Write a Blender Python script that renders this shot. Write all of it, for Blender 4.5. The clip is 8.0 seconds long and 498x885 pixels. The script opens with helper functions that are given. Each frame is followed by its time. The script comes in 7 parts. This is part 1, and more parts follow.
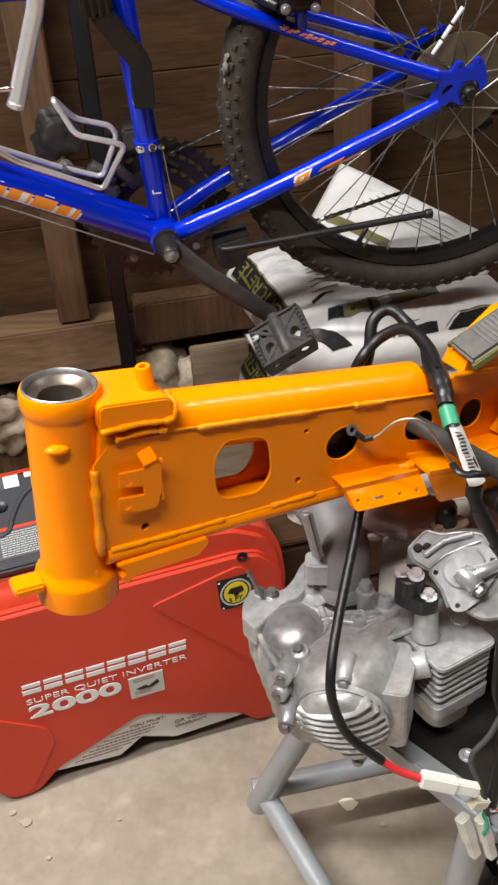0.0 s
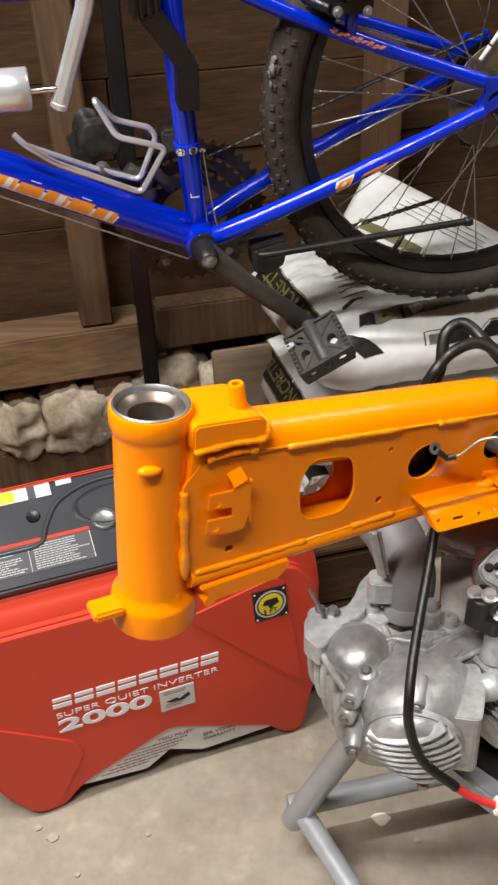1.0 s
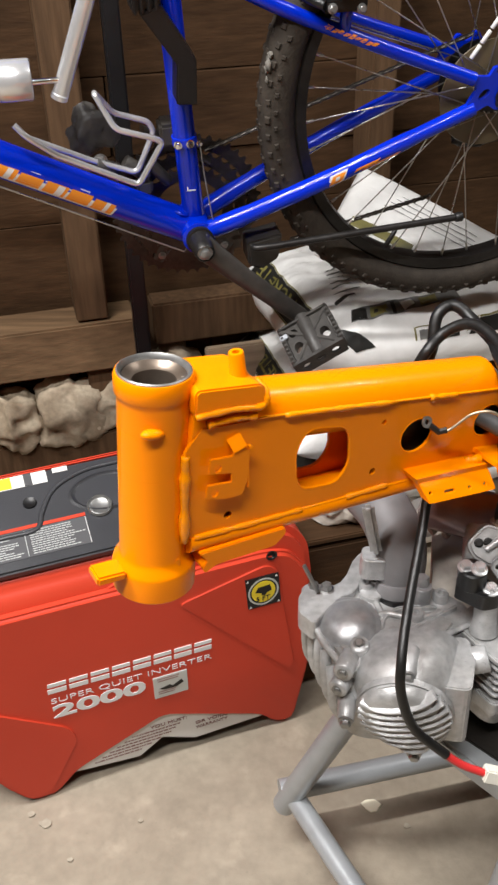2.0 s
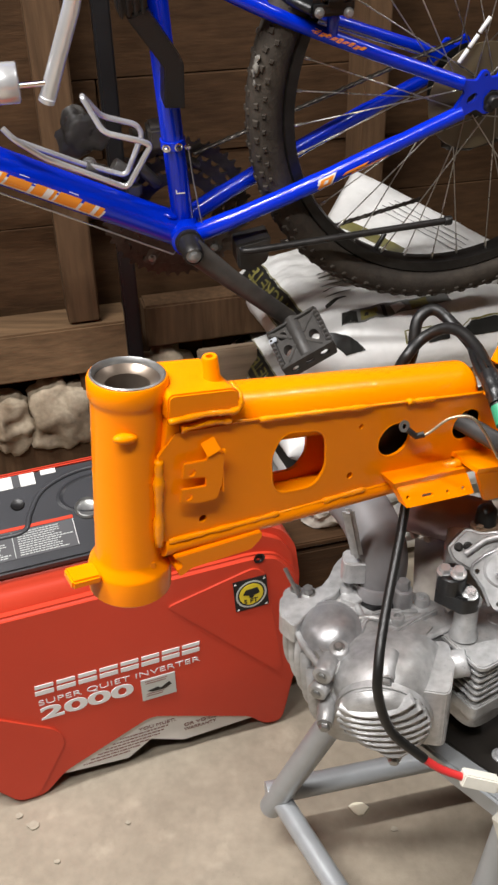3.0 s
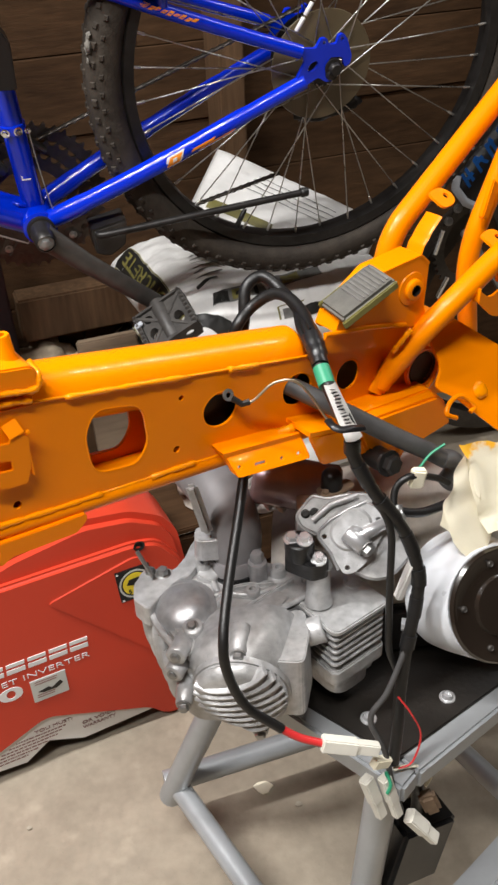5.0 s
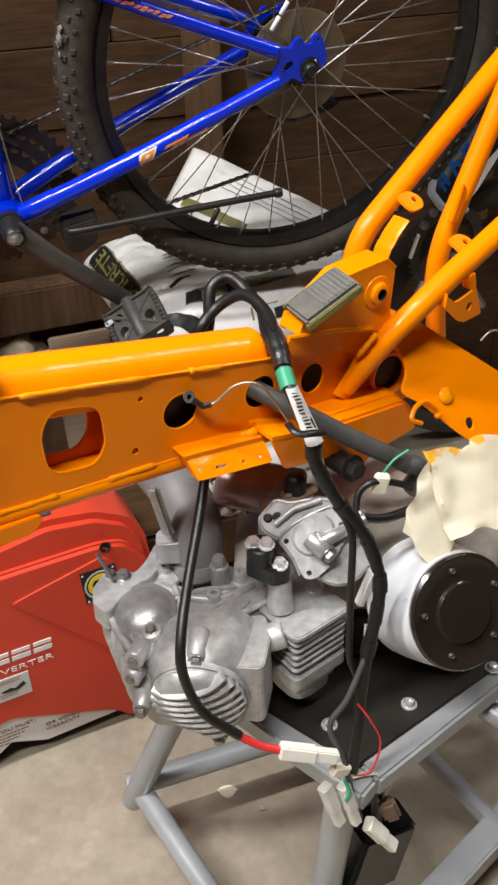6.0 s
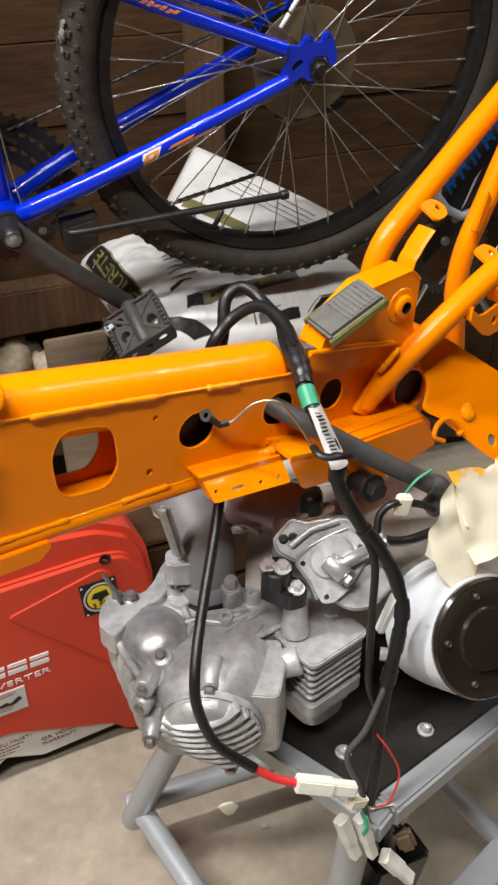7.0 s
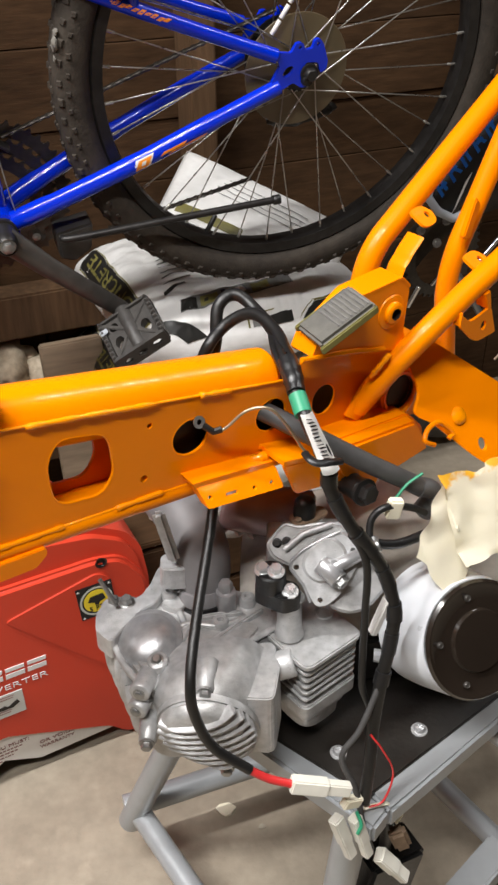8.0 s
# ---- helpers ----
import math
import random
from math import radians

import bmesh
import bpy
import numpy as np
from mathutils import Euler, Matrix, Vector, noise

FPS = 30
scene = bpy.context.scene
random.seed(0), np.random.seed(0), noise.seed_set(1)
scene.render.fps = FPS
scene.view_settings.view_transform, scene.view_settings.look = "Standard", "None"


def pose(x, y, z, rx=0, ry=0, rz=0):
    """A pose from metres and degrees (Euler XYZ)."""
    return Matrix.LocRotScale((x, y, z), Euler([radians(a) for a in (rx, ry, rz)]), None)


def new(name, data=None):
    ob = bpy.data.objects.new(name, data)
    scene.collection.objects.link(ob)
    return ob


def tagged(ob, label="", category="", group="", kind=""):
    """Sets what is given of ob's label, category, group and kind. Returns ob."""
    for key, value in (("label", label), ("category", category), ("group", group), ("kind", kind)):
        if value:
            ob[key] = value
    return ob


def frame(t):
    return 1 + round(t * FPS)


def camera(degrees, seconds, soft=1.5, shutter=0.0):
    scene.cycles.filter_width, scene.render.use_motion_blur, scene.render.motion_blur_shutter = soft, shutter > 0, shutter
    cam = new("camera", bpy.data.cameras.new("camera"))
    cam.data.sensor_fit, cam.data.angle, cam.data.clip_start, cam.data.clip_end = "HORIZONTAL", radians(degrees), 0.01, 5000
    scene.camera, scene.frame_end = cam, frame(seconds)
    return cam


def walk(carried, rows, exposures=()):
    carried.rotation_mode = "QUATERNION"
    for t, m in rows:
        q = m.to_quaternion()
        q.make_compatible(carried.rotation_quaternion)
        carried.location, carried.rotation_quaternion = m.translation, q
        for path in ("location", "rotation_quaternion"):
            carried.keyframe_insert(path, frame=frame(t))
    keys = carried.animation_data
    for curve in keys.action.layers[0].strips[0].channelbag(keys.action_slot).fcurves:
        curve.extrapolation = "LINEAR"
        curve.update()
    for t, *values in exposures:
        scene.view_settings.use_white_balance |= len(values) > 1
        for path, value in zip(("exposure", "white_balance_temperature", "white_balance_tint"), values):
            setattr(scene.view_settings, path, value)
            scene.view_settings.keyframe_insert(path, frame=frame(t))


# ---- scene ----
# camera path: seconds, x, y, z, then the pose angles
cam = camera(32.0, 8.0, soft=2.6)
ROWS = [
    (0.0, -0.0000, 0.0000, 1.1200, 56.00, 2.86, 0.00),
    (0.5, -0.0345, 0.0178, 1.1239, 56.28, 2.64, 0.52),
    (1.0, -0.0698, 0.0255, 1.1224, 55.91, 1.90, -0.61),
    (1.5, -0.0774, 0.0013, 1.1097, 56.38, 1.27, -1.20),
    (2.8, -0.0686, -0.0075, 1.1100, 56.64, 1.20, -0.68),
    (3.0, -0.0587, -0.0060, 1.1117, 56.66, 1.16, -0.84),
    (3.5, -0.0490, -0.0069, 1.1142, 56.70, 1.62, -1.62),
    (4.0, -0.0292, -0.0051, 1.1047, 56.39, 2.96, -3.42),
    (4.5, -0.0071, -0.0068, 1.0952, 55.97, 2.67, -6.78),
    (5.0, 0.0212, -0.0061, 1.0898, 55.94, 2.52, -7.07),
    (5.2, 0.0386, -0.0096, 1.0861, 55.95, 2.31, -7.26),
    (6.3, 0.0325, 0.0114, 1.0866, 55.88, 0.73, -7.75),
    (6.5, 0.0250, 0.0206, 1.0832, 55.88, 0.67, -7.89),
    (7.0, 0.0184, 0.0398, 1.0836, 55.61, 0.25, -8.17),
    (7.5, 0.0142, 0.0370, 1.0924, 55.66, 0.28, -8.43),
    (8.0, 0.0199, 0.0350, 1.0923, 55.59, 0.47, -8.65),
]
walk(cam, [(t, pose(x, y, z, rx, ry, rz)) for t, x, y, z, rx, ry, rz in ROWS], exposures=((0.0, 0.0), (8.0, 0.0)))

# ---- light: a closed garage with ceiling shop lights ----
world = bpy.data.worlds.new("world")
world.use_nodes = True
world.node_tree.nodes["Background"].inputs[0].default_value = (0.9, 0.85, 0.75, 1)
world.node_tree.nodes["Background"].inputs[1].default_value = 0.05
scene.world = world


def area_lamp(name, m, sx, sy, watts, colour):
    data = bpy.data.lights.new(name, "AREA")
    data.shape, data.size, data.size_y, data.energy, data.color = "RECTANGLE", sx, sy, watts, colour
    ob = new(name, data)
    ob.matrix_world = m
    return ob


LAMP = (1.0, 0.98, 0.965)
area_lamp("shop_light_lamp", pose(-0.42, -0.30, 2.36, 0, 0, 12), 1.2, 0.06, 47, LAMP)
area_lamp("shop_light_lamp", pose(-0.95, 0.35, 2.36, 0, 0, 12), 1.2, 0.06, 62, LAMP)
area_lamp("shop_light_lamp", pose(1.45, 1.05, 2.36, 0, 0, 29), 0.9, 0.06, 15, LAMP)


# ---- materials ----
def material(name, colour, rough=0.5, metal=0.0, coat=0.0, grain=0.0, scale=40.0, blotch=0.0, bump=0.0, bump_scale=200.0,
             second=None, spread=0.5, stretch=(1, 1, 1), sheen=0.0, speck=0.0, rough_var=0.0, pale=0.0, spec=0.5, coat_rough=0.06):
    """A surface with colour variation at two scales, a relief and roughness variation."""
    m = bpy.data.materials.new(name)
    m.use_nodes = True
    t = m.node_tree
    b = t.nodes["Principled BSDF"]
    b.inputs["Metallic"].default_value = metal
    b.inputs["Coat Weight"].default_value = coat
    b.inputs["Coat Roughness"].default_value = coat_rough
    b.inputs["Specular IOR Level"].default_value = spec
    co = t.nodes.new("ShaderNodeTexCoord")
    mp = t.nodes.new("ShaderNodeMapping")
    mp.inputs["Scale"].default_value = stretch
    t.links.new(co.outputs["Object"], mp.inputs["Vector"])
    info = t.nodes.new("ShaderNodeObjectInfo")
    shift = t.nodes.new("ShaderNodeVectorMath")
    shift.operation = "MULTIPLY_ADD"
    t.links.new(info.outputs["Random"], shift.inputs[0])
    shift.inputs[1].default_value = (7, 11, 5)
    t.links.new(mp.outputs[0], shift.inputs[2])
    vec = shift.outputs[0]

    def tex(sc, detail=6):
        n = t.nodes.new("ShaderNodeTexNoise")
        n.inputs["Scale"].default_value, n.inputs["Detail"].default_value = sc, detail
        t.links.new(vec, n.inputs["Vector"])
        return n.outputs["Fac"]

    def mix(fac, a, c):
        n = t.nodes.new("ShaderNodeMix")
        n.data_type = "RGBA"
        t.links.new(fac, n.inputs[0])
        for s, v in ((6, a), (7, c)):
            if isinstance(v, tuple):
                n.inputs[s].default_value = (*v, 1)
            else:
                t.links.new(v, n.inputs[s])
        return n.outputs[2]

    def ramp(fac, lo, hi):
        n = t.nodes.new("ShaderNodeMapRange")
        n.inputs["From Min"].default_value, n.inputs["From Max"].default_value = lo, hi
        t.links.new(fac, n.inputs[0])
        return n.outputs[0]

    if second is None:
        second = tuple(max(0, v * (1 - blotch)) for v in colour)
    out = mix(ramp(tex(scale * 0.15, 4), 0.5 - spread * 0.5, 0.5 + spread * 0.5), colour, second)
    if grain:
        g = ramp(tex(scale), 0.3, 0.7)
        dark = t.nodes.new("ShaderNodeMix")
        dark.data_type, dark.blend_type = "RGBA", "MULTIPLY"
        dark.inputs[0].default_value = grain
        t.links.new(out, dark.inputs[6])
        grey = t.nodes.new("ShaderNodeMapRange")
        grey.inputs["To Min"].default_value, grey.inputs["To Max"].default_value = 0.35, 1.3
        t.links.new(g, grey.inputs[0])
        t.links.new(grey.outputs[0], dark.inputs[7])
        out = dark.outputs[2]
    if speck:
        s = ramp(tex(scale * 4, 2), 0.66, 0.72)
        sp = t.nodes.new("ShaderNodeMath")
        sp.operation = "MULTIPLY"
        sp.inputs[1].default_value = speck
        t.links.new(s, sp.inputs[0])
        out = mix(sp.outputs[0], out, tuple(v * 0.35 for v in colour))
    if pale:
        s = ramp(tex(scale * 0.32, 8), 0.60, 0.74)
        sp = t.nodes.new("ShaderNodeMath")
        sp.operation = "MULTIPLY"
        sp.inputs[1].default_value = pale
        t.links.new(s, sp.inputs[0])
        out = mix(sp.outputs[0], out, tuple(min(0.8, v * 1.5) for v in colour))
    t.links.new(out, b.inputs["Base Color"])
    if rough_var:
        r = t.nodes.new("ShaderNodeMapRange")
        r.inputs["To Min"].default_value, r.inputs["To Max"].default_value = max(0.03, rough - rough_var), min(1, rough + rough_var)
        t.links.new(tex(scale * 0.5), r.inputs[0])
        t.links.new(r.outputs[0], b.inputs["Roughness"])
    else:
        b.inputs["Roughness"].default_value = rough
    if bump:
        bp = t.nodes.new("ShaderNodeBump")
        bp.inputs["Strength"].default_value, bp.inputs["Distance"].default_value = bump, 0.002
        t.links.new(tex(bump_scale), bp.inputs["Height"])
        t.links.new(bp.outputs[0], b.inputs["Normal"])
    return m


ORANGE = material("orange_gloss_paint", (0.94, 0.250, 0.0), 0.30, coat=0.32, spec=0.10, coat_rough=0.045, blotch=0.10, scale=60, bump=0.06, bump_scale=160, rough_var=0.05)
WELD = material("orange_weld", (0.94, 0.285, 0.0), 0.2, coat=0.6, spec=0.2, coat_rough=0.035, blotch=0.1, scale=90, bump=0.3, bump_scale=300)
BLUE = material("blue_bicycle_paint", (0.0, 0.026, 0.60), 0.20, coat=0.6, spec=0.25, blotch=0.25, scale=50, bump=0.03, rough_var=0.06)
CHROME = material("chrome", (0.85, 0.85, 0.86), 0.13, metal=1.0, blotch=0.2, scale=80, rough_var=0.08)
STEEL = material("worn_steel", (0.40, 0.40, 0.39), 0.36, metal=0.75, blotch=0.4, scale=120, grain=0.3, rough_var=0.1)
ALLOY = material("cast_aluminium", (0.61, 0.62, 0.63), 0.40, metal=0.40, second=(0.37, 0.36, 0.345), spread=0.55, scale=120, grain=0.36, speck=0.5, bump=0.20, bump_scale=620, rough_var=0.14)
ALLOY_DIRTY = material("stained_cast_aluminium", (0.56, 0.54, 0.51), 0.52, metal=0.25, second=(0.34, 0.27, 0.20), spread=0.7, scale=70, grain=0.35, bump=0.14, bump_scale=800, rough_var=0.12)
SILVER = material("silver_paint", (0.80, 0.83, 0.87), 0.30, metal=0.22, blotch=0.12, scale=60, rough_var=0.08, bump=0.05)
ALU_BRIGHT = material("bright_brushed_alloy", (0.88, 0.89, 0.90), 0.24, metal=0.68, blotch=0.2, scale=80, rough_var=0.08)
GREY_PAINT = material("grey_stand_paint", (0.41, 0.43, 0.445), 0.36, metal=0.3, blotch=0.18, scale=50, grain=0.1, bump=0.1, rough_var=0.1)
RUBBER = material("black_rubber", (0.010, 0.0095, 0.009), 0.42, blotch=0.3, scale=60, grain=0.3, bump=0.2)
TYRE = material("dusty_tyre_rubber", (0.026, 0.022, 0.019), 0.75, spec=0.25, second=(0.062, 0.050, 0.038), spread=0.8, scale=70, grain=0.4, bump=0.4, bump_scale=250)
BLACK = material("black_plastic", (0.009, 0.009, 0.0095), 0.36, blotch=0.3, scale=60, bump=0.15, bump_scale=500, rough_var=0.12)
DARK_METAL = material("dark_greasy_metal", (0.045, 0.042, 0.04), 0.42, metal=0.6, blotch=0.5, scale=90, grain=0.4, rough_var=0.15)
PLATE_BLACK = material("black_rubber_mat", (0.008, 0.007, 0.0065), 0.42, second=(0.022, 0.018, 0.014), spread=1.0, scale=45, grain=0.4, speck=0.0, bump=0.2, rough_var=0.15)
RED = material("red_generator_plastic", (0.60, 0.054, 0.024), 0.42, spec=0.3, blotch=0.14, scale=30, bump=0.12, bump_scale=700, rough_var=0.08)
PANEL = material("dark_grey_panel_plastic", (0.042, 0.043, 0.048), 0.36, blotch=0.3, scale=30, bump=0.15, bump_scale=600, rough_var=0.12)
CONCRETE = material("concrete_floor", (0.365, 0.312, 0.240), 0.72, second=(0.285, 0.240, 0.180), spread=0.55, scale=60, grain=0.22, speck=0.20, bump=0.30, bump_scale=140, rough_var=0.12, pale=0.42)
WOOD_DARK = material("old_dark_boards", (0.085, 0.045, 0.021), 0.8, second=(0.034, 0.018, 0.009), spread=0.9, scale=26, grain=0.5, bump=0.5, bump_scale=70, stretch=(0.25, 3, 4), spec=0.12)
WOOD_STUD = material("weathered_stud", (0.145, 0.085, 0.045), 0.8, second=(0.062, 0.035, 0.019), spread=0.9, scale=30, grain=0.5, bump=0.4, bump_scale=80, stretch=(3, 3, 0.3), spec=0.12)
WOOD_SILL = material("weathered_sill_timber", (0.21, 0.13, 0.07), 0.8, second=(0.095, 0.056, 0.03), spread=0.9, scale=30, grain=0.5, bump=0.4, bump_scale=80, stretch=(0.3, 3, 3), spec=0.12)
WOOD_PALE = material("pale_board", (0.36, 0.27, 0.18), 0.75, second=(0.2, 0.14, 0.09), spread=0.9, scale=30, grain=0.4, bump=0.3, bump_scale=90, stretch=(0.4, 3, 3))
INSULATION = material("dirty_foam_insulation", (0.58, 0.50, 0.38), 0.7, second=(0.20, 0.14, 0.085), spread=0.55, scale=110, grain=0.35, bump=0.6, bump_scale=60, spec=0.12)
BAG_WHITE = material("white_plastic_sack", (0.86, 0.86, 0.85), 0.42, second=(0.76, 0.75, 0.72), spread=0.9, scale=35, grain=0.12, bump=0.8, bump_scale=38, rough_var=0.1)
BAG_YELLOW = material("yellow_green_print", (0.24, 0.215, 0.06), 0.5, blotch=0.4, scale=60, grain=0.3, bump=0.2)
BAG_BLACK = material("black_print", (0.02, 0.02, 0.018), 0.45, blotch=0.3, scale=60, grain=0.2)
BAG_GREY = material("grey_print", (0.25, 0.25, 0.24), 0.5, blotch=0.4, scale=90, grain=0.5)
TAPE = material("cream_masking_paper", (0.90, 0.86, 0.70), 0.6, second=(0.86, 0.80, 0.61), spread=0.9, scale=30, grain=0.08, bump=0.3, bump_scale=60)


def oversprayed(m, z0, z1, colour):
    """Blotches of sprayed paint over a paper, densest towards its taped upper edge."""
    t = m.node_tree
    b = t.nodes["Principled BSDF"]
    base = b.inputs["Base Color"].links[0].from_socket
    co = t.nodes.new("ShaderNodeTexCoord")
    xyz = t.nodes.new("ShaderNodeSeparateXYZ")
    t.links.new(co.outputs["Object"], xyz.inputs[0])
    n = t.nodes.new("ShaderNodeTexNoise")
    n.inputs["Scale"].default_value, n.inputs["Detail"].default_value = 55, 5
    t.links.new(co.outputs["Object"], n.inputs["Vector"])
    up = t.nodes.new("ShaderNodeMapRange")
    up.inputs["From Min"].default_value, up.inputs["From Max"].default_value = z0, z1
    up.inputs["To Min"].default_value, up.inputs["To Max"].default_value = -0.35, 0.35
    t.links.new(xyz.outputs[2], up.inputs[0])
    add = t.nodes.new("ShaderNodeMath")
    t.links.new(up.outputs[0], add.inputs[0])
    t.links.new(n.outputs["Fac"], add.inputs[1])
    edge = t.nodes.new("ShaderNodeMapRange")
    edge.inputs["From Min"].default_value, edge.inputs["From Max"].default_value = 0.52, 0.62
    t.links.new(add.outputs[0], edge.inputs[0])
    mixed = t.nodes.new("ShaderNodeMix")
    mixed.data_type = "RGBA"
    mixed.inputs[7].default_value = (*colour, 1)
    t.links.new(edge.outputs[0], mixed.inputs[0])
    t.links.new(base, mixed.inputs[6])
    t.links.new(mixed.outputs[2], b.inputs["Base Color"])
    return m


PAPER = oversprayed(material("oversprayed_masking_paper", (0.92, 0.88, 0.74), 0.6, second=(0.87, 0.81, 0.63), spread=0.9, scale=30, grain=0.06, bump=0.2, bump_scale=60), 0.010, 0.050, (0.95, 0.56, 0.04))
NYLON = material("cream_nylon_connector", (0.72, 0.70, 0.62), 0.4, blotch=0.15, scale=90, grain=0.1, rough_var=0.08)
WIRE_RED = material("red_wire", (0.58, 0.030, 0.030), 0.35, blotch=0.15, scale=80)
WIRE_COPPER = material("tinned_wire", (0.5, 0.4, 0.28), 0.35, metal=0.8, blotch=0.3, scale=200)
WHITE_PAPER = material("white_label", (0.74, 0.73, 0.70), 0.5, blotch=0.12, scale=60, grain=0.08)
WHITE_PRINT = material("white_print", (0.74, 0.73, 0.72), 0.4, blotch=0.08, scale=60)
GREY_LABEL = material("grey_foil_label", (0.56, 0.58, 0.56), 0.35, metal=0.15, blotch=0.15, scale=80)
GREEN = material("green_tape", (0.03, 0.30, 0.16), 0.45, blotch=0.2, scale=90)
YELLOW = material("yellow_print", (0.80, 0.62, 0.03), 0.45, blotch=0.15, scale=80)
ORANGE_PRINT = material("orange_decal", (0.90, 0.30, 0.02), 0.35, blotch=0.15, scale=60)
PALE_PLASTIC = material("pale_grey_plastic", (0.45, 0.48, 0.52), 0.4, blotch=0.2, scale=50)
FRAME_BLUE = material("sky_blue_decal", (0.02, 0.20, 0.70), 0.4, blotch=0.2, scale=50)
GASKET = material("brown_gasket", (0.24, 0.16, 0.10), 0.7, blotch=0.4, scale=120, grain=0.4)
GUARD = material("smoky_plastic_guard", (0.15, 0.115, 0.065), 0.35, blotch=0.3, scale=50, rough_var=0.1)
CRANK = material("scuffed_grey_crank", (0.10, 0.092, 0.084), 0.42, metal=0.6, blotch=0.4, scale=60, grain=0.3, rough_var=0.12)
INTAKE = material("dull_grey_intake", (0.29, 0.28, 0.285), 0.58, metal=0.2, spec=0.35, blotch=0.3, scale=40, grain=0.2, rough_var=0.12)
# pad ribs: rubber made paler, with their highlights put into the colour
PAD_RIB = material("highlight_toned_rubber_ribs", (0.20, 0.19, 0.18), 0.55, blotch=0.4, scale=90, grain=0.4)
RACE = material("dark_oiled_steel", (0.24, 0.19, 0.15), 0.30, metal=0.8, blotch=0.4, scale=90, grain=0.3, rough_var=0.08)
PRINT_DULL = material("dull_red_grey_print", (0.26, 0.13, 0.12), 0.5, blotch=0.2, scale=80)
LABEL_GREY = material("grey_label_film", (0.085, 0.085, 0.09), 0.4, blotch=0.2, scale=60)
RUBBER_GREY = material("yellowed_grey_rubber", (0.095, 0.092, 0.088), 0.55, second=(0.125, 0.118, 0.095), spread=0.5, scale=70, grain=0.3, bump=0.2)
SMOKE = material("grey_ribbed_rubber", (0.070, 0.068, 0.067), 0.5, blotch=0.3, scale=80, grain=0.3, bump=0.15)
MAROON = material("dark_maroon_metal", (0.42, 0.19, 0.18), 0.24, metal=0.25, second=(0.26, 0.24, 0.24), spread=0.7, scale=40, grain=0.3, rough_var=0.12)

POLISHED = material("rubbed_aluminium", (0.50, 0.50, 0.51), 0.33, metal=0.55, second=(0.34, 0.34, 0.345), spread=0.8, scale=120, grain=0.3, bump=0.12, bump_scale=500, rough_var=0.10)
SPOKE = material("dull_galvanised_spoke", (0.62, 0.60, 0.56), 0.30, metal=0.85, blotch=0.4, scale=90, rough_var=0.12)
PEDAL = material("scuffed_black_resin", (0.030, 0.028, 0.027), 0.48, second=(0.075, 0.068, 0.060), spread=0.7, scale=90, grain=0.4, bump=0.3, rough_var=0.15)
CAP = material("glossy_brown_black_cap", (0.022, 0.016, 0.012), 0.16, blotch=0.4, scale=40, coat=0.3, rough_var=0.06)
RING = material("oily_chain_steel", (0.040, 0.036, 0.032), 0.40, metal=0.5, second=(0.085, 0.070, 0.055), spread=0.8, scale=140, grain=0.5, rough_var=0.18)


# ---- mesh helpers ----
def thing(name, m, label, category, group="", kind=""):
    ob = new(name)
    ob.empty_display_size = 0.02
    ob.matrix_world = m
    return tagged(ob, label, category, group, kind)


def part(name, bm, material_, parent=None, label="", smooth=40.0):
    """Links a bmesh as one mesh object under a thing or a part."""
    bmesh.ops.recalc_face_normals(bm, faces=bm.faces)
    me = bpy.data.meshes.new(name)
    for f in bm.faces:
        f.smooth = True
    bm.to_mesh(me)
    bm.free()
    me.materials.append(material_)
    me.set_sharp_from_angle(angle=radians(smooth))
    ob = new(name, me)
    if parent is not None:
        ob.parent = parent
    if label:
        tagged(ob, label)
    return ob


def setting(name, bm, material_, label, category, kind="structure"):
    return tagged(part(name, bm, material_), label, category, "", kind)


def join(*bms):
    """All the given bmeshes in one."""
    out = bms[0]
    for b in bms[1:]:
        me = bpy.data.meshes.new("tmp")
        b.to_mesh(me)
        out.from_mesh(me)
        bpy.data.meshes.remove(me)
        b.free()
    return out


def moved(bm, m):
    bm.transform(m)
    return bm


def bevelled(bm, width, segments=2, angle=30):
    if width > 0:
        es = [e for e in bm.edges if len(e.link_faces) == 2 and e.calc_face_angle(0) > radians(angle)]
        bmesh.ops.bevel(bm, geom=es, offset=width, segments=segments, affect="EDGES", clamp_overlap=True)
    return bm


def box(x0, x1, y0, y1, z0, z1, bevel=0.0, segments=2):
    bm = bmesh.new()
    bmesh.ops.create_cube(bm, size=1)
    bm.transform(Matrix.Translation(((x0 + x1) / 2, (y0 + y1) / 2, (z0 + z1) / 2)) @ Matrix.Diagonal((x1 - x0, y1 - y0, z1 - z0, 1)))
    return bevelled(bm, bevel, segments)


def basis(direction):
    """A turn that takes z to the direction."""
    return Vector(direction).to_track_quat("Z", "Y").to_matrix().to_4x4()


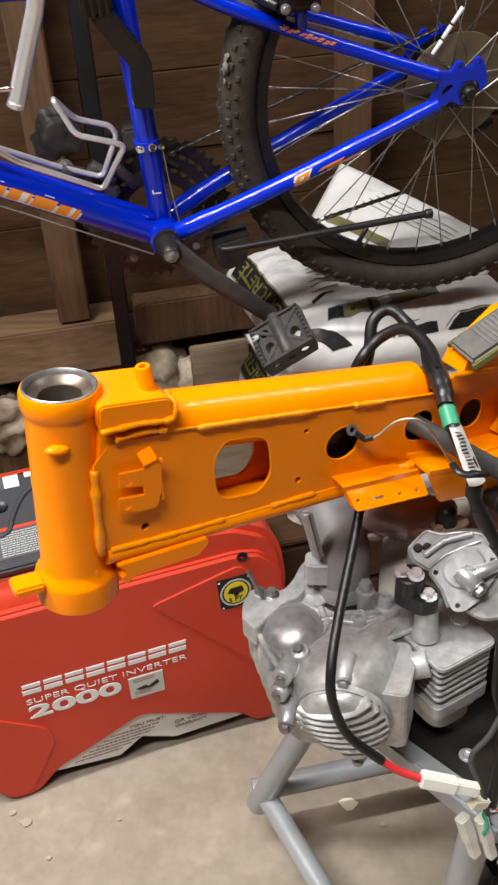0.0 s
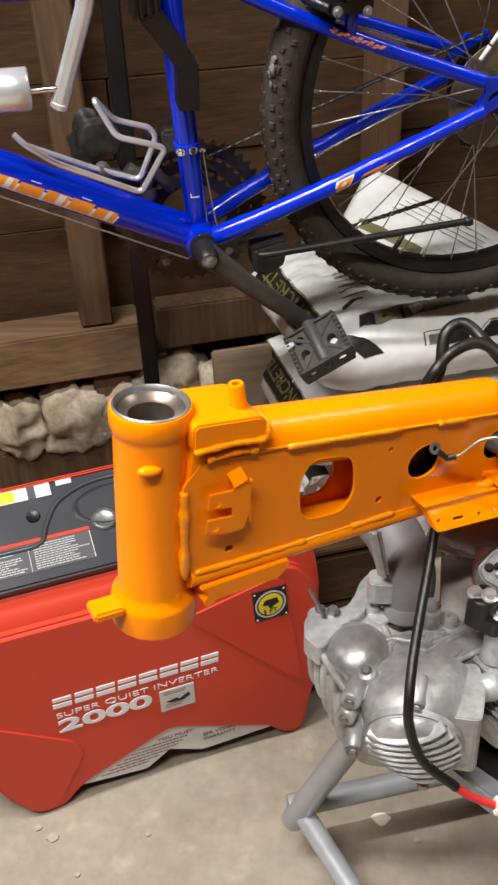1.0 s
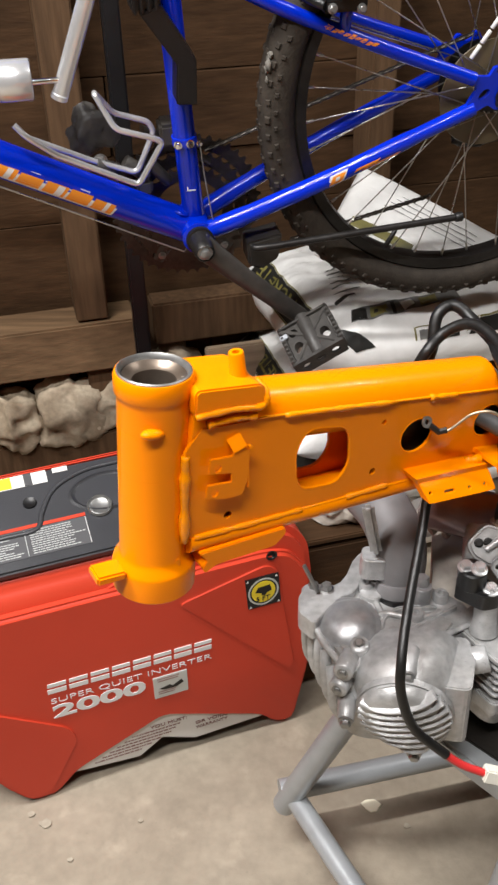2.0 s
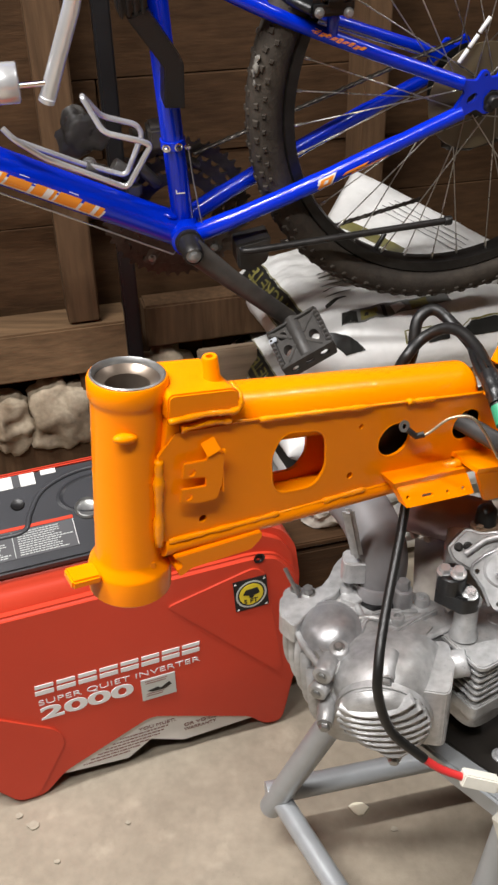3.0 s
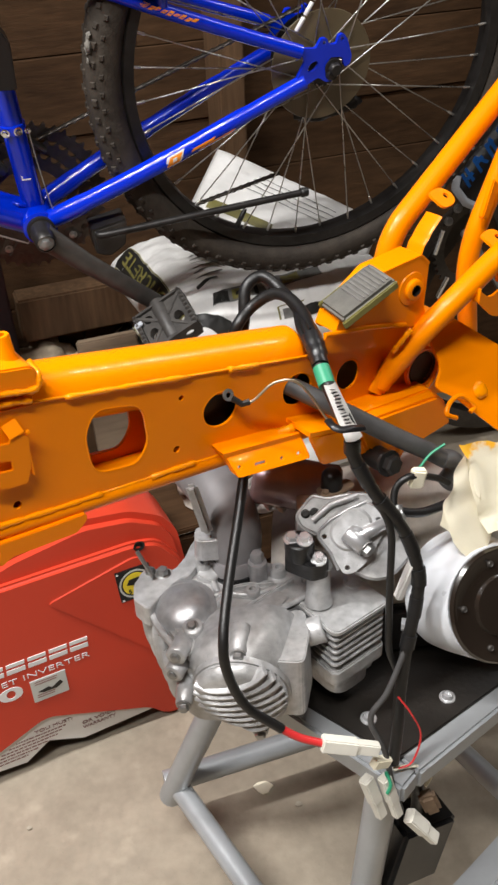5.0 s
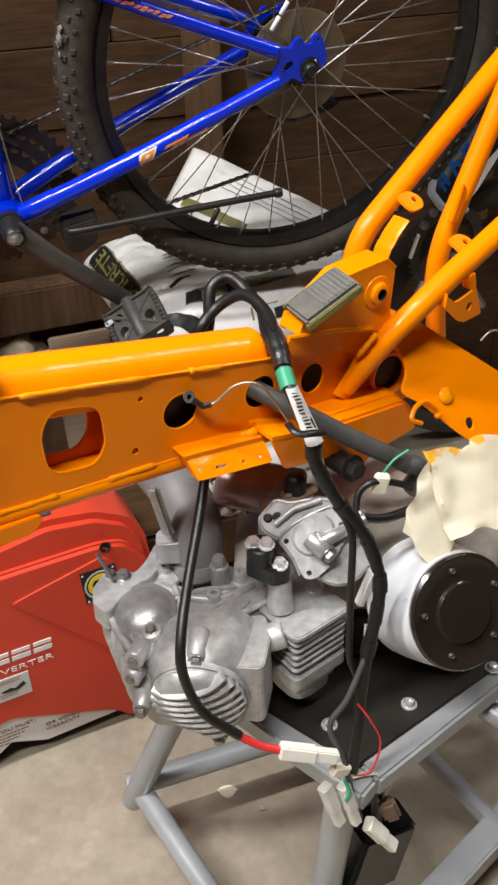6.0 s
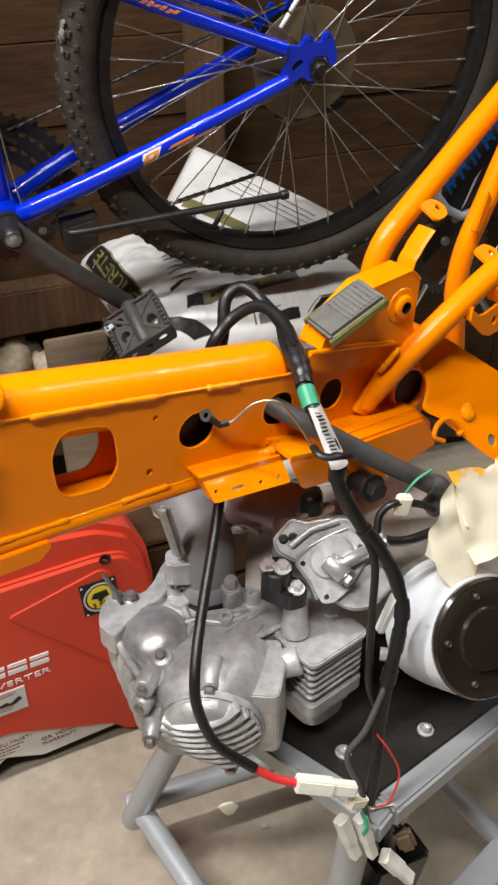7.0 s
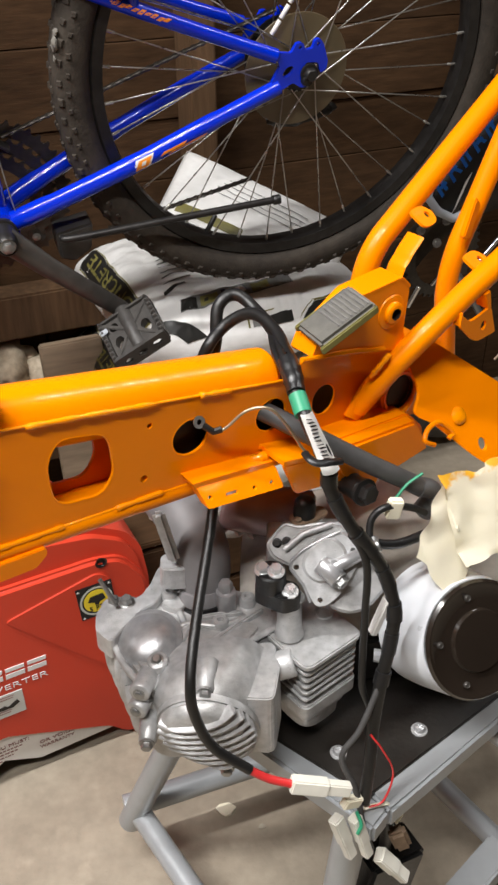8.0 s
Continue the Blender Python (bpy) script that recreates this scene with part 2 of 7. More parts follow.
def lathe(profile, segments=32, m=None):
    """A solid of revolution about z from (radius, height) pairs; closed at the ends where the radius is 0."""
    bm = bmesh.new()
    rings = []
    for r, h in profile:
        if r < 1e-6:
            rings.append([bm.verts.new((0, 0, h))])
        else:
            rings.append([bm.verts.new((r * math.cos(a), r * math.sin(a), h)) for a in (2 * math.pi * k / segments for k in range(segments))])
    for a, b in zip(rings, rings[1:]):
        for k in range(segments):
            j = (k + 1) % segments
            if len(a) == 1 and len(b) == 1:
                continue
            if len(a) == 1:
                bm.faces.new((a[0], b[k], b[j]))
            elif len(b) == 1:
                bm.faces.new((a[k], a[j], b[0]))
            else:
                bm.faces.new((a[k], a[j], b[j], b[k]))
    if m is not None:
        bm.transform(m)
    return bm


def rod(a, b, r, r2=None, bevel=0.0, segments=24):
    """A round bar from a to b, with slightly broken edges."""
    a, b = Vector(a), Vector(b)
    h = (b - a).length
    r2 = r if r2 is None else r2
    c = bevel or min(r, r2, h) * 0.12
    return lathe([(0, 0), (r - c, 0), (r, c), (r2, h - c), (r2 - c, h), (0, h)], segments, Matrix.Translation(a) @ basis(b - a))


def bezier_points(points, steps=8, closed=False):
    """A smooth line through the points (Catmull-Rom)."""
    p = [Vector(q) for q in points]
    out = []
    n = len(p)
    spans = n if closed else n - 1
    for i in range(spans):
        p1, p2 = p[i], p[(i + 1) % n]
        p0 = p[i - 1] if (i > 0 or closed) else p1 * 2 - p2
        p3 = p[(i + 2) % n] if (i + 2 < n or closed) else p2 * 2 - p1
        for s in range(steps):
            t = s / steps
            out.append(0.5 * ((2 * p1) + (p2 - p0) * t + (2 * p0 - 5 * p1 + 4 * p2 - p3) * t * t + (3 * p1 - p0 - 3 * p2 + p3) * t ** 3))
    if not closed:
        out.append(p[-1])
    return out


def sweep(line, r, segments=12, closed=False, radii=None, caps=True, flat=1.0, up=None):
    """A tube along a line. flat squeezes the section across the second axis."""
    bm = bmesh.new()
    n = len(line)
    line = [Vector(q) for q in line]
    rings = []
    normal = None
    for i, q in enumerate(line):
        if closed:
            d = (line[(i + 1) % n] - line[i - 1]).normalized()
        else:
            d = (line[min(i + 1, n - 1)] - line[max(i - 1, 0)]).normalized()
        if normal is None:
            ref = Vector(up) if up else (Vector((0, 0, 1)) if abs(d.z) < 0.9 else Vector((0, 1, 0)))
            normal = (ref - d * ref.dot(d)).normalized()
        else:
            normal = (normal - d * normal.dot(d)).normalized()
        side = d.cross(normal)
        rr = radii[i] if radii else r
        rings.append([bm.verts.new(q + normal * (rr * flat * math.cos(a)) + side * (rr * math.sin(a))) for a in (2 * math.pi * k / segments for k in range(segments))])
    pairs = list(zip(rings, rings[1:])) + ([(rings[-1], rings[0])] if closed else [])
    for a, b in pairs:
        for k in range(segments):
            j = (k + 1) % segments
            bm.faces.new((a[k], a[j], b[j], b[k]))
    if caps and not closed:
        bm.faces.new(rings[0])
        bm.faces.new(rings[-1])
    return bm


def bent(points, radius, r, segments=16, steps=6, flat=1.0):
    """A straight-run tube with rounded bends of the given radius."""
    p = [Vector(q) for q in points]
    line = [p[0]]
    for a, b, c in zip(p, p[1:], p[2:]):
        d0, d1 = (a - b), (c - b)
        k = min(radius, d0.length * 0.45, d1.length * 0.45)
        s, e = b + d0.normalized() * k, b + d1.normalized() * k
        for i in range(steps + 1):
            t = i / steps
            line.append(s * (1 - t) ** 2 + b * 2 * t * (1 - t) + e * t * t)
    line.append(p[-1])
    return sweep(line, r, segments, flat=flat)


def rounded(points, radius, steps=4):
    """A polygon's outline with rounded corners, in the plane."""
    n = len(points)
    out = []
    for i in range(n):
        a, b, c = Vector(points[i - 1]), Vector(points[i]), Vector(points[(i + 1) % n])
        k = min(radius, (a - b).length * 0.45, (c - b).length * 0.45)
        s, e = b + (a - b).normalized() * k, b + (c - b).normalized() * k
        for j in range(steps + 1):
            t = j / steps
            out.append(s * (1 - t) ** 2 + b * 2 * t * (1 - t) + e * t * t)
    return [(v[0], v[1]) for v in out]


def ellipse(cx, cy, rx, ry=None, turn=0.0, n=28):
    ry = rx if ry is None else ry
    c, s = math.cos(radians(turn)), math.sin(radians(turn))
    return [(cx + rx * math.cos(a) * c - ry * math.sin(a) * s, cy + rx * math.cos(a) * s + ry * math.sin(a) * c) for a in (2 * math.pi * k / n for k in range(n))]


def slab(outline, y0, y1, holes=(), bevel=0.0, segments=2):
    """A plate in the x-z plane between depths y0 and y1, with holes through it."""
    bm = bmesh.new()
    edges = []
    for loop in (outline, *holes):
        vs = [bm.verts.new((x, y0, z)) for x, z in loop]
        edges += [bm.edges.new((vs[i - 1], vs[i])) for i in range(len(vs))]
    if holes:
        bmesh.ops.triangle_fill(bm, use_beauty=True, edges=edges)
    else:
        bm.faces.new([v for v in bm.verts])
    bmesh.ops.recalc_face_normals(bm, faces=bm.faces)
    got = bmesh.ops.extrude_face_region(bm, geom=bm.faces[:])
    bmesh.ops.translate(bm, vec=(0, y1 - y0, 0), verts=[g for g in got["geom"] if isinstance(g, bmesh.types.BMVert)])
    if bevel:
        bmesh.ops.recalc_face_normals(bm, faces=bm.faces)
        bevelled(bm, bevel, segments, 50)
    return bm


def square_bar(a, b, w, h, bevel=0.001):
    """A flat bar from a to b, w wide and h high."""
    a, b = Vector(a), Vector(b)
    d = b - a
    return moved(box(0, d.length, -w / 2, w / 2, -h / 2, h / 2, bevel, 2), Matrix.Translation(a) @ d.to_track_quat("X", "Z").to_matrix().to_4x4())


def bolt(at, direction, r, h, flange=1.35):
    """A hexagon bolt head with its washer flange."""
    m = Matrix.Translation(at) @ basis(direction)
    head = lathe([(0, h), (r * 0.8, h), (r, h * 0.85), (r, h * 0.25), (0, h * 0.25)], 6, m)
    wash = lathe([(0, 0), (r * flange, 0), (r * flange, h * 0.22), (r * 0.9, h * 0.3), (0, h * 0.3)], 20, m)
    return join(head, wash)


def wobble(bm, amount, scale, seed=0.0):
    """Pushes vertices about with smooth noise."""
    for v in bm.verts:
        p = v.co * scale + Vector((seed, seed * 1.7, -seed))
        v.co += Vector(noise.noise_vector(p)) * amount
    return bm


def weld_bead(line, r, seed=1.0):
    """A hand-laid weld bead."""
    rnd = random.Random(seed)
    pts = bezier_points(line, 10)
    radii = [r * (0.75 + 0.5 * rnd.random()) for _ in pts]
    return sweep(pts, r, 8, radii=radii)


def text_mesh(body, size, m, depth=0.0004, spacing=1.0, width=None, bold=0.0):
    """Lettering in the built-in font, as a mesh. It lies in the local x-z plane and faces -y."""
    cu = bpy.data.curves.new("lettering", "FONT")
    cu.body, cu.size, cu.extrude, cu.space_character, cu.offset = body, size, depth, spacing, bold
    ob = bpy.data.objects.new("lettering", cu)
    me = ob.to_mesh().copy()
    bpy.data.objects.remove(ob)
    bpy.data.curves.remove(cu)
    bm = bmesh.new()
    bm.from_mesh(me)
    bpy.data.meshes.remove(me)
    if width:
        xs = [v.co.x for v in bm.verts]
        k = width / (max(xs) - min(xs))
        bmesh.ops.scale(bm, vec=(k, 1, 1), verts=bm.verts)
    bm.transform(m @ Matrix.Rotation(radians(90), 4, "X"))
    return bm


# ---- the garage: floor, board wall with studs, closing walls and ceiling ----
def grid_sheet(x0, x1, y0, y1, n, amount, scale, z=0.0):
    bm = bmesh.new()
    bmesh.ops.create_grid(bm, x_segments=n, y_segments=n, size=0.5)
    bm.transform(Matrix.Translation(((x0 + x1) / 2, (y0 + y1) / 2, z)) @ Matrix.Diagonal((x1 - x0, y1 - y0, 1, 1)))
    for v in bm.verts:
        v.co.z += amount * noise.noise(v.co * scale)
    return bm


setting("floor", grid_sheet(-2.4, 3.0, -2.2, 2.6, 60, 0.002, 3.0), CONCRETE, "worn tan concrete garage floor with pale stains", "floor")
WALL = pose(-0.3854, 1.4624, 0.0418, 0, 0, 14) @ Matrix.Scale(0.962, 4)
wall_back = setting("wall_back", moved(box(-1.7, 3.0, 0.035, 0.12, -0.045, 2.56), WALL), WOOD_DARK, "dark brown wooden garage wall", "wall")
rnd = random.Random(4)
heights = [-0.043, 0.19, 0.385, 0.581, 0.690, 0.823, 0.985, 1.18, 1.37, 1.56, 1.75]
for z0, z1 in zip(heights, heights[1:]):
    x = -1.7
    while x < 3.0:
        w = rnd.uniform(1.2, 2.2)
        b = box(x, min(x + w - 0.003, 3.0), rnd.uniform(0.010, 0.018), 0.034, z0 + 0.0004, z1 - 0.0008, 0.0015, 1)
        b.transform(WALL)
        part("board", b, WOOD_DARK, wall_back)
        x += w
for sx, w_ in ((-0.60, 0.045), (0.0, 0.058), (0.555, 0.045), (1.15, 0.045), (1.75, 0.045)):
    tagged(part("stud", moved(wobble(box(sx, sx + w_, -0.075, 0.009, 0.424, 2.45, 0.003), 0.002, 6), WALL), WOOD_STUD), "weathered upright wooden wall stud", "stud", "studs of the wall", "structure")
tagged(part("sill_timber", moved(wobble(box(-1.6, 0.108, -0.085, 0.008, 0.324, 0.422, 0.004), 0.002, 8), WALL), WOOD_SILL), "weathered horizontal timber sill along the wall", "timber", "", "structure")
tagged(part("sill_timber", moved(wobble(box(0.140, 0.62, -0.055, 0.008, 0.345, 0.430, 0.004), 0.002, 8, 3.0), WALL), WOOD_STUD), "darker short timber let in between the studs", "timber", "", "structure")
setting("wall_left", box(-2.5, -2.4, -2.3, 2.6, 0, 2.5), WOOD_DARK, "dark plain wooden side wall", "wall")
setting("wall_right", box(3.0, 3.1, -2.3, 2.9, 0, 2.5), WOOD_DARK, "dark plain wooden side wall", "wall")
# unseen front wall, added in dark wood to keep pale reflections off the paint
setting("wall_front", box(-2.5, 3.1, -2.3, -2.2, 0, 2.5), WOOD_STUD, "added unseen wooden wall behind the camera, dark to cut reflections", "wall")
setting("ceiling", box(-2.5, 3.1, -2.3, 2.9, 2.5, 2.6), WOOD_PALE, "plain wooden ceiling", "ceiling")

# the black upright post in front of the studs
post_black = thing("black_post", WALL @ pose(0.112, -0.1, 0), "slim black steel post standing before the board wall", "post")
part("tube", box(-0.014, 0.014, -0.01, 0.01, -0.0428, 1.6, 0.003), BLACK, post_black)

# crumpled foam insulation along the foot of the wall
def lump(at, size, seed):
    bm = bmesh.new()
    bmesh.ops.create_icosphere(bm, subdivisions=4, radius=1)
    for v in bm.verts:
        d = v.co.normalized()
        k = 1 + 0.42 * noise.noise(d * 1.5 + Vector((seed, 0, 0))) + 0.16 * noise.noise(d * 3.6 + Vector((0, seed, 0))) + 0.05 * noise.noise(d * 9 + Vector((0, 0, seed)))
        v.co = d * k
    bm.transform(Matrix.Translation(at) @ Matrix.Diagonal((*size, 1)))
    return bm


rnd = random.Random(11)
for i in range(11):
    sx = -0.52 + i * 0.098 + rnd.uniform(-0.02, 0.02)
    b = lump((sx, -0.045 + rnd.uniform(-0.015, 0.012), 0.236 + rnd.uniform(-0.020, 0.016)), (rnd.uniform(0.056, 0.090), 0.048, rnd.uniform(0.050, 0.078)), i * 3.1)
    for v in b.verts:
        v.co += Vector(noise.noise_vector(v.co * 26)) * 0.013 + Vector(noise.noise_vector(v.co * 70 + Vector((i, 0, 0)))) * 0.0032
    b.transform(WALL)
    tagged(part("foam_lump", b, INSULATION, smooth=180), "crumpled dirty beige foam insulation stuffed below the sill", "insulation", "foam stuffed along the wall")
tagged(part("short_post", moved(box(0.005, 0.075, -0.070, 0.008, 0.186, 0.323, 0.003), WALL), WOOD_STUD), "short weathered timber block under the sill", "timber", "", "structure")
tagged(part("foot_timber", moved(wobble(box(-1.6, 0.62, -0.080, 0.008, 0.080, 0.184, 0.004), 0.002, 8), WALL), WOOD_STUD), "weathered lower timber at the wall's foot", "timber", "", "structure")

# loose paint flakes and chips on the floor
def flake(at, r, seed, mat, label):
    rnd_ = random.Random(seed)
    loop = [(at[0] + r * (0.7 + 0.5 * rnd_.random()) * math.cos(a), -(at[1] + r * 0.75 * (0.7 + 0.5 * rnd_.random()) * math.sin(a))) for a in (2 * math.pi * k / 11 for k in range(11))]
    bm = slab(loop, 0.0015, 0.0035)
    bm.transform(Matrix(((1, 0, 0, 0), (0, 0, -1, 0), (0, 1, 0, 0), (0, 0, 0, 1))))
    tagged(part("flake", bm, mat), label, "debris", "chips on the floor")


CHIP = material("pale_mortar_chip", (0.47, 0.42, 0.33), 0.8, blotch=0.3, scale=90, grain=0.4)
flake((0.085, 0.734), 0.013, 0, TAPE, "small tan flake lying on the concrete")
for k, (x_, y_, r_) in enumerate(((-0.372, 0.72, 0.009), (-0.395, 0.735, 0.006), (-0.33, 0.665, 0.004), (0.13, 0.70, 0.005), (-0.24, 0.72, 0.004))):
    flake((x_, y_), r_, k + 3, CHIP, "small greyish mortar chip lying on the concrete")


# crumpled stained paper bag standing behind the engine
STAINED = material("rust_stained_paper", (0.085, 0.045, 0.024), 0.7, second=(0.68, 0.64, 0.56), spread=0.16, scale=120, grain=0.3, bump=0.6, bump_scale=90)
CRATE = pose(0.050, 1.045, 0, 0, 0, 14)
crate = thing("crate", CRATE, "dark brown wooden crate standing behind the generator", "crate")
for k in range(3):
    part("slat", wobble(box(-0.10, 0.10, -0.072, -0.060, 0.004 + k * 0.095, 0.090 + k * 0.095, 0.002), 0.001, 9), WOOD_DARK, crate)
part("lid", box(-0.10, 0.10, -0.072, 0.072, 0.287, 0.297, 0.002), WOOD_DARK, crate)
for sx in (-1, 1):
    part("end_panel", box(sx * 0.094 - 0.005, sx * 0.094 + 0.005, -0.060, 0.072, 0.0, 0.286, 0.002), WOOD_DARK, crate)
bag = lump((0.052, 1.020, 0.336), (0.050, 0.042, 0.044), 21.3)
for v in bag.verts:
    v.co += Vector(noise.noise_vector(v.co * 38)) * 0.005
    v.co.z = max(v.co.z, 0.2985)
tagged(part("paper_bag", bag, STAINED, smooth=25), "crumpled white paper bag with rust-brown stains on the crate", "bag")


# ---- red inverter generator ----
GEN = pose(-0.397, 0.764, 0.0, 0, 0, 19.04)
gen = thing("generator", GEN, "red portable inverter generator with dark control panel on the floor", "generator")


def profile_x(points, x0, x1, bevel=0.0, segments=3):
    """A prism along x from (y, z) points."""
    bm = slab([(y, z) for y, z in points], 0, x1 - x0)
    # slab lies in x-z: turn its x to y and its depth to x
    m = Matrix(((0, 1, 0, x0), (1, 0, 0, 0), (0, 0, 1, 0), (0, 0, 0, 1)))
    bm.transform(m)
    bmesh.ops.recalc_face_normals(bm, faces=bm.faces)
    return bevelled(bm, bevel, segments, 15)


shell = profile_x([(0.004, 0.10), (0.0, 0.335), (0.012, 0.378), (0.034, 0.395), (0.1641, 0.4414), (0.1721, 0.4224), (0.235, 0.355), (0.285, 0.335), (0.285, 0.10)], -0.085, 0.318, 0.012, 3)
part("shell", shell, RED, gen)


def footprint(points, z0, z1, z2, bevel):
    """A block over a plan outline whose top falls from z1 to z2 along x."""
    bm = slab([(x, -y) for x, y in points], z0, z1)
    bm.transform(Matrix(((1, 0, 0, 0), (0, 0, -1, 0), (0, 1, 0, 0), (0, 0, 0, 1))))
    xs = [p_[0] for p_ in points]
    for v in bm.verts:
        if v.co.z > z0 + 0.01:
            v.co.z = z1 + (z2 - z1) * (v.co.x - min(xs)) / (max(xs) - min(xs))
    bmesh.ops.recalc_face_normals(bm, faces=bm.faces)
    return bevelled(bm, bevel, 3, 25)


part("end_cap", slab(rounded([(0.10, 0.20), (0.12, 0.352), (0.20, 0.385), (0.30, 0.402), (0.365, 0.392), (0.408, 0.368), (0.427, 0.338), (0.434, 0.28), (0.428, 0.10), (0.25, 0.10)], 0.012), 0.002, 0.095, bevel=0.014, segments=4), RED, gen)
part("rear_cap", footprint(rounded([(0.300, 0.080), (0.420, 0.080), (0.400, 0.110), (0.352, 0.200), (0.300, 0.278)], 0.012), 0.10, 0.410, 0.300, 0.012), RED, gen)
face = rounded([(-0.085, 0.33), (-0.08, 0.16), (-0.035, 0.045), (-0.005, 0.0), (0.035, 0.0), (0.068, 0.036), (0.199, 0.097), (0.348, 0.032), (0.372, 0.003), (0.402, 0.003), (0.424, 0.11), (0.432, 0.19), (0.424, 0.30), (0.395, 0.343), (0.36, 0.352), (0.0, 0.352)], 0.014)
part("side_panel", slab(face, -0.008, 0.03, bevel=0.005, segments=3), RED, gen)
part("side_panel", moved(slab([(min(x, 0.312), z) for x, z in face if x < 0.30 or z > 0.2] , -0.008, 0.03), pose(0, 0.262, 0)), RED, gen)
# raised facets pressed into the side panel
part("raised_facet", slab(rounded([(0.232, 0.305), (0.36, 0.336), (0.376, 0.322), (0.402, 0.13), (0.392, 0.118)], 0.012), -0.0105, -0.004, bevel=0.0022, segments=3), RED, gen, smooth=35)
part("foot_ridge", slab(rounded([(-0.006, 0.008), (0.026, 0.008), (0.078, 0.105), (0.070, 0.135), (-0.055, 0.225), (-0.074, 0.17), (-0.030, 0.050)], 0.014), -0.0108, -0.004, bevel=0.0025, segments=3), RED, gen, smooth=35)
part("base_tray", box(-0.04, 0.335, 0.02, 0.265, 0.025, 0.12, 0.006), BLACK, gen)
for fx in (-0.02, 0.30):
    for fy in (0.04, 0.245):
        part("rubber_foot", rod((fx, fy, 0.0), (fx, fy, 0.03), 0.018), RUBBER, gen)
skirt = slab([(0.062, 0.036), (0.199, 0.102), (0.350, 0.034), (0.352, 0.027), (0.244, 0.024), (0.195, 0.048), (0.158, 0.021), (0.068, 0.030)], -0.003, 0.004)
part("warning_strip", skirt, WHITE_PAPER, gen, "white printed warning strip")
part("skirt", slab([(0.05, 0.02), (0.199, 0.10), (0.36, 0.03), (0.352, 0.02), (0.244, 0.012), (0.195, 0.036), (0.158, 0.01)], 0.006, 0.014), BLACK, gen)
# dark console on the slope of the top
CON = pose(0, 0.030, 0.4015, 18.0)
console = part("console", moved(box(-0.083, 0.312, -0.012, 0.1344, -0.01, 0.0045, 0.003), CON), PANEL, gen)
part("console_rim", moved(box(-0.083, 0.312, 0.1349, 0.1399, -0.014, 0.0062, 0.002), CON), RED, gen)
lbl = moved(box(0.006, 0.142, 0.004, 0.046, 0.0045, 0.0053), CON)
label_plate = part("label_plate", lbl, LABEL_GREY, console)
part("label_stripe", moved(box(0.006, 0.142, 0.0465, 0.0515, 0.0045, 0.0056), CON), RED, console)
lines = bmesh.new()
rnd = random.Random(3)
for r_ in range(11):
    for a, b in ((0.010, 0.058), (0.069, 0.138)):
        x = a
        end = b - rnd.uniform(0, 0.018) - (0.02 if r_ % 4 == 3 else 0)
        while x < end:
            w = rnd.uniform(0.0015, 0.006)
            lines = join(lines, moved(box(x, min(x + w, end), 0.0075 + r_ * 0.0034, 0.0088 + r_ * 0.0034, 0.0053, 0.0056), CON))
            x += w + 0.0009
tagged(part("label_print", lines, GREY_LABEL, label_plate), "", "", "", "stuff")
part("label_rule", moved(box(0.0625, 0.0633, 0.006, 0.044, 0.0053, 0.0058), CON), GREY_LABEL, label_plate)
part("label_rule", moved(box(0.1405, 0.1412, 0.005, 0.045, 0.0053, 0.0058), CON), WHITE_PRINT, label_plate)
ridge = bezier_points([(-0.08, 0.0401, 0.004), (0.0362, 0.0401, 0.0048), (0.0784, 0.0425, 0.0048), (0.0901, 0.0659, 0.0048), (0.1064, 0.0936, 0.0048), (0.1282, 0.1092, 0.0048), (0.1605, 0.1195, 0.0048), (0.2032, 0.1213, 0.0048), (0.3, 0.1253, 0.0048)], 8)
part("console_ridge", moved(sweep(ridge, 0.0036, 10), CON), PANEL, console)
hollow = lathe([(0, 0.0005), (0.036, 0.001), (0.044, 0.0030), (0.047, 0.0052), (0.051, 0.0030)], 40, pose(0.178, 0.079, 0.002))
bmesh.ops.scale(hollow, vec=(1.0, 0.62, 1.0), space=pose(-0.178, -0.079, 0), verts=hollow.verts)
part("handle_recess", moved(hollow, CON), PANEL, console)
part("fuel_vent", moved(lathe([(0, 0.0045), (0.006, 0.0045), (0.0085, 0.006), (0.009, 0.0045)], 20, pose(0.078, 0.085, 0.001)), CON), BLACK, console)
cap = part("knob", moved(lathe([(0, 0.0030), (0.010, 0.0028), (0.012, 0.0040), (0.0135, 0.0030), (0.0155, 0.0060), (0.017, 0.003)], 28, pose(0.163, 0.056, 0.003)), CON), STEEL, console, "small steel cap in a round well")
part("warning_sticker", moved(box(-0.060, 0.1069, 0.1129, 0.1329, 0.0046, 0.0054), CON), WHITE_PAPER, console, "white and yellow warning sticker")
part("sticker_band", moved(box(-0.058, 0.0604, 0.1139, 0.1319, 0.0055, 0.0060), CON), YELLOW, console)
part("sticker_band", moved(box(0.0771, 0.0872, 0.1129, 0.1326, 0.0055, 0.0060), CON), LABEL_GREY, console)
part("warning_sticker", moved(box(0.1154, 0.1355, 0.1249, 0.1329, 0.0046, 0.0054), CON), WHITE_PAPER, console, "white warning sticker")
for x_, y_ in ((0.366, 0.349),):
    part("screw_well", lathe([(0, 0), (0.0045, 0), (0.006, 0.004), (0.008, 0.005)], 20, pose(x_, -0.006, y_, 90)), BLACK, gen)
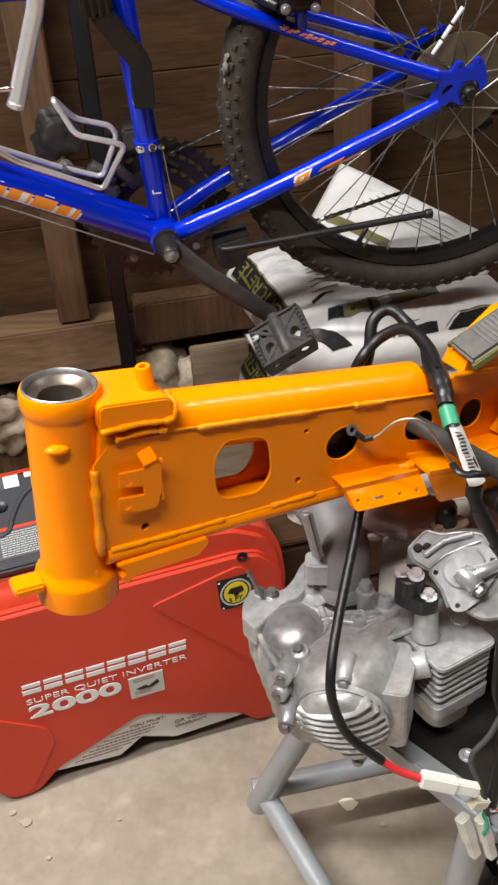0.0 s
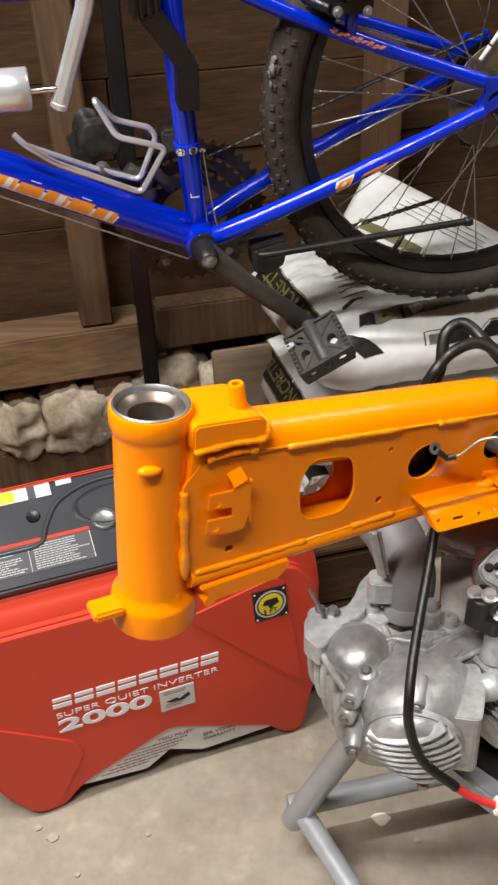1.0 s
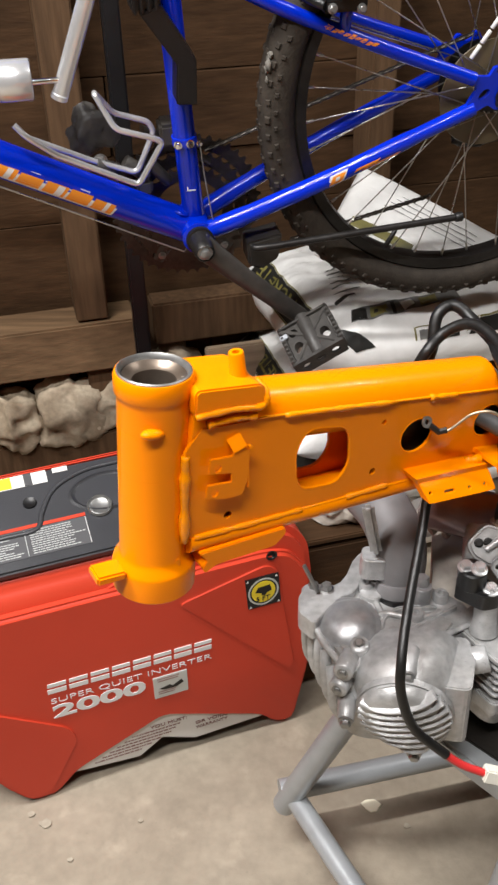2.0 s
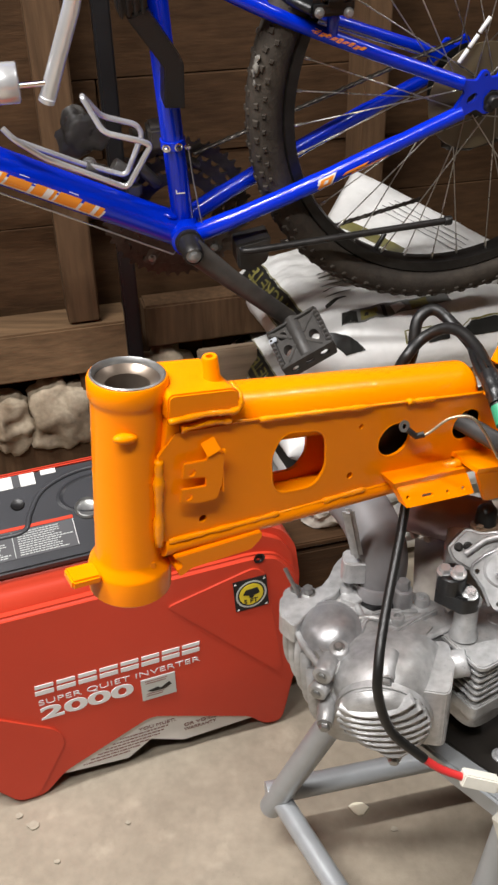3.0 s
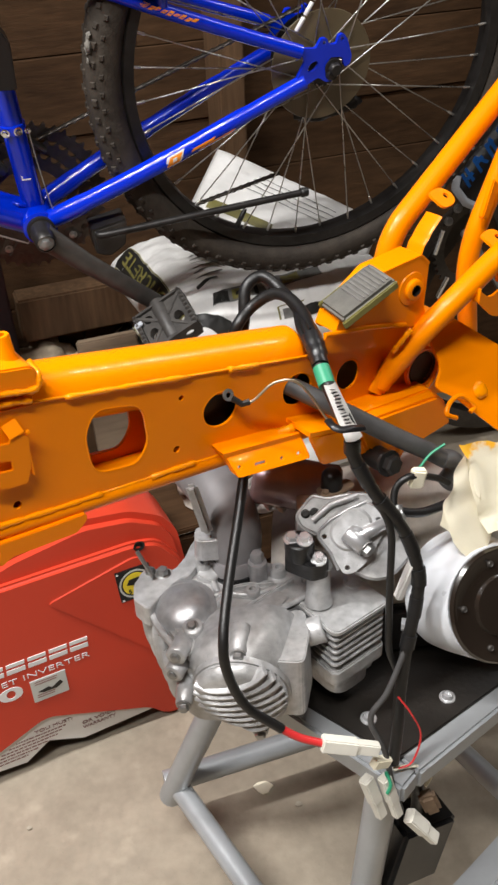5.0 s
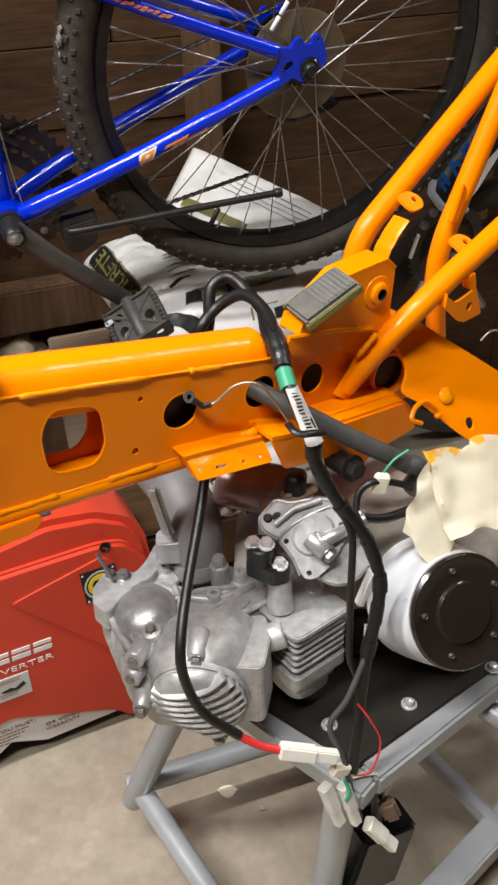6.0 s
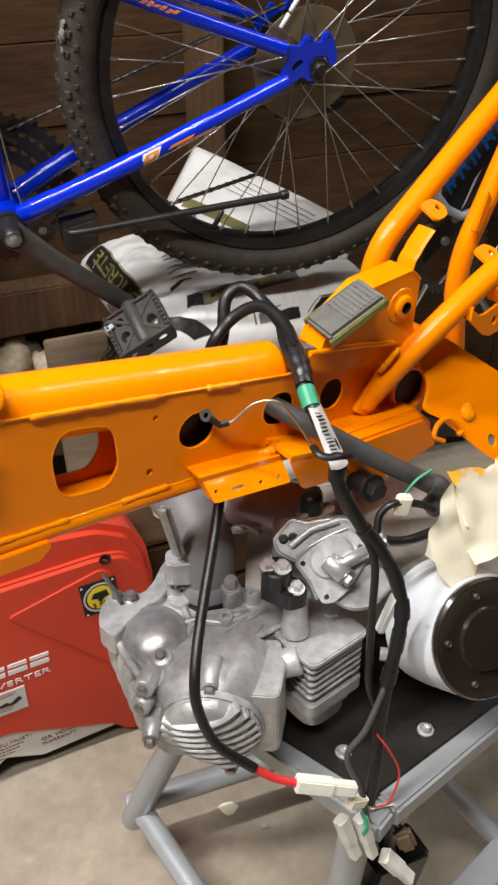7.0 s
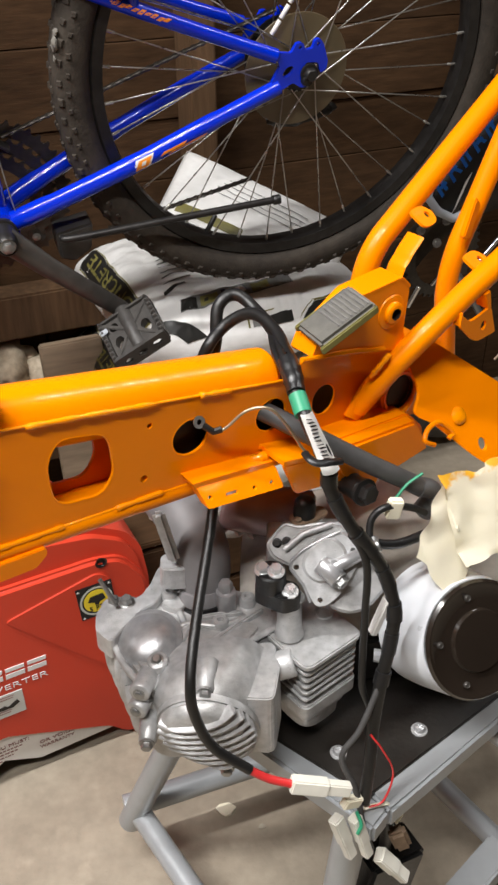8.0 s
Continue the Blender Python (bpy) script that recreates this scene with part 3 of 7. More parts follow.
# lettering on the side: the maker's name as plain blocks, the rest as words
YF = -0.0086
for k in range(8):
    x = 0.049 + k * 0.0288
    part("name_block", slab([(x, 0.2072), (x + 0.0250, 0.2072), (x + 0.0255, 0.2145), (x + 0.0005, 0.2145)], YF - 0.0006, YF + 0.001), WHITE_PRINT, gen)
    part("name_block", slab([(x + 0.001, 0.2190), (x + 0.0255, 0.2190), (x + 0.0260, 0.2250), (x + 0.0015, 0.2250)], YF - 0.0006, YF + 0.001), WHITE_PRINT, gen)
part("lettering", text_mesh("SUPER QUIET INVERTER", 0.0135, pose(0.050, YF - 0.0004, 0.1880), width=0.224, bold=-0.0002), WHITE_PRINT, gen)
part("lettering", text_mesh("2000", 0.0315, pose(0.050, YF - 0.0004, 0.1605), width=0.128, depth=0.0005, bold=0.0009), WHITE_PRINT, gen)
square = part("foil_label", box(0.189, 0.238, YF - 0.0012, YF + 0.001, 0.1395, 0.1805, 0.0003), GREY_LABEL, gen, "small grey square label")
part("drawing", slab([(0.197, 0.158), (0.212, 0.1615), (0.216, 0.1575), (0.229, 0.166), (0.232, 0.160), (0.222, 0.154), (0.204, 0.1545)], YF - 0.0018, YF - 0.0011), DARK_METAL, square)
stick = part("round_sticker", slab([(0.3272, 0.3175), (0.3752, 0.3175), (0.3785, 0.264), (0.3305, 0.264)], -0.0122, -0.0100), BLACK, gen, "square black sticker with a yellow disc")
part("ring", slab(ellipse(0.3529, 0.2907, 0.0222, 0.0238), -0.0126, -0.0120, holes=(ellipse(0.3529, 0.2907, 0.0196, 0.0212),)), GREY_LABEL, stick)
part("disc", slab(ellipse(0.3529, 0.2907, 0.0172, 0.0186), -0.0127, -0.0120), YELLOW, stick)
part("pictogram", slab([(0.341, 0.292), (0.345, 0.300), (0.362, 0.301), (0.365, 0.291), (0.357, 0.288), (0.355, 0.284), (0.350, 0.285), (0.350, 0.289)], -0.0131, -0.0126), BLACK, stick)
part("lettering", text_mesh("5 FT.", 0.011, pose(0.3415, -0.0130, 0.2755), width=0.022), BLACK, stick)
part("lettering", text_mesh("YOU MUST:", 0.0085, pose(0.178, -0.0036, 0.0725), width=0.055), PRINT_DULL, gen)
part("lettering", text_mesh("OR VOIDS", 0.0085, pose(0.245, -0.0036, 0.054), width=0.05), PRINT_DULL, gen)
part("lettering", text_mesh("WARRANTY", 0.0085, pose(0.245, -0.0036, 0.044), width=0.05), PRINT_DULL, gen)
fine = bmesh.new()
for k in range(6):
    z_ = 0.066 - k * 0.0062
    x0_, x1_ = 0.150 - k * 0.0115, 0.222 - k * 0.007 - max(0, k - 2) * 0.008
    x = x0_
    while x < x1_:
        w = rnd.uniform(0.002, 0.008)
        fine = join(fine, box(x, min(x + w, x1_), -0.0036, -0.0030, z_, z_ + 0.0019))
        x += w + 0.0012
tagged(part("fine_print", fine, PRINT_DULL, gen), "", "", "", "stuff")
for sx, sz in ((0.3305, 0.3145), (0.3720, 0.3145), (0.3340, 0.2672), (0.3750, 0.2672)):
    part("corner_mark", slab([(sx - 0.002, sz - 0.0018), (sx + 0.002, sz - 0.0018), (sx, sz + 0.0018)], -0.0126, -0.0121), WHITE_PRINT, stick)
for zz in (0.147, 0.151, 0.172, 0.176):
    part("print_bar", box(0.195, 0.215 + (zz * 7777 % 1) * 0.015, YF - 0.0016, YF - 0.0011, zz, zz + 0.0012), PRINT_DULL, square)


# ---- orange minibike frame ----
FRAME = pose(0.00505, 0.52105, 0.75265, 0, 0, 29)
minibike = thing("minibike_frame", FRAME, "bare orange gloss-painted steel minibike frame resting over the engine", "bike frame")
D = 0.046


def fpart(name, bm, mat=ORANGE, label="", smooth=40.0, parent=minibike):
    return part(name, bm, mat, parent, label, smooth)


# steering head
A0, A1 = Vector((-0.1590, 0.026, -0.0700)), Vector((-0.1438, 0.026, 0.0975))
HEAD = Matrix.Translation(A0) @ basis(A1 - A0)
HL = (A1 - A0).length
head = fpart("steering_head", lathe([(0.0165, 0), (0.0284, 0), (0.0296, 0.0014), (0.0296, 0.0190), (0.0288, 0.0225), (0.0252, 0.0262), (0.0241, 0.031),
                                     (0.0241, HL - 0.019), (0.0243, HL - 0.0165), (0.0252, HL - 0.0145), (0.0259, HL - 0.0130), (0.0261, HL - 0.003), (0.0250, HL - 0.0005),
                                     (0.0241, HL - 0.0005), (0.0241, HL - 0.006)], 48, HEAD))
fpart("bearing_race", lathe([(0.0242, HL - 0.007), (0.0242, HL + 0.0003), (0.0230, HL + 0.0010), (0.0216, HL - 0.0008), (0.0210, HL - 0.0030), (0.0206, HL - 0.0060)], 48, HEAD), STEEL, "worn steel bearing race", parent=head)
fpart("race_cone", lathe([(0.0207, HL - 0.0030), (0.0190, HL - 0.0042), (0.0165, HL - 0.0062), (0.0143, HL - 0.0072), (0.0140, HL - 0.012), (0.0140, HL - 0.022)], 48, HEAD), RACE, parent=head)
# black disc across the open bore, standing in for its deep shade
fpart("bore_floor", lathe([(0, HL - 0.021), (0.0162, HL - 0.021), (0.0162, HL - 0.024), (0, HL - 0.024)], 28, HEAD), BLACK, parent=head)
fpart("bore", lathe([(0.0162, 0.0005), (0.0158, 0.01), (0.0158, HL - 0.026), (0.0225, HL - 0.024)], 32, HEAD), DARK_METAL, parent=head)
for s_, r_ in ((0.060, 0.0240), (0.098, 0.0240), (0.130, 0.0240)):
    fpart("scribe_line", lathe([(0.0230, s_ - 0.0004), (r_ + 0.0002, s_ - 0.0003), (r_ + 0.0002, s_ + 0.0003), (0.0230, s_ + 0.0004)], 40, HEAD), parent=head)
nub = bmesh.new()
bmesh.ops.create_uvsphere(nub, u_segments=16, v_segments=10, radius=1)
nub.transform(Matrix.Translation((-0.1580, 0.0035, 0.066)) @ Matrix.Rotation(radians(12), 4, "Y") @ Matrix.Diagonal((0.0085, 0.0045, 0.0035, 1)))
fpart("stop_nub", nub, parent=head, smooth=180)
fpart("steering_stop", moved(box(-0.017, 0.004, -0.009, 0.009, -0.0035, 0.0035, 0.0015), Matrix.Translation((-0.1880, 0.020, -0.0440)) @ Matrix.Rotation(radians(8), 4, "Y") @ Matrix.Rotation(radians(0), 4, "Z")), parent=head)
fpart("tiny_pip", moved(box(-0.0005, 0.0022, -0.0005, 0.0005, -0.003, 0.003), Matrix.Translation((-0.1500, 0.0025, -0.042))), parent=head)

# side plates of the backbone, with their openings
top = lambda u: 0.0385 - 0.205 * u
low = lambda u: -0.0395 - 0.115 * u
plate_line = [(-0.1255, 0.0605), (-0.1385, 0.047), (-0.1440, -0.0205)] + [(u, low(u)) for u in (-0.137, -0.05, 0.05, 0.14, 0.20)] + [(0.262, -0.075), (0.275, -0.03), (0.272, -0.015)] + [(u, top(u)) for u in (0.24, 0.15, 0.05, -0.05)]
window = rounded([(-0.0552, 0.0175), (-0.0445, 0.0335), (-0.0085, 0.0245), (-0.0075, -0.0095), (-0.0185, -0.0225), (-0.0535, -0.0165)], 0.013, 5)
holes = [window, ellipse(0.0548, -0.0058, 0.0158, 0.0148), ellipse(0.1283, -0.0165, 0.0150, 0.0142), ellipse(0.1820, -0.0232, 0.0128, 0.0140),
         ellipse(0.0225, 0.0168, 0.0022, n=12), ellipse(0.0142, -0.0243, 0.0029, n=12), ellipse(-0.1100, -0.0146, 0.0031, n=12)]
fpart("side_plate", slab(plate_line, 0.0, 0.0028, holes))
fpart("side_plate", slab([(u, low(u)) for u in (-0.137, -0.05, 0.05, 0.110)] + [(u, top(u)) for u in (0.110, 0.0, -0.05)] + [(-0.1255, 0.0605), (-0.1385, 0.047), (-0.1440, -0.0205)], 0.0262, 0.0290, holes[:2]))
for h_ in holes[:4]:
    fpart("opening_rim", sweep([(x, 0.0008, z) for x, z in h_], 0.0011, 6, closed=True))
fpart("inner_floor", slab([(-0.13, low(-0.13) - 0.004), (0.105, low(0.105) - 0.004), (0.105, low(0.105) + 0.004), (-0.13, low(-0.13) + 0.004)], 0.0032, D - 0.004))
# rounded top tube and lower lip
spine = [Vector((u, 0.0235, top(u) - 0.007)) for u in (-0.132, -0.03, 0.03, 0.09, 0.135)]
fpart("top_tube", sweep(spine, 0.0228, 32), smooth=60)
fpart("top_tube_end", lathe([(0.0, 0.014), (0.009, 0.0125), (0.0165, 0.0085), (0.0212, 0.0035), (0.0227, 0.0)], 28, Matrix.Translation(spine[-1] + Vector((-0.0005, 0, 0))) @ basis(spine[-1] - spine[-2])), smooth=180)
lip = [Vector((u, D / 2, low(u) - 0.0055)) for u in (-0.14, -0.05, 0.05, 0.15, 0.21)]
fpart("lower_lip", sweep(lip, 0.0262, 28, flat=0.50, up=(0, 0, 1)), smooth=60)
# hand-laid welds
beads = [([(-0.122, -0.0008, 0.0632), (-0.10, -0.001, 0.0620), (-0.086, -0.001, 0.0585)], 0.0026), ([(-0.064, -0.0012, top(-0.064)), (-0.02, -0.0014, top(-0.02) + 0.0004), (0.03, -0.0012, top(0.03))], 0.0021),
         ([(0.064, -0.001, top(0.064)), (0.09, -0.0012, top(0.09))], 0.0022), ([(-0.086, -0.0006, 0.0565), (0.0, -0.0004, top(0)), (0.16, -0.0004, top(0.16))], 0.0011),
         ([(-0.1385, 0.0005, 0.044), (-0.1410, 0.0004, 0.015), (-0.1440, 0.0005, -0.024)], 0.0036),
         ([(-0.137, -0.0008, low(-0.137) + 0.0008), (-0.09, -0.001, low(-0.09)), (-0.05, -0.0008, low(-0.05))], 0.0020), ([(-0.01, -0.0006, low(-0.01)), (0.028, -0.0012, low(0.028) + 0.0012)], 0.0022), ([(-0.05, -0.0003, low(-0.05)), (0.19, -0.0003, low(0.19))], 0.0012)]
for k, (line, r_) in enumerate(beads):
    fpart("weld", weld_bead(line, r_, k), WELD, smooth=180)
# upper gusset with its pin, lower gusset
fpart("upper_gusset", slab(rounded([(-0.1310, 0.0720), (-0.1300, 0.0880), (-0.1270, 0.0905), (-0.0835, 0.0825), (-0.0795, 0.0790), (-0.0805, 0.0660)], 0.0025), -0.0030, D + 0.001, bevel=0.0012, segments=2))
fpart("gusset_weld", weld_bead([(-0.131, -0.0030, 0.0725), (-0.105, -0.0035, 0.0705), (-0.083, -0.0035, 0.0665), (-0.0785, -0.001, 0.0740), (-0.0790, 0.010, 0.0790)], 0.0022, 21), WELD, smooth=180)
fpart("pin", lathe([(0, 0.0), (0.0075, 0), (0.0056, 0.004), (0.0053, 0.0175), (0.0047, 0.0185), (0.0024, 0.0185), (0.0024, 0.010)], 24, pose(-0.0900, 0.0150, 0.0815, 0, -4, 0)))
fpart("lower_gusset", slab(rounded([(-0.1365, -0.0345), (-0.066, -0.0405), (-0.0655, -0.0465), (-0.0750, -0.0540), (-0.1235, -0.0500), (-0.1325, -0.0545), (-0.1345, -0.0475), (-0.1300, -0.0435)], 0.003), -0.0055, D + 0.006, bevel=0.002))
# folded bracket on the plate
bracket_ = slab([(-0.1068, 0.0419), (-0.1079, 0.0378), (-0.1242, 0.0404), (-0.1264, 0.0291), (-0.1094, 0.0242), (-0.1095, 0.0177), (-0.1272, 0.0211), (-0.1294, 0.0103), (-0.1152, 0.0049), (-0.1015, 0.0035), (-0.0973, 0.0138), (-0.0941, 0.0372), (-0.1009, 0.0424)], -0.0068, -0.0050, [ellipse(-0.1192, 0.0317, 0.0026, n=12), ellipse(-0.1225, 0.0131, 0.0026, n=12)], bevel=0.0005)
bracket_ob = fpart("cable_bracket", bracket_)
fpart("bracket_leg", box(-0.0974, -0.0952, -0.0066, 0.001, 0.0072, 0.0363, 0.0006), parent=bracket_ob)
fpart("bracket_fold", moved(box(-0.0052, 0.0052, -0.0012, 0.0, -0.001, 0.0095, 0.0005), Matrix.Translation((-0.1023, -0.0066, 0.0415)) @ Matrix.Rotation(radians(-14), 4, "Y") @ Matrix.Rotation(radians(-38), 4, "X")), parent=bracket_ob)
fpart("bracket_pip", rod((-0.0947, -0.0055, 0.0406), (-0.0947, -0.0085, 0.0411), 0.0014, segments=10), parent=bracket_ob)
# perforated lower bracket
slots = [ellipse(0.0705, -0.0655, 0.0022, n=12), rounded([(0.0845, -0.0715), (0.0965, -0.0735), (0.0972, -0.0695), (0.0852, -0.0675)], 0.002), ellipse(0.1131, -0.0750, 0.0022, n=12), ellipse(0.1312, -0.0778, 0.0022, n=12)]
shift = lambda loop: [(0.0405 + (x - 0.0560) * 0.913, z + 0.0148) for x, z in loop]


def leaning(bm):
    """Swings the bracket's face out towards the viewer's side below its folded edge."""
    for v in bm.verts:
        top = -0.0372 - 0.1656 * (v.co.x - 0.0430)
        d = min(0.0, v.co.z - top)
        v.co.y += d * 0.60
        v.co.z -= d * 0.42
    return bm


fpart("perforated_bracket", leaning(slab(rounded(shift([(0.0630, -0.0525), (0.0650, -0.0738), (0.1405, -0.0862), (0.1420, -0.0645)]), 0.003), -0.0165, -0.0140, [shift(s) for s in slots])))
fpart("bracket_top", slab(shift([(0.0600, -0.0480), (0.0630, -0.0545), (0.1420, -0.0668), (0.1400, -0.0600)]), -0.0165, 0.004))
fpart("bracket_end", leaning(slab(shift([(0.0630, -0.0530), (0.0650, -0.0740), (0.0672, -0.0740), (0.0655, -0.0530)]), -0.0160, -0.006)))
fpart("weld", weld_bead([(0.104, -0.006, -0.0440), (0.113, -0.010, -0.0430), (0.121, -0.006, -0.0450)], 0.0036, 30), WELD, smooth=180)
fpart("weld", weld_bead([(0.052, -0.003, low(0.052) + 0.004), (0.060, -0.003, low(0.060) + 0.007)], 0.0028, 31), WELD, smooth=180)
# engine hanger flanges under the rear
fpart("hanger_flange", slab(rounded([(0.1165, -0.0425), (0.1300, -0.0755), (0.1900, -0.0870), (0.1740, -0.0560)], 0.004), -0.030, -0.026, bevel=0.001))
fpart("hanger_top", slab([(0.1165, -0.0425), (0.1740, -0.0560), (0.1730, -0.0520), (0.1170, -0.0385)], -0.030, 0.004))
fpart("hanger_box", slab(rounded([(0.158, -0.0470), (0.1780, -0.0700), (0.205, -0.1250), (0.2230, -0.1220), (0.2450, -0.0960), (0.2790, -0.0930), (0.2830, -0.0800), (0.2600, -0.0560)], 0.006), -0.022, 0.004, bevel=0.003))
fpart("hanger_lip", slab(rounded([(0.1620, -0.0480), (0.2600, -0.0575), (0.2785, -0.0935), (0.2340, -0.0985), (0.1750, -0.0800)], 0.006), -0.0340, -0.0200, bevel=0.003))
# rear shock box with its boss and hook
DU, DZ = -0.0134, 0.008
NEAR, FAR = -0.0170, 0.0075
rear_line = rounded([(0.1520, 0.0290), (0.1580, 0.0420), (0.1980, 0.0665), (0.2430, 0.0700), (0.2520, 0.0610), (0.2490, 0.0230), (0.2580, 0.0030), (0.2060, 0.0180)], 0.006)
fpart("shock_plate", slab(rear_line, NEAR, NEAR + 0.003, bevel=0.0008))
fpart("shock_plate", slab(rear_line, FAR - 0.003, FAR))
fpart("shock_bridge", slab(rounded([(0.1520, 0.0310), (0.1580, 0.0430), (0.1980, 0.0675), (0.2430, 0.0708), (0.2528, 0.0612), (0.2500, 0.0590), (0.2410, 0.0670), (0.1990, 0.0640), (0.1605, 0.0405)], 0.0025), NEAR, FAR, bevel=0.0012))
fpart("hook_tab", moved(sweep(bezier_points([(-0.002, 0, -0.004), (0.001, 0, 0.004), (0.005, 0, 0.0085), (0.009, 0.0, 0.0140), (0.0190, 0, 0.0240)], 5), 0.0088, 16, flat=0.14, up=(-0.6, 0, 0.8)), pose(0.2500, -0.0020, 0.0690)))
fpart("shelf_seam", sweep(bezier_points([(0.143, -0.0165, 0.0330), (0.187, -0.0180, 0.0255), (0.227, -0.0180, 0.0150)], 6), 0.0022, 8))
boss = fpart("shock_boss", lathe([(0.0046, 0.006), (0.0072, 0.006), (0.0088, 0.0048), (0.0092, 0.002), (0.0135, 0.0012), (0.0142, 0.0)], 28, pose(0.2325, -0.0168, 0.0446, 90)))
fpart("boss_bore", lathe([(0, 0.001), (0.0045, 0.001), (0.0047, 0.0062)], 20, pose(0.2325, -0.0168, 0.0446, 90)), DARK_METAL, parent=boss)
fpart("web", slab([(0.138, 0.0110), (0.155, 0.0245), (0.2350, 0.0130), (0.2760, -0.0050), (0.2720, -0.0180)], -0.006, -0.0035))
# flared tail behind the swingarm opening
TAIL = Matrix(((1, 0, 0, 0), (0, 1, 0.61, 0.003), (0, 0, 1, 0), (0, 0, 0, 1)))
tail = rounded([(0.2600, 0.0080), (0.2937, -0.0030), (0.3447, -0.0437), (0.3900, -0.0800), (0.3850, -0.1400), (0.3400, -0.1300), (0.2981, -0.0918), (0.2657, -0.0573), (0.2494, -0.0464), (0.2640, -0.0330), (0.2610, -0.0160)], 0.006)
fpart("tail_plate", moved(slab(tail, -0.012, -0.009, [ellipse(0.3139, -0.0884, 0.0045, 0.0055, 30, 14)], bevel=0.0008), TAIL))
fpart("tail_plate", slab([(x, z) for x, z in tail], D + 0.009, D + 0.012))
fpart("tail_bridge", slab([(0.2740, 0.0010), (0.2937, -0.0030), (0.3447, -0.0437), (0.3430, -0.0470), (0.2920, -0.0065)], -0.012, D + 0.012))
fpart("pivot_rim", lathe([(0.0150, 0.0), (0.0165, 0.0030), (0.0190, 0.0032), (0.0200, 0.0)], 32, pose(0.2640, -0.0040, -0.0440, 90)), smooth=60)
# shallow dark disc that paints the shade of the pivot hole
fpart("pivot_bore", lathe([(0, 0.0), (0.0150, 0.0), (0.0156, 0.0032)], 28, pose(0.2640, -0.0038, -0.0440, 90)), DARK_METAL)
fpart("weld", weld_bead([(0.2560, -0.0075, -0.072), (0.2745, -0.0080, -0.060), (0.2850, -0.0085, -0.038)], 0.0026, 41), WELD, smooth=180)
fpart("weld_patch", moved(wobble(lathe([(0, 0.0028), (0.005, 0.0024), (0.0075, 0.001), (0.008, 0)], 18), 0.0008, 300), pose(0.2964, -0.0465, -0.0605, 55)), WELD, smooth=180)
fpart("wire_clip", sweep(bezier_points([(0.2570, -0.0560, -0.0690), (0.2468, -0.0540, -0.0617), (0.2543, -0.0500, -0.0548), (0.2681, -0.0495, -0.0543), (0.2786, -0.0560, -0.0653), (0.2730, -0.0570, -0.0690)], 8), 0.0022, 8))
# seat rails
fpart("seat_rail", sweep(bezier_points([(0.2165, -0.0040, -0.0440), (0.2246, -0.0115, -0.0240), (0.2397, -0.0195, -0.0022), (0.2665, -0.0275, 0.0226), (0.3053, -0.0310, 0.0466), (0.3340, -0.0335, 0.0625), (0.4400, -0.0375, 0.1170)], 6), 0.0100, 20, radii=[0.0082, 0.0084, 0.0086, 0.0088, 0.0091, 0.0094, 0.0097] + [0.0100] * 30), smooth=60)
fpart("rail_foot", sweep(bezier_points([(0.2120, -0.0030, -0.0500), (0.2180, -0.0050, -0.0400), (0.2260, -0.0100, -0.0220)], 6), 0.0105, 16, flat=0.45, up=(0, 1, 0)), smooth=60)
fpart("weld", weld_bead([(0.2290, -0.0230, 0.0120), (0.2215, -0.0215, 0.0040), (0.2170, -0.0160, -0.0075)], 0.0023, 43), WELD, smooth=180)
fpart("seat_rail", bent([(0.2720, 0.060, 0.0050), (0.2830, 0.060, 0.0560), (0.3600, 0.062, 0.1120), (0.5200, 0.062, 0.2330)], 0.03, 0.0105, 20, 8), smooth=60)
fpart("rail_brace", sweep(bezier_points([(0.3700, 0.035, -0.0620), (0.3640, 0.035, -0.0250), (0.3590, 0.035, 0.0052), (0.3646, 0.035, 0.0414), (0.3870, 0.035, 0.0880), (0.4500, 0.035, 0.2150)], 6), 0.0095, 20), smooth=60)
fpart("brace_gusset", slab(rounded([(0.3640, 0.060), (0.3730, 0.088), (0.3660, 0.096), (0.3550, 0.062)], 0.003), 0.020, 0.026, bevel=0.001))
for (x, y, z), rx, rz in (((0.3136, 0.030, 0.0888), 62, 12), ((0.3258, -0.020, 0.0630), 60, 12)):
    fpart("mount_tab", moved(slab(rounded([(-0.013, -0.010), (0.006, -0.010), (0.0125, 0.0), (0.006, 0.010), (-0.013, 0.010)], 0.006), -0.0011, 0.0011, [ellipse(0.003, 0, 0.0032, n=14)]), pose(x, y, z, rx - 122, 0, rz)))
fpart("rail_tab", slab(rounded([(0.2865, 0.0350), (0.2975, 0.0262), (0.3030, 0.0262), (0.3195, 0.0310), (0.3235, 0.0300), (0.3330, 0.0060), (0.3120, 0.0040), (0.3040, 0.0075), (0.2863, 0.0240)], 0.0022), -0.0425, -0.0400, [ellipse(0.3162, 0.0171, 0.0034, 0.0042, n=14)], bevel=0.0006))
fpart("rail_tab", slab(rounded([(0.3190, 0.0300), (0.3235, 0.0300), (0.3190, 0.0470), (0.3130, 0.0450)], 0.0015), -0.0425, -0.0300, bevel=0.0006))
fpart("rail_tab", box(0.2865, 0.2890, -0.0420, -0.0310, 0.0240, 0.0360, 0.0006))


# ---- blue mountain bicycle ----
def axes(origin, u, w, v):
    m = Matrix((u, w, v)).transposed().to_4x4()
    m.translation = origin
    return m


BIKE = axes((0.2540, 1.2185, 0.8532), (0.9776, 0.2071, 0.0374), (-0.2105, 0.962, 0.1736), (0.0, -0.1776, 0.984)) @ Matrix.Scale(0.962, 4)
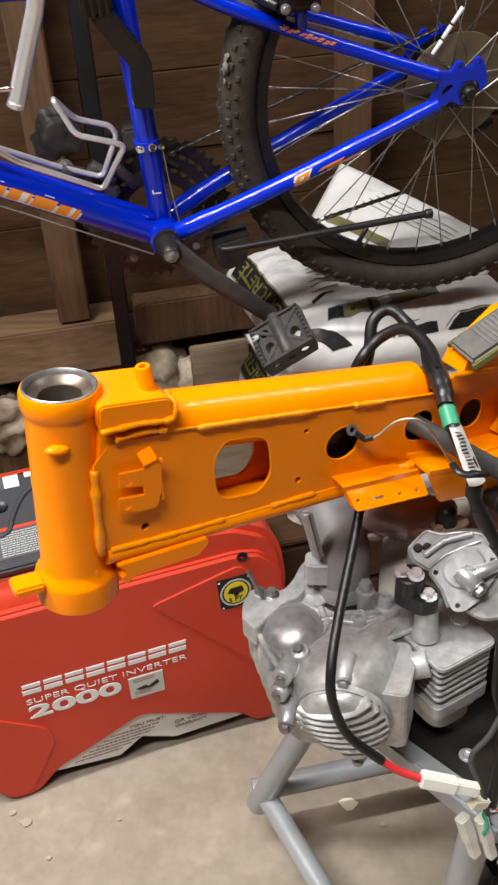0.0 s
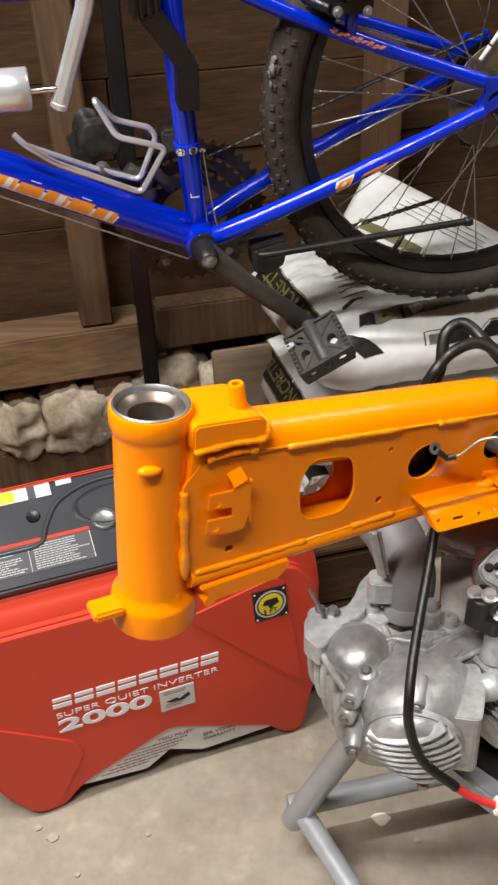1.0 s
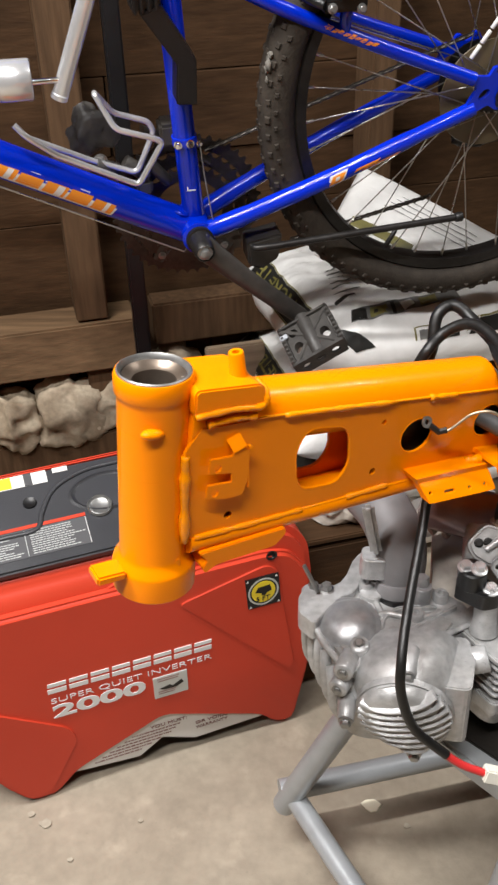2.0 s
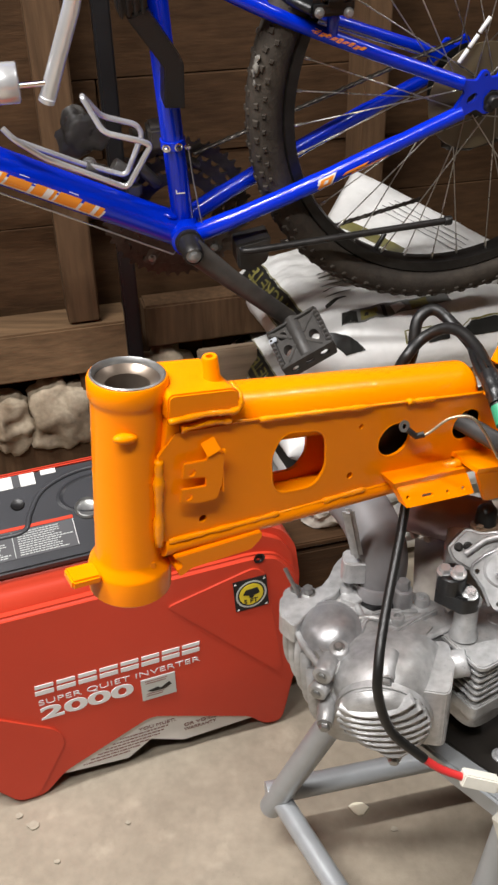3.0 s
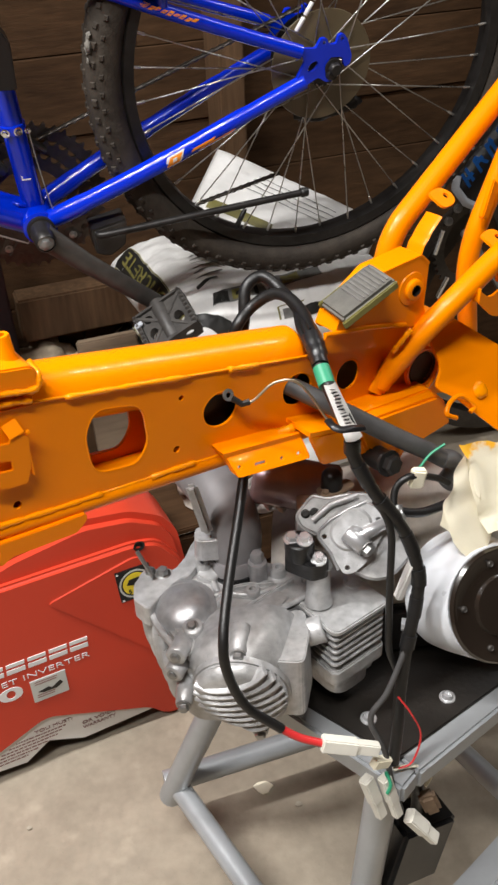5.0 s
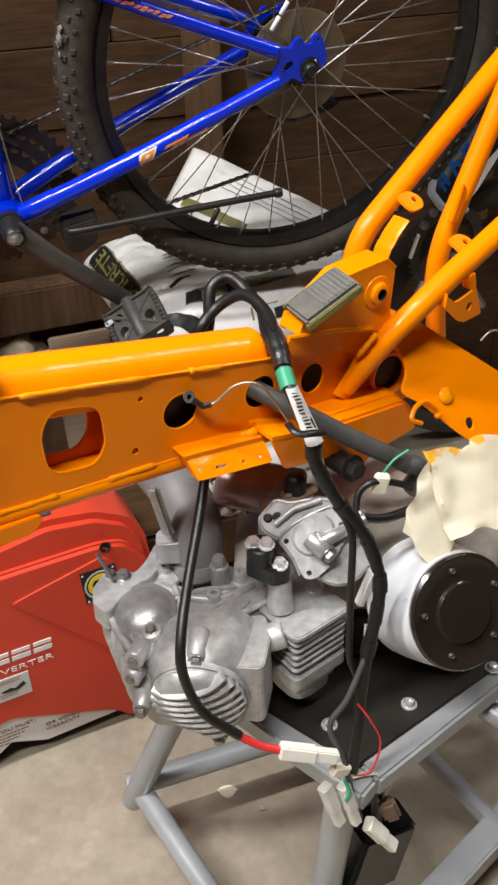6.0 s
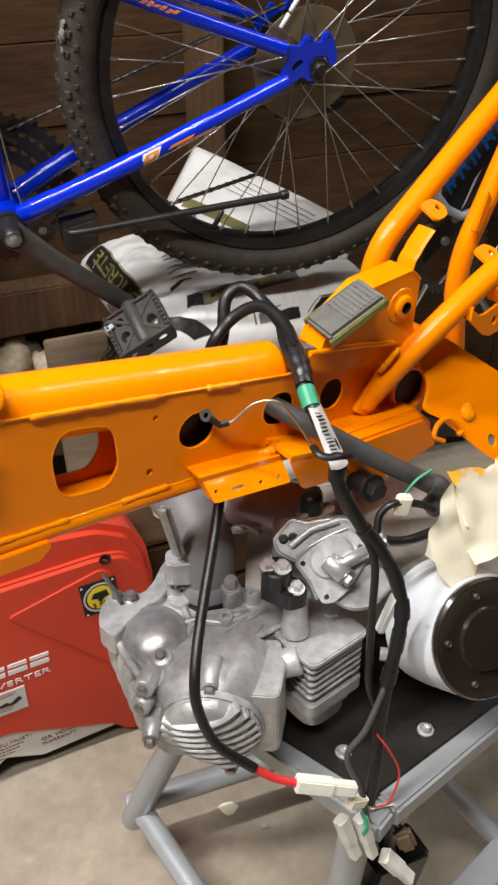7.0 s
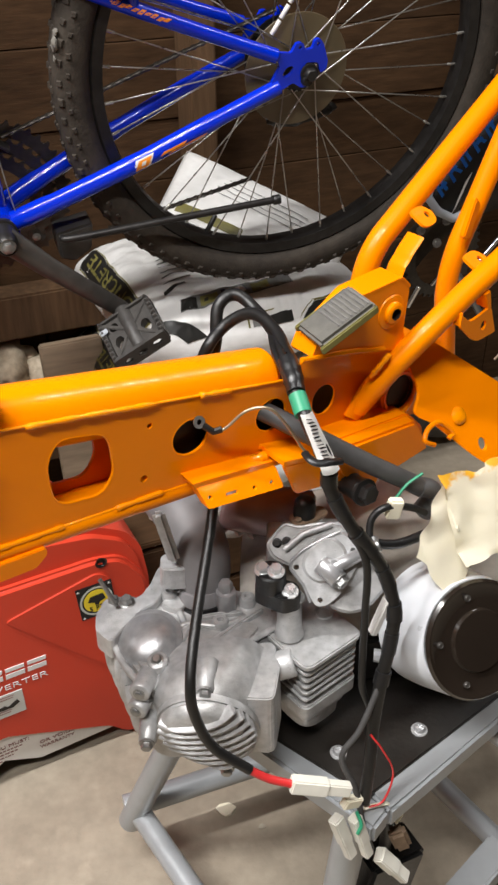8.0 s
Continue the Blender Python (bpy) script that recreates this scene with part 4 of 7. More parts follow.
bike = thing("bicycle", BIKE, "blue mountain bicycle with knobbly tyre, rear wheel up on the sacks", "bicycle")


def bpart(name, bm, mat=BLUE, label="", smooth=45.0, parent=bike):
    return part(name, bm, mat, parent, label, smooth)


# rear wheel: everything on it is built about the axle
HUB = Vector((-0.0050, 0.0, 0.0215))
WHEEL = HUB + Vector((-0.0030, -0.0180, -0.0080))


def wpart(name, bm, mat=BLUE, label="", smooth=45.0, parent=bike):
    return part(name, moved(bm, Matrix.Translation(WHEEL)), mat, parent, label, smooth)


wheel = wpart("wheel", lathe([(0.258, -0.013), (0.2715, -0.0155), (0.275, -0.0125), (0.2735, 0.0), (0.275, 0.0125), (0.2715, 0.0155), (0.258, 0.013), (0.256, 0.0), (0.258, -0.013)], 96, pose(0, 0, 0, 90)), DARK_METAL, "dark spoked rear wheel")
tyre_profile = [(0.2745, -0.0135), (0.278, -0.020), (0.287, -0.0250), (0.3015, -0.0250), (0.3125, -0.0198), (0.3190, -0.010), (0.3200, 0.0), (0.3190, 0.010), (0.3125, 0.0198), (0.3015, 0.0250), (0.287, 0.0250), (0.278, 0.020), (0.2745, 0.0135)]
tyre = wpart("tyre", lathe(tyre_profile, 96, pose(0, 0, 0, 90)), TYRE, parent=wheel)
verts, faces = [], []


def add_block(m, sx, sy, sz, taper=0.8):
    n0 = len(verts)
    for dz, k in ((0, 1), (sz, taper)):
        for dx, dy in ((-1, -1), (1, -1), (1, 1), (-1, 1)):
            verts.append(m @ Vector((dx * sx * k / 2, dy * sy * k / 2, dz)))
    for f in ((3, 2, 1, 0), (4, 5, 6, 7), (0, 1, 5, 4), (1, 2, 6, 5), (2, 3, 7, 6), (3, 0, 4, 7)):
        faces.append([n0 + i for i in f])


rnd = random.Random(17)
for k in range(84):
    a = 2 * math.pi * k / 84
    for y, rr, tilt, sx, sy, da in ((-0.0198, 0.3120, 48, 0.0125, 0.0105, 0.0), (0.0198, 0.3120, -48, 0.0125, 0.0105, 0.0), (-0.007, 0.3190, 12, 0.011, 0.008, 0.5), (0.007, 0.3190, -12, 0.011, 0.008, 0.5), (-0.0247, 0.3025, 78, 0.0085, 0.0075, 0.5)):
        t2 = Matrix.Rotation(-a - (da + rnd.uniform(-0.05, 0.05)) * 2 * math.pi / 84, 4, "Y")
        wear = rnd.uniform(0.75, 1.0)
        add_block(t2 @ Matrix.Translation((0, y, rr)) @ Matrix.Rotation(radians(tilt), 4, "X") @ Matrix.Rotation(radians(rnd.uniform(-8, 8)), 4, "Z"), sx * 0.80 * wear, sy * 0.85 * wear, 0.0026 * wear, 0.70)
me = bpy.data.meshes.new("tread")
me.from_pydata([tuple(v + WHEEL) for v in verts], [], faces)
me.materials.append(TYRE)
tread = new("tread", me)
tread.parent = wheel
tagged(tread, "", "", "", "stuff")
# dried mud on the tread
MUD = material("dried_mud", (0.20, 0.185, 0.16), 0.9, blotch=0.4, scale=120, grain=0.4, bump=0.5, bump_scale=300)
for k, (ang, y_, s_) in enumerate(((167.5, -0.017, 0.0085), (166.2, -0.010, 0.0060), (168.7, -0.012, 0.0050), (165.2, -0.018, 0.0042), (170.5, -0.021, 0.0035))):
    a = radians(ang)
    m = Matrix.Translation((0.3175 * math.cos(a), y_, 0.3175 * math.sin(a))) @ Matrix.Diagonal((s_ * 0.45, s_, s_, 1))
    clod = bmesh.new()
    bmesh.ops.create_icosphere(clod, subdivisions=2, radius=1)
    wpart("mud", wobble(moved(clod, m), 0.0022, 260, k), MUD, parent=wheel, smooth=180)
# hub, freewheel with its smoky guard on the far side, spokes
hub = wpart("hub", lathe([(0, -0.062), (0.0055, -0.062), (0.0055, -0.050), (0.010, -0.048), (0.012, -0.034), (0.024, -0.033), (0.024, -0.030), (0.013, -0.027), (0.011, 0.0), (0.013, 0.018), (0.025, 0.021), (0.025, 0.024), (0.012, 0.026), (0.006, 0.055), (0, 0.055)], 28, pose(0, 0, 0, 90)), DARK_METAL, parent=wheel)
wpart("freewheel", lathe([(0.012, -0.028), (0.056, -0.029), (0.056, -0.031), (0.047, -0.032), (0.047, -0.036), (0.038, -0.037), (0.038, -0.041), (0.030, -0.042), (0.012, -0.045)], 40, pose(0, 0, 0, 90)), DARK_METAL, parent=wheel)
wpart("spoke_guard", lathe([(0.026, 0.0205), (0.050, 0.0185), (0.072, 0.0165), (0.0725, 0.0155), (0.050, 0.0170), (0.026, 0.0190)], 56, pose(0, 0, 0, 90)), GUARD, parent=wheel)
for k in range(36):
    side = 1 if k % 2 else -1
    a = radians(10 * k + 3.6)
    cross = (-1 if (k // 2) % 2 else 1) * radians(62)
    h = Vector((0.0225 * math.cos(a + cross), side * 0.0265, 0.0225 * math.sin(a + cross)))
    e = Vector((0.258 * math.cos(a), side * 0.003, 0.258 * math.sin(a)))
    wpart("spoke", rod(h, e, 0.00090, segments=6), SPOKE, parent=wheel)
    wpart("nipple", rod(e - (e - h).normalized() * 0.013, e + (e - h).normalized() * 0.003, 0.0019, segments=6), SPOKE, parent=wheel)
for q0, q1 in ((0.0, 0.30), (0.34, 0.62), (0.66, 1.0)):
    c0, c1 = Vector((-0.042, -0.027, 0.053)), Vector((-0.006, -0.024, 0.105))
    wpart("spoke_clip", rod(c0.lerp(c1, q0), c0.lerp(c1, q1), 0.0030, segments=10), WHITE_PRINT, parent=wheel)
va = radians(241.5)
wpart("valve_stem", rod((0.260 * math.cos(va), 0, 0.260 * math.sin(va)), (0.228 * math.cos(va), 0, 0.228 * math.sin(va)), 0.0042, 0.0034, segments=14), RUBBER, parent=wheel)

# frame tubes
BB = Vector((-0.4185, 0.0, -0.1455))
bpart("down_tube", sweep([BB + Vector((0.0, 0, -0.004)), (-0.5855, 0, -0.0570), (-0.655, 0, -0.0180), (-0.86, 0, 0.098)], 0.0238, 28), smooth=60)
bpart("seat_tube", sweep([BB, (-0.4260, 0, 0.0210), (-0.441, 0, 0.40)], 0.0152, 24), smooth=60)
bpart("top_tube", sweep([(-0.432, 0, 0.186), (-0.56, 0, 0.1930), (-0.86, 0, 0.212)], 0.0165, 20), smooth=60)
bpart("tube_weld", weld_bead([BB + Vector((-0.012, -0.012, 0.026)), BB + Vector((-0.019, -0.0155, 0.030)), BB + Vector((-0.028, -0.012, 0.034))], 0.0030, 61), smooth=180)
shell_ = bpart("bottom_bracket", lathe([(0.0, -0.036), (0.0185, -0.036), (0.0235, -0.034), (0.0235, 0.034), (0.0185, 0.036), (0, 0.036)], 32, Matrix.Translation(BB) @ pose(0, 0, 0, 90)), BLUE)
bpart("bearing_cup", lathe([(0.0195, 0.034), (0.0195, 0.0410), (0.0165, 0.0425), (0.0, 0.0425)], 28, Matrix.Translation(BB) @ pose(0, 0, 0, 90)), DARK_METAL, parent=shell_)
for side in (-1, 1):
    bpart("chain_stay", sweep(bezier_points([BB + Vector((0.010, side * 0.024, 0.004)), (-0.372, side * 0.034, -0.1260), (-0.258, side * 0.050, -0.0795), (-0.150, side * 0.057, -0.0350), (-0.044, side * 0.062, 0.0080)], 7), 0.0115, 18, radii=[0.0135] * 9 + [0.0122] * 7 + [0.0112] * 7 + [0.0100] * 6), smooth=60)
    bpart("seat_stay", sweep(bezier_points([(-0.4300, side * 0.018, 0.214), (-0.327, side * 0.036, 0.1600), (-0.2465, side * 0.044, 0.1240), (-0.150, side * 0.054, 0.0850), (-0.050, side * 0.062, 0.0465)], 7), 0.0090, 16), smooth=60)
    drop = slab(rounded([(-0.054, 0.052), (-0.030, 0.0485), (-0.0235, 0.0600), (-0.0150, 0.0600), (-0.0110, 0.0505), (-0.0010, 0.0510), (0.0015, 0.0615), (0.0090, 0.0625), (0.0145, 0.0540), (0.0215, 0.0330), (0.0195, 0.0225), (0.0120, 0.0190), (0.0075, 0.0330), (-0.0085, 0.0350), (-0.0135, 0.0280), (-0.0050, 0.0030), (-0.0150, 0.0035), (-0.0260, 0.0110), (-0.0500, -0.0010), (-0.0560, 0.0140), (-0.0450, 0.0330)], 0.0030), -0.0032, 0.0032, [ellipse(-0.0335, 0.0260, 0.0085, 0.0050, 40), ellipse(-0.0185, 0.0545, 0.0024, n=12), ellipse(0.0065, 0.0560, 0.0024, n=12)], bevel=0.0009)
    bpart("dropout", moved(drop, pose(0, side * 0.062, 0)))
    bpart("axle_nut", bolt(HUB + Vector((0, side * 0.0655, 0)), (0, side, 0), 0.0088, 0.012), DARK_METAL)
bpart("stay_bridge", rod((-0.305, -0.038, 0.150), (-0.305, 0.038, 0.150), 0.0075))
# cantilever brake standing on the stay
brake = bpart("brake", join(box(-0.262, -0.205, -0.072, -0.030, 0.146, 0.166, 0.005), box(-0.246, -0.214, -0.080, -0.040, 0.160, 0.200, 0.006), rod((-0.258, -0.07, 0.156), (-0.290, -0.02, 0.164), 0.006)), BLACK, "black cantilever brake")
bpart("brake_stud", rod((-0.2250, -0.047, 0.118), (-0.2250, -0.052, 0.148), 0.0075), BLUE, parent=brake)
for x_, z_ in ((-0.250, 0.153), (-0.214, 0.150), (-0.232, 0.176)):
    bpart("brake_bolt", bolt(Vector((x_, -0.073, z_)), (0, -1, 0.2), 0.0045, 0.006), STEEL, parent=brake)
# crank arm, platform pedal
CE = Vector((-0.2830, -0.080, -0.2720))
crank = bpart("crank", sweep([BB + Vector((0.0, -0.056, 0.000)), BB.lerp(CE, 0.35) + Vector((0, -0.042, 0)), CE + Vector((0, 0.004, 0)), CE + Vector((0.008, 0.003, -0.008))], 0.0150, 16, flat=0.50, up=(0, -1, 0), radii=[0.0185, 0.0150, 0.0135, 0.0120]), CRANK, "scuffed grey crank arm")
bpart("crank_boss", lathe([(0.0165, 0.036), (0.0165, 0.050), (0.0150, 0.062), (0.0135, 0.076), (0.0115, 0.078), (0.0100, 0.072), (0.0, 0.072)], 28, Matrix.Translation(BB) @ pose(0, 0, 0, 90)), DARK_METAL, parent=crank)
bpart("crank_bolt", bolt(BB + Vector((0, -0.074, 0)), (0, -1, 0), 0.0080, 0.009), STEEL, parent=crank)
PED = Matrix.Translation((-0.2770, -0.126, -0.2790)) @ Matrix.Rotation(radians(-27), 4, "Y") @ Matrix.Rotation(radians(6), 4, "X")
plate_holes = [ellipse(x_, 0.0, 0.0075, 0.0052, n=14) for x_ in (-0.024, 0.0, 0.024)]
pedal = bpart("pedal", moved(join(rod((0, 0.045, 0), (0, -0.036, 0), 0.0125, 0.0105), moved(slab(rounded([(-0.040, -0.013), (0.040, -0.013), (0.040, 0.013), (-0.040, 0.013)], 0.004), -0.0025, 0.0025, plate_holes), pose(0, -0.0425, 0)), moved(slab(rounded([(-0.038, -0.011), (0.038, -0.011), (0.038, 0.011), (-0.038, 0.011)], 0.004), -0.002, 0.002), pose(0, 0.036, 0))), PED), PEDAL, "black resin platform pedal with toothed bars")
for sx in (-1, 1):
    bpart("toothed_bar", moved(box(sx * 0.0385 - 0.0035, sx * 0.0385 + 0.0035, -0.042, 0.036, -0.011, 0.011, 0.0015), PED), PEDAL, parent=pedal)
    for k in range(9):
        for sz in (-1, 1):
            bpart("tooth", moved(lathe([(0.0030, 0), (0.0024, 0.003), (0.0012, 0.0048), (0, 0.005)], 6, pose(sx * 0.0385, -0.037 + k * 0.0088, sz * 0.0105, 0 if sz > 0 else 180)), PED), PEDAL, parent=pedal)
    for y0, y1 in ((-0.040, -0.008), (0.034, 0.006)):
        bpart("web", moved(square_bar((sx * 0.036, y0, 0), (sx * 0.008, y1, 0), 0.006, 0.016), PED), PEDAL, parent=pedal)
body_ = slab(rounded([(-0.034, -0.034), (0.034, -0.034), (0.034, 0.034), (-0.034, 0.034)], 0.006), -0.006, 0.006, [ellipse(-0.0215, 0.012, 0.0075, 0.0120, n=18), ellipse(0.0215, 0.010, 0.0075, 0.0130, n=18), ellipse(-0.0215, -0.020, 0.0070, 0.0080, n=18)])
bpart("pedal_body", moved(body_, PED @ pose(0, 0, 0, 90)), PEDAL, parent=pedal)
bpart("reflector", moved(box(-0.006, 0.006, -0.0015, 0.0015, -0.004, 0.004, 0.001), PED @ pose(-0.036, 0.016, 0.012, -80)), PALE_PLASTIC, parent=pedal)
# chain rings beyond the frame
for r_, y_ in ((0.112, 0.056), (0.092, 0.050), (0.072, 0.044)):
    loop = []
    n_t = int(r_ * 400)
    for k in range(n_t):
        for s_, rr in ((0.0, r_ - 0.0065), (0.22, r_ - 0.0060), (0.42, r_), (0.58, r_), (0.78, r_ - 0.0060)):
            a = 2 * math.pi * (k + s_) / n_t
            loop.append((BB.x + rr * math.cos(a), BB.z + rr * math.sin(a)))
    bpart("chain_ring", slab(loop, y_, y_ + 0.0025, [ellipse(BB.x, BB.z, r_ - 0.022, n=40)]), RING)
for k in range(5):
    a = radians(72 * k + 20)
    bpart("spider_arm", sweep([BB + Vector((0.016 * math.cos(a), 0.046, 0.016 * math.sin(a))), BB + Vector((0.094 * math.cos(a), 0.053, 0.094 * math.sin(a)))], 0.0095, 10, flat=0.5, up=(0, 1, 0)), CRANK)
    bpart("ring_bolt", bolt(BB + Vector((0.082 * math.cos(a), 0.046, 0.082 * math.sin(a))), (0, -1, 0), 0.0045, 0.004), STEEL)
# chain: plates link by link
chain = bmesh.new()
for a, b, n_l in ((BB + Vector((0.030, 0.050, 0.088)), Vector((-0.012, 0.036, 0.068)), 30), (Vector((-0.2600, 0.050, -0.2190)), Vector((-0.0400, 0.040, -0.1710)), 18)):
    for k in range(n_l):
        p, q = a.lerp(b, (k - 0.12) / n_l), a.lerp(b, (k + 1.0) / n_l)
        chain = join(chain, sweep([p, p.lerp(q, 0.3), p.lerp(q, 0.7), q], 0.0052, 8, flat=0.7, radii=[0.0050, 0.0036, 0.0036, 0.0050]))
tagged(bpart("chain", chain, RING), "", "", "", "stuff")
# changers
bpart("front_changer", join(sweep(bezier_points([(-0.475, 0.045, -0.015), (-0.430, 0.050, -0.038), (-0.385, 0.050, -0.075)], 6), 0.012, 10, flat=0.4), box(-0.455, -0.425, 0.012, 0.05, -0.03, 0.0, 0.004), rod((-0.470, 0.03, -0.058), (-0.446, 0.03, -0.088), 0.008), box(-0.492, -0.470, 0.02, 0.045, -0.100, -0.078, 0.004)), CRANK)
bpart("rear_changer", lump((0.040, 0.050, -0.080), (0.050, 0.016, 0.020), 5.5), DARK_METAL)
# front bicycle pedal beyond, seen behind the bottle cage
lump_ = bpart("far_pedal", join(lump((-0.540, 0.06, -0.014), (0.034, 0.02, 0.034), 9.0), rod((-0.545, 0.02, -0.045), (-0.515, 0.03, -0.060), 0.009), rod((-0.505, 0.03, -0.050), (-0.475, 0.03, -0.075), 0.010)), PEDAL)
bpart("axle_end", bolt(Vector((-0.537, 0.030, -0.046)), (0, -1, 0.2), 0.0075, 0.010), STEEL, parent=lump_)
# clamp, cables
clampb = bpart("changer_clamp", lathe([(0.0152, -0.0065), (0.0172, -0.0055), (0.0172, 0.0055), (0.0152, 0.0065)], 24, Matrix.Translation((-0.4246, 0, -0.0150)) @ basis(Vector((-0.015, 0, 0.325)))), BLUE)
for x_, d_ in ((-0.4360, -0.3), (-0.4200, 0.1), (-0.4090, 0.5)):
    bpart("clamp_bolt", bolt((x_, -0.0165, -0.015), (d_, -1, 0), 0.0042 if d_ < 0.4 else 0.0030, 0.006), CHROME, parent=clampb)
bpart("gear_cable", sweep(bezier_points([(-0.4070, -0.0170, -0.0150), (-0.404, -0.022, -0.06), (-0.399, -0.030, -0.108), (-0.396, -0.03, -0.128)], 6), 0.0010, 6), STEEL)
bpart("gear_cable", sweep([(-0.86, -0.006, 0.060), (-0.5937, -0.010, -0.0887), (-0.4383, -0.010, -0.1780), (-0.430, -0.004, -0.172)], 0.0013, 6), SPOKE)
# decals: the maker's name as plain slanted blocks with pale borders
DT = Matrix.Translation((-0.5270, 0, -0.0910)) @ Matrix.Rotation(math.atan2(0.1290, 0.2315), 4, "Y")


def curved_patch(x0, x1, a0, a1, r, lean=0.0):
    """A patch wrapped on a tube that lies along local x: a0, a1 in degrees up from facing -y."""
    bm = bmesh.new()
    rows_ = []
    for i in range(9):
        a = radians(a0 + (a1 - a0) * i / 8)
        rows_.append([bm.verts.new((x + lean * (i / 8 - 0.5), -r * math.cos(a), r * math.sin(a))) for x in (x0, x1)])
    for p, q in zip(rows_, rows_[1:]):
        bm.faces.new((p[0], p[1], q[1], q[0]))
    return bm


for k in range(6):
    x1 = 0.000 - k * 0.0335
    w_ = 0.0290 + 0.001 * (k % 2)
    up_ = 90 - 6 * (k % 3)
    bpart("decal_ground", moved(curved_patch(x1 - w_ - 0.0032, x1 + 0.0032, -32, up_ + 5, 0.02392, 0.014), DT), WHITE_PRINT)
    bpart("decal_block", moved(curved_patch(x1 - w_, x1, -26, up_, 0.02408, 0.012), DT), ORANGE_PRINT)
    bpart("decal_notch", moved(curved_patch(x1 - w_ * (0.60 - 0.1 * (k % 2)), x1 - w_ * (0.40 - 0.06 * (k % 3)), -27 + 75 * (k % 2), 12 + 72 * (k % 2), 0.02420, 0.004), DT), WHITE_PRINT)
    bpart("decal_notch", moved(curved_patch(x1 - w_ * 0.70, x1 - w_ * 0.26, 30 - 8 * (k % 2), 36 - 8 * (k % 2), 0.02420, 0.001), DT), WHITE_PRINT)
# the tube's long highlight, painted on as a thin white line
bpart("decal_stripe", moved(curved_patch(-0.35, 0.085, 104, 109, 0.02395), DT), WHITE_PRINT)
mark = curved_patch(-0.006, 0.006, 2, 42, 0.01535)
bpart("seat_tube_mark", moved(mark, Matrix.Translation((-0.4222, 0, -0.0830)) @ Matrix.Rotation(radians(3), 4, "Y")), WHITE_PRINT)
bpart("mark_core", moved(curved_patch(-0.0042, 0.006, 10, 34, 0.01548), Matrix.Translation((-0.4222, 0, -0.0830)) @ Matrix.Rotation(radians(3), 4, "Y")), BLUE)
csd = (Vector((-0.150, -0.057, -0.035)) - Vector((-0.258, -0.050, -0.0795))).normalized()
CS = Matrix.Translation((-0.2280, -0.0520, -0.0672)) @ Matrix.Rotation(-math.atan2(csd.z, csd.x), 4, "Y") @ Matrix.Rotation(radians(-4), 4, "Z")
bpart("stay_decal", moved(curved_patch(-0.014, 0.012, -30, 36, 0.01245, 0.012), CS), WHITE_PRINT)
bpart("decal_core", moved(curved_patch(-0.010, 0.009, -24, 26, 0.01260, 0.010), CS), ORANGE_PRINT)
bpart("decal_core", moved(curved_patch(-0.003, 0.003, -8, 14, 0.01270, 0.003), CS), WHITE_PRINT)
bpart("stay_decal", moved(curved_patch(0.026, 0.060, -8, 8, 0.01225, 0.006), CS), ORANGE_PRINT)
bpart("stay_decal", moved(curved_patch(0.036, 0.088, -22, -12, 0.01225, 0.006), CS), ORANGE_PRINT)
ssd = (Vector((-0.150, -0.054, 0.085)) - Vector((-0.2465, -0.044, 0.124))).normalized()
SS = Matrix.Translation((-0.2200, -0.0467, 0.1130)) @ Matrix.Rotation(-math.atan2(ssd.z, ssd.x), 4, "Y") @ Matrix.Rotation(radians(-6), 4, "Z")
for k in range(10):
    big = 1.6 if k == 0 else 1.0
    bpart("stay_decal", moved(curved_patch(-0.038 + k * 0.0078 - 0.004 * (big - 1), -0.0325 + k * 0.0078 + 0.003 * (big - 1), -2 - k % 3 * 5, 20 * big + k % 2 * 8, 0.0093, 0.005), SS), ORANGE_PRINT)
    if k < 9:
        bpart("decal_notch", moved(curved_patch(-0.0362 + k * 0.0078, -0.0345 + k * 0.0078, 4 - k % 2 * 4, 11, 0.0094, 0.002), SS), BLUE)
bpart("stay_stripe", moved(curved_patch(-0.075, -0.040, 10, 15, 0.0093, 0.001), SS), WHITE_PRINT)
# kickstand folded up along the stay
kick = bpart("kickstand", sweep(bezier_points([(-0.345, -0.050, -0.1610), (-0.330, -0.060, -0.1590), (-0.20, -0.066, -0.1530), (-0.0460, -0.070, -0.1480)], 6), 0.0050, 12), DARK_METAL)
bpart("kick_bracket", moved(slab(rounded([(-0.352, -0.158), (-0.300, -0.150), (-0.306, -0.190), (-0.330, -0.204), (-0.350, -0.196)], 0.006), -0.046, -0.006, bevel=0.004), pose(0, 0, 0)), CRANK, parent=kick)
bpart("kick_tip", rod((-0.049, -0.070, -0.1481), (-0.0385, -0.0705, -0.1477), 0.0068), RUBBER, parent=kick)
# bottle cage of bent alloy wire
cage_line = [(-0.6380, -0.012, 0.0340), (-0.6270, -0.020, 0.0220), (-0.5950, -0.020, -0.0060), (-0.4930, -0.020, -0.0620), (-0.4560, -0.020, -0.0060), (-0.4700, -0.020, 0.0010), (-0.5150, -0.017, 0.0160), (-0.5340, -0.004, 0.0570), (-0.5340, 0.004, 0.0570), (-0.5130, 0.018, 0.0230), (-0.4690, 0.020, 0.0060), (-0.4620, 0.020, -0.0080), (-0.4900, 0.020, -0.0640), (-0.5500, 0.020, -0.0380), (-0.6270, 0.018, 0.0040)]
wire = bent(cage_line, 0.010, 0.0040, 12)
bpart("bottle_cage", wire, ALU_BRIGHT, "bent bright alloy wire bottle cage", smooth=60)
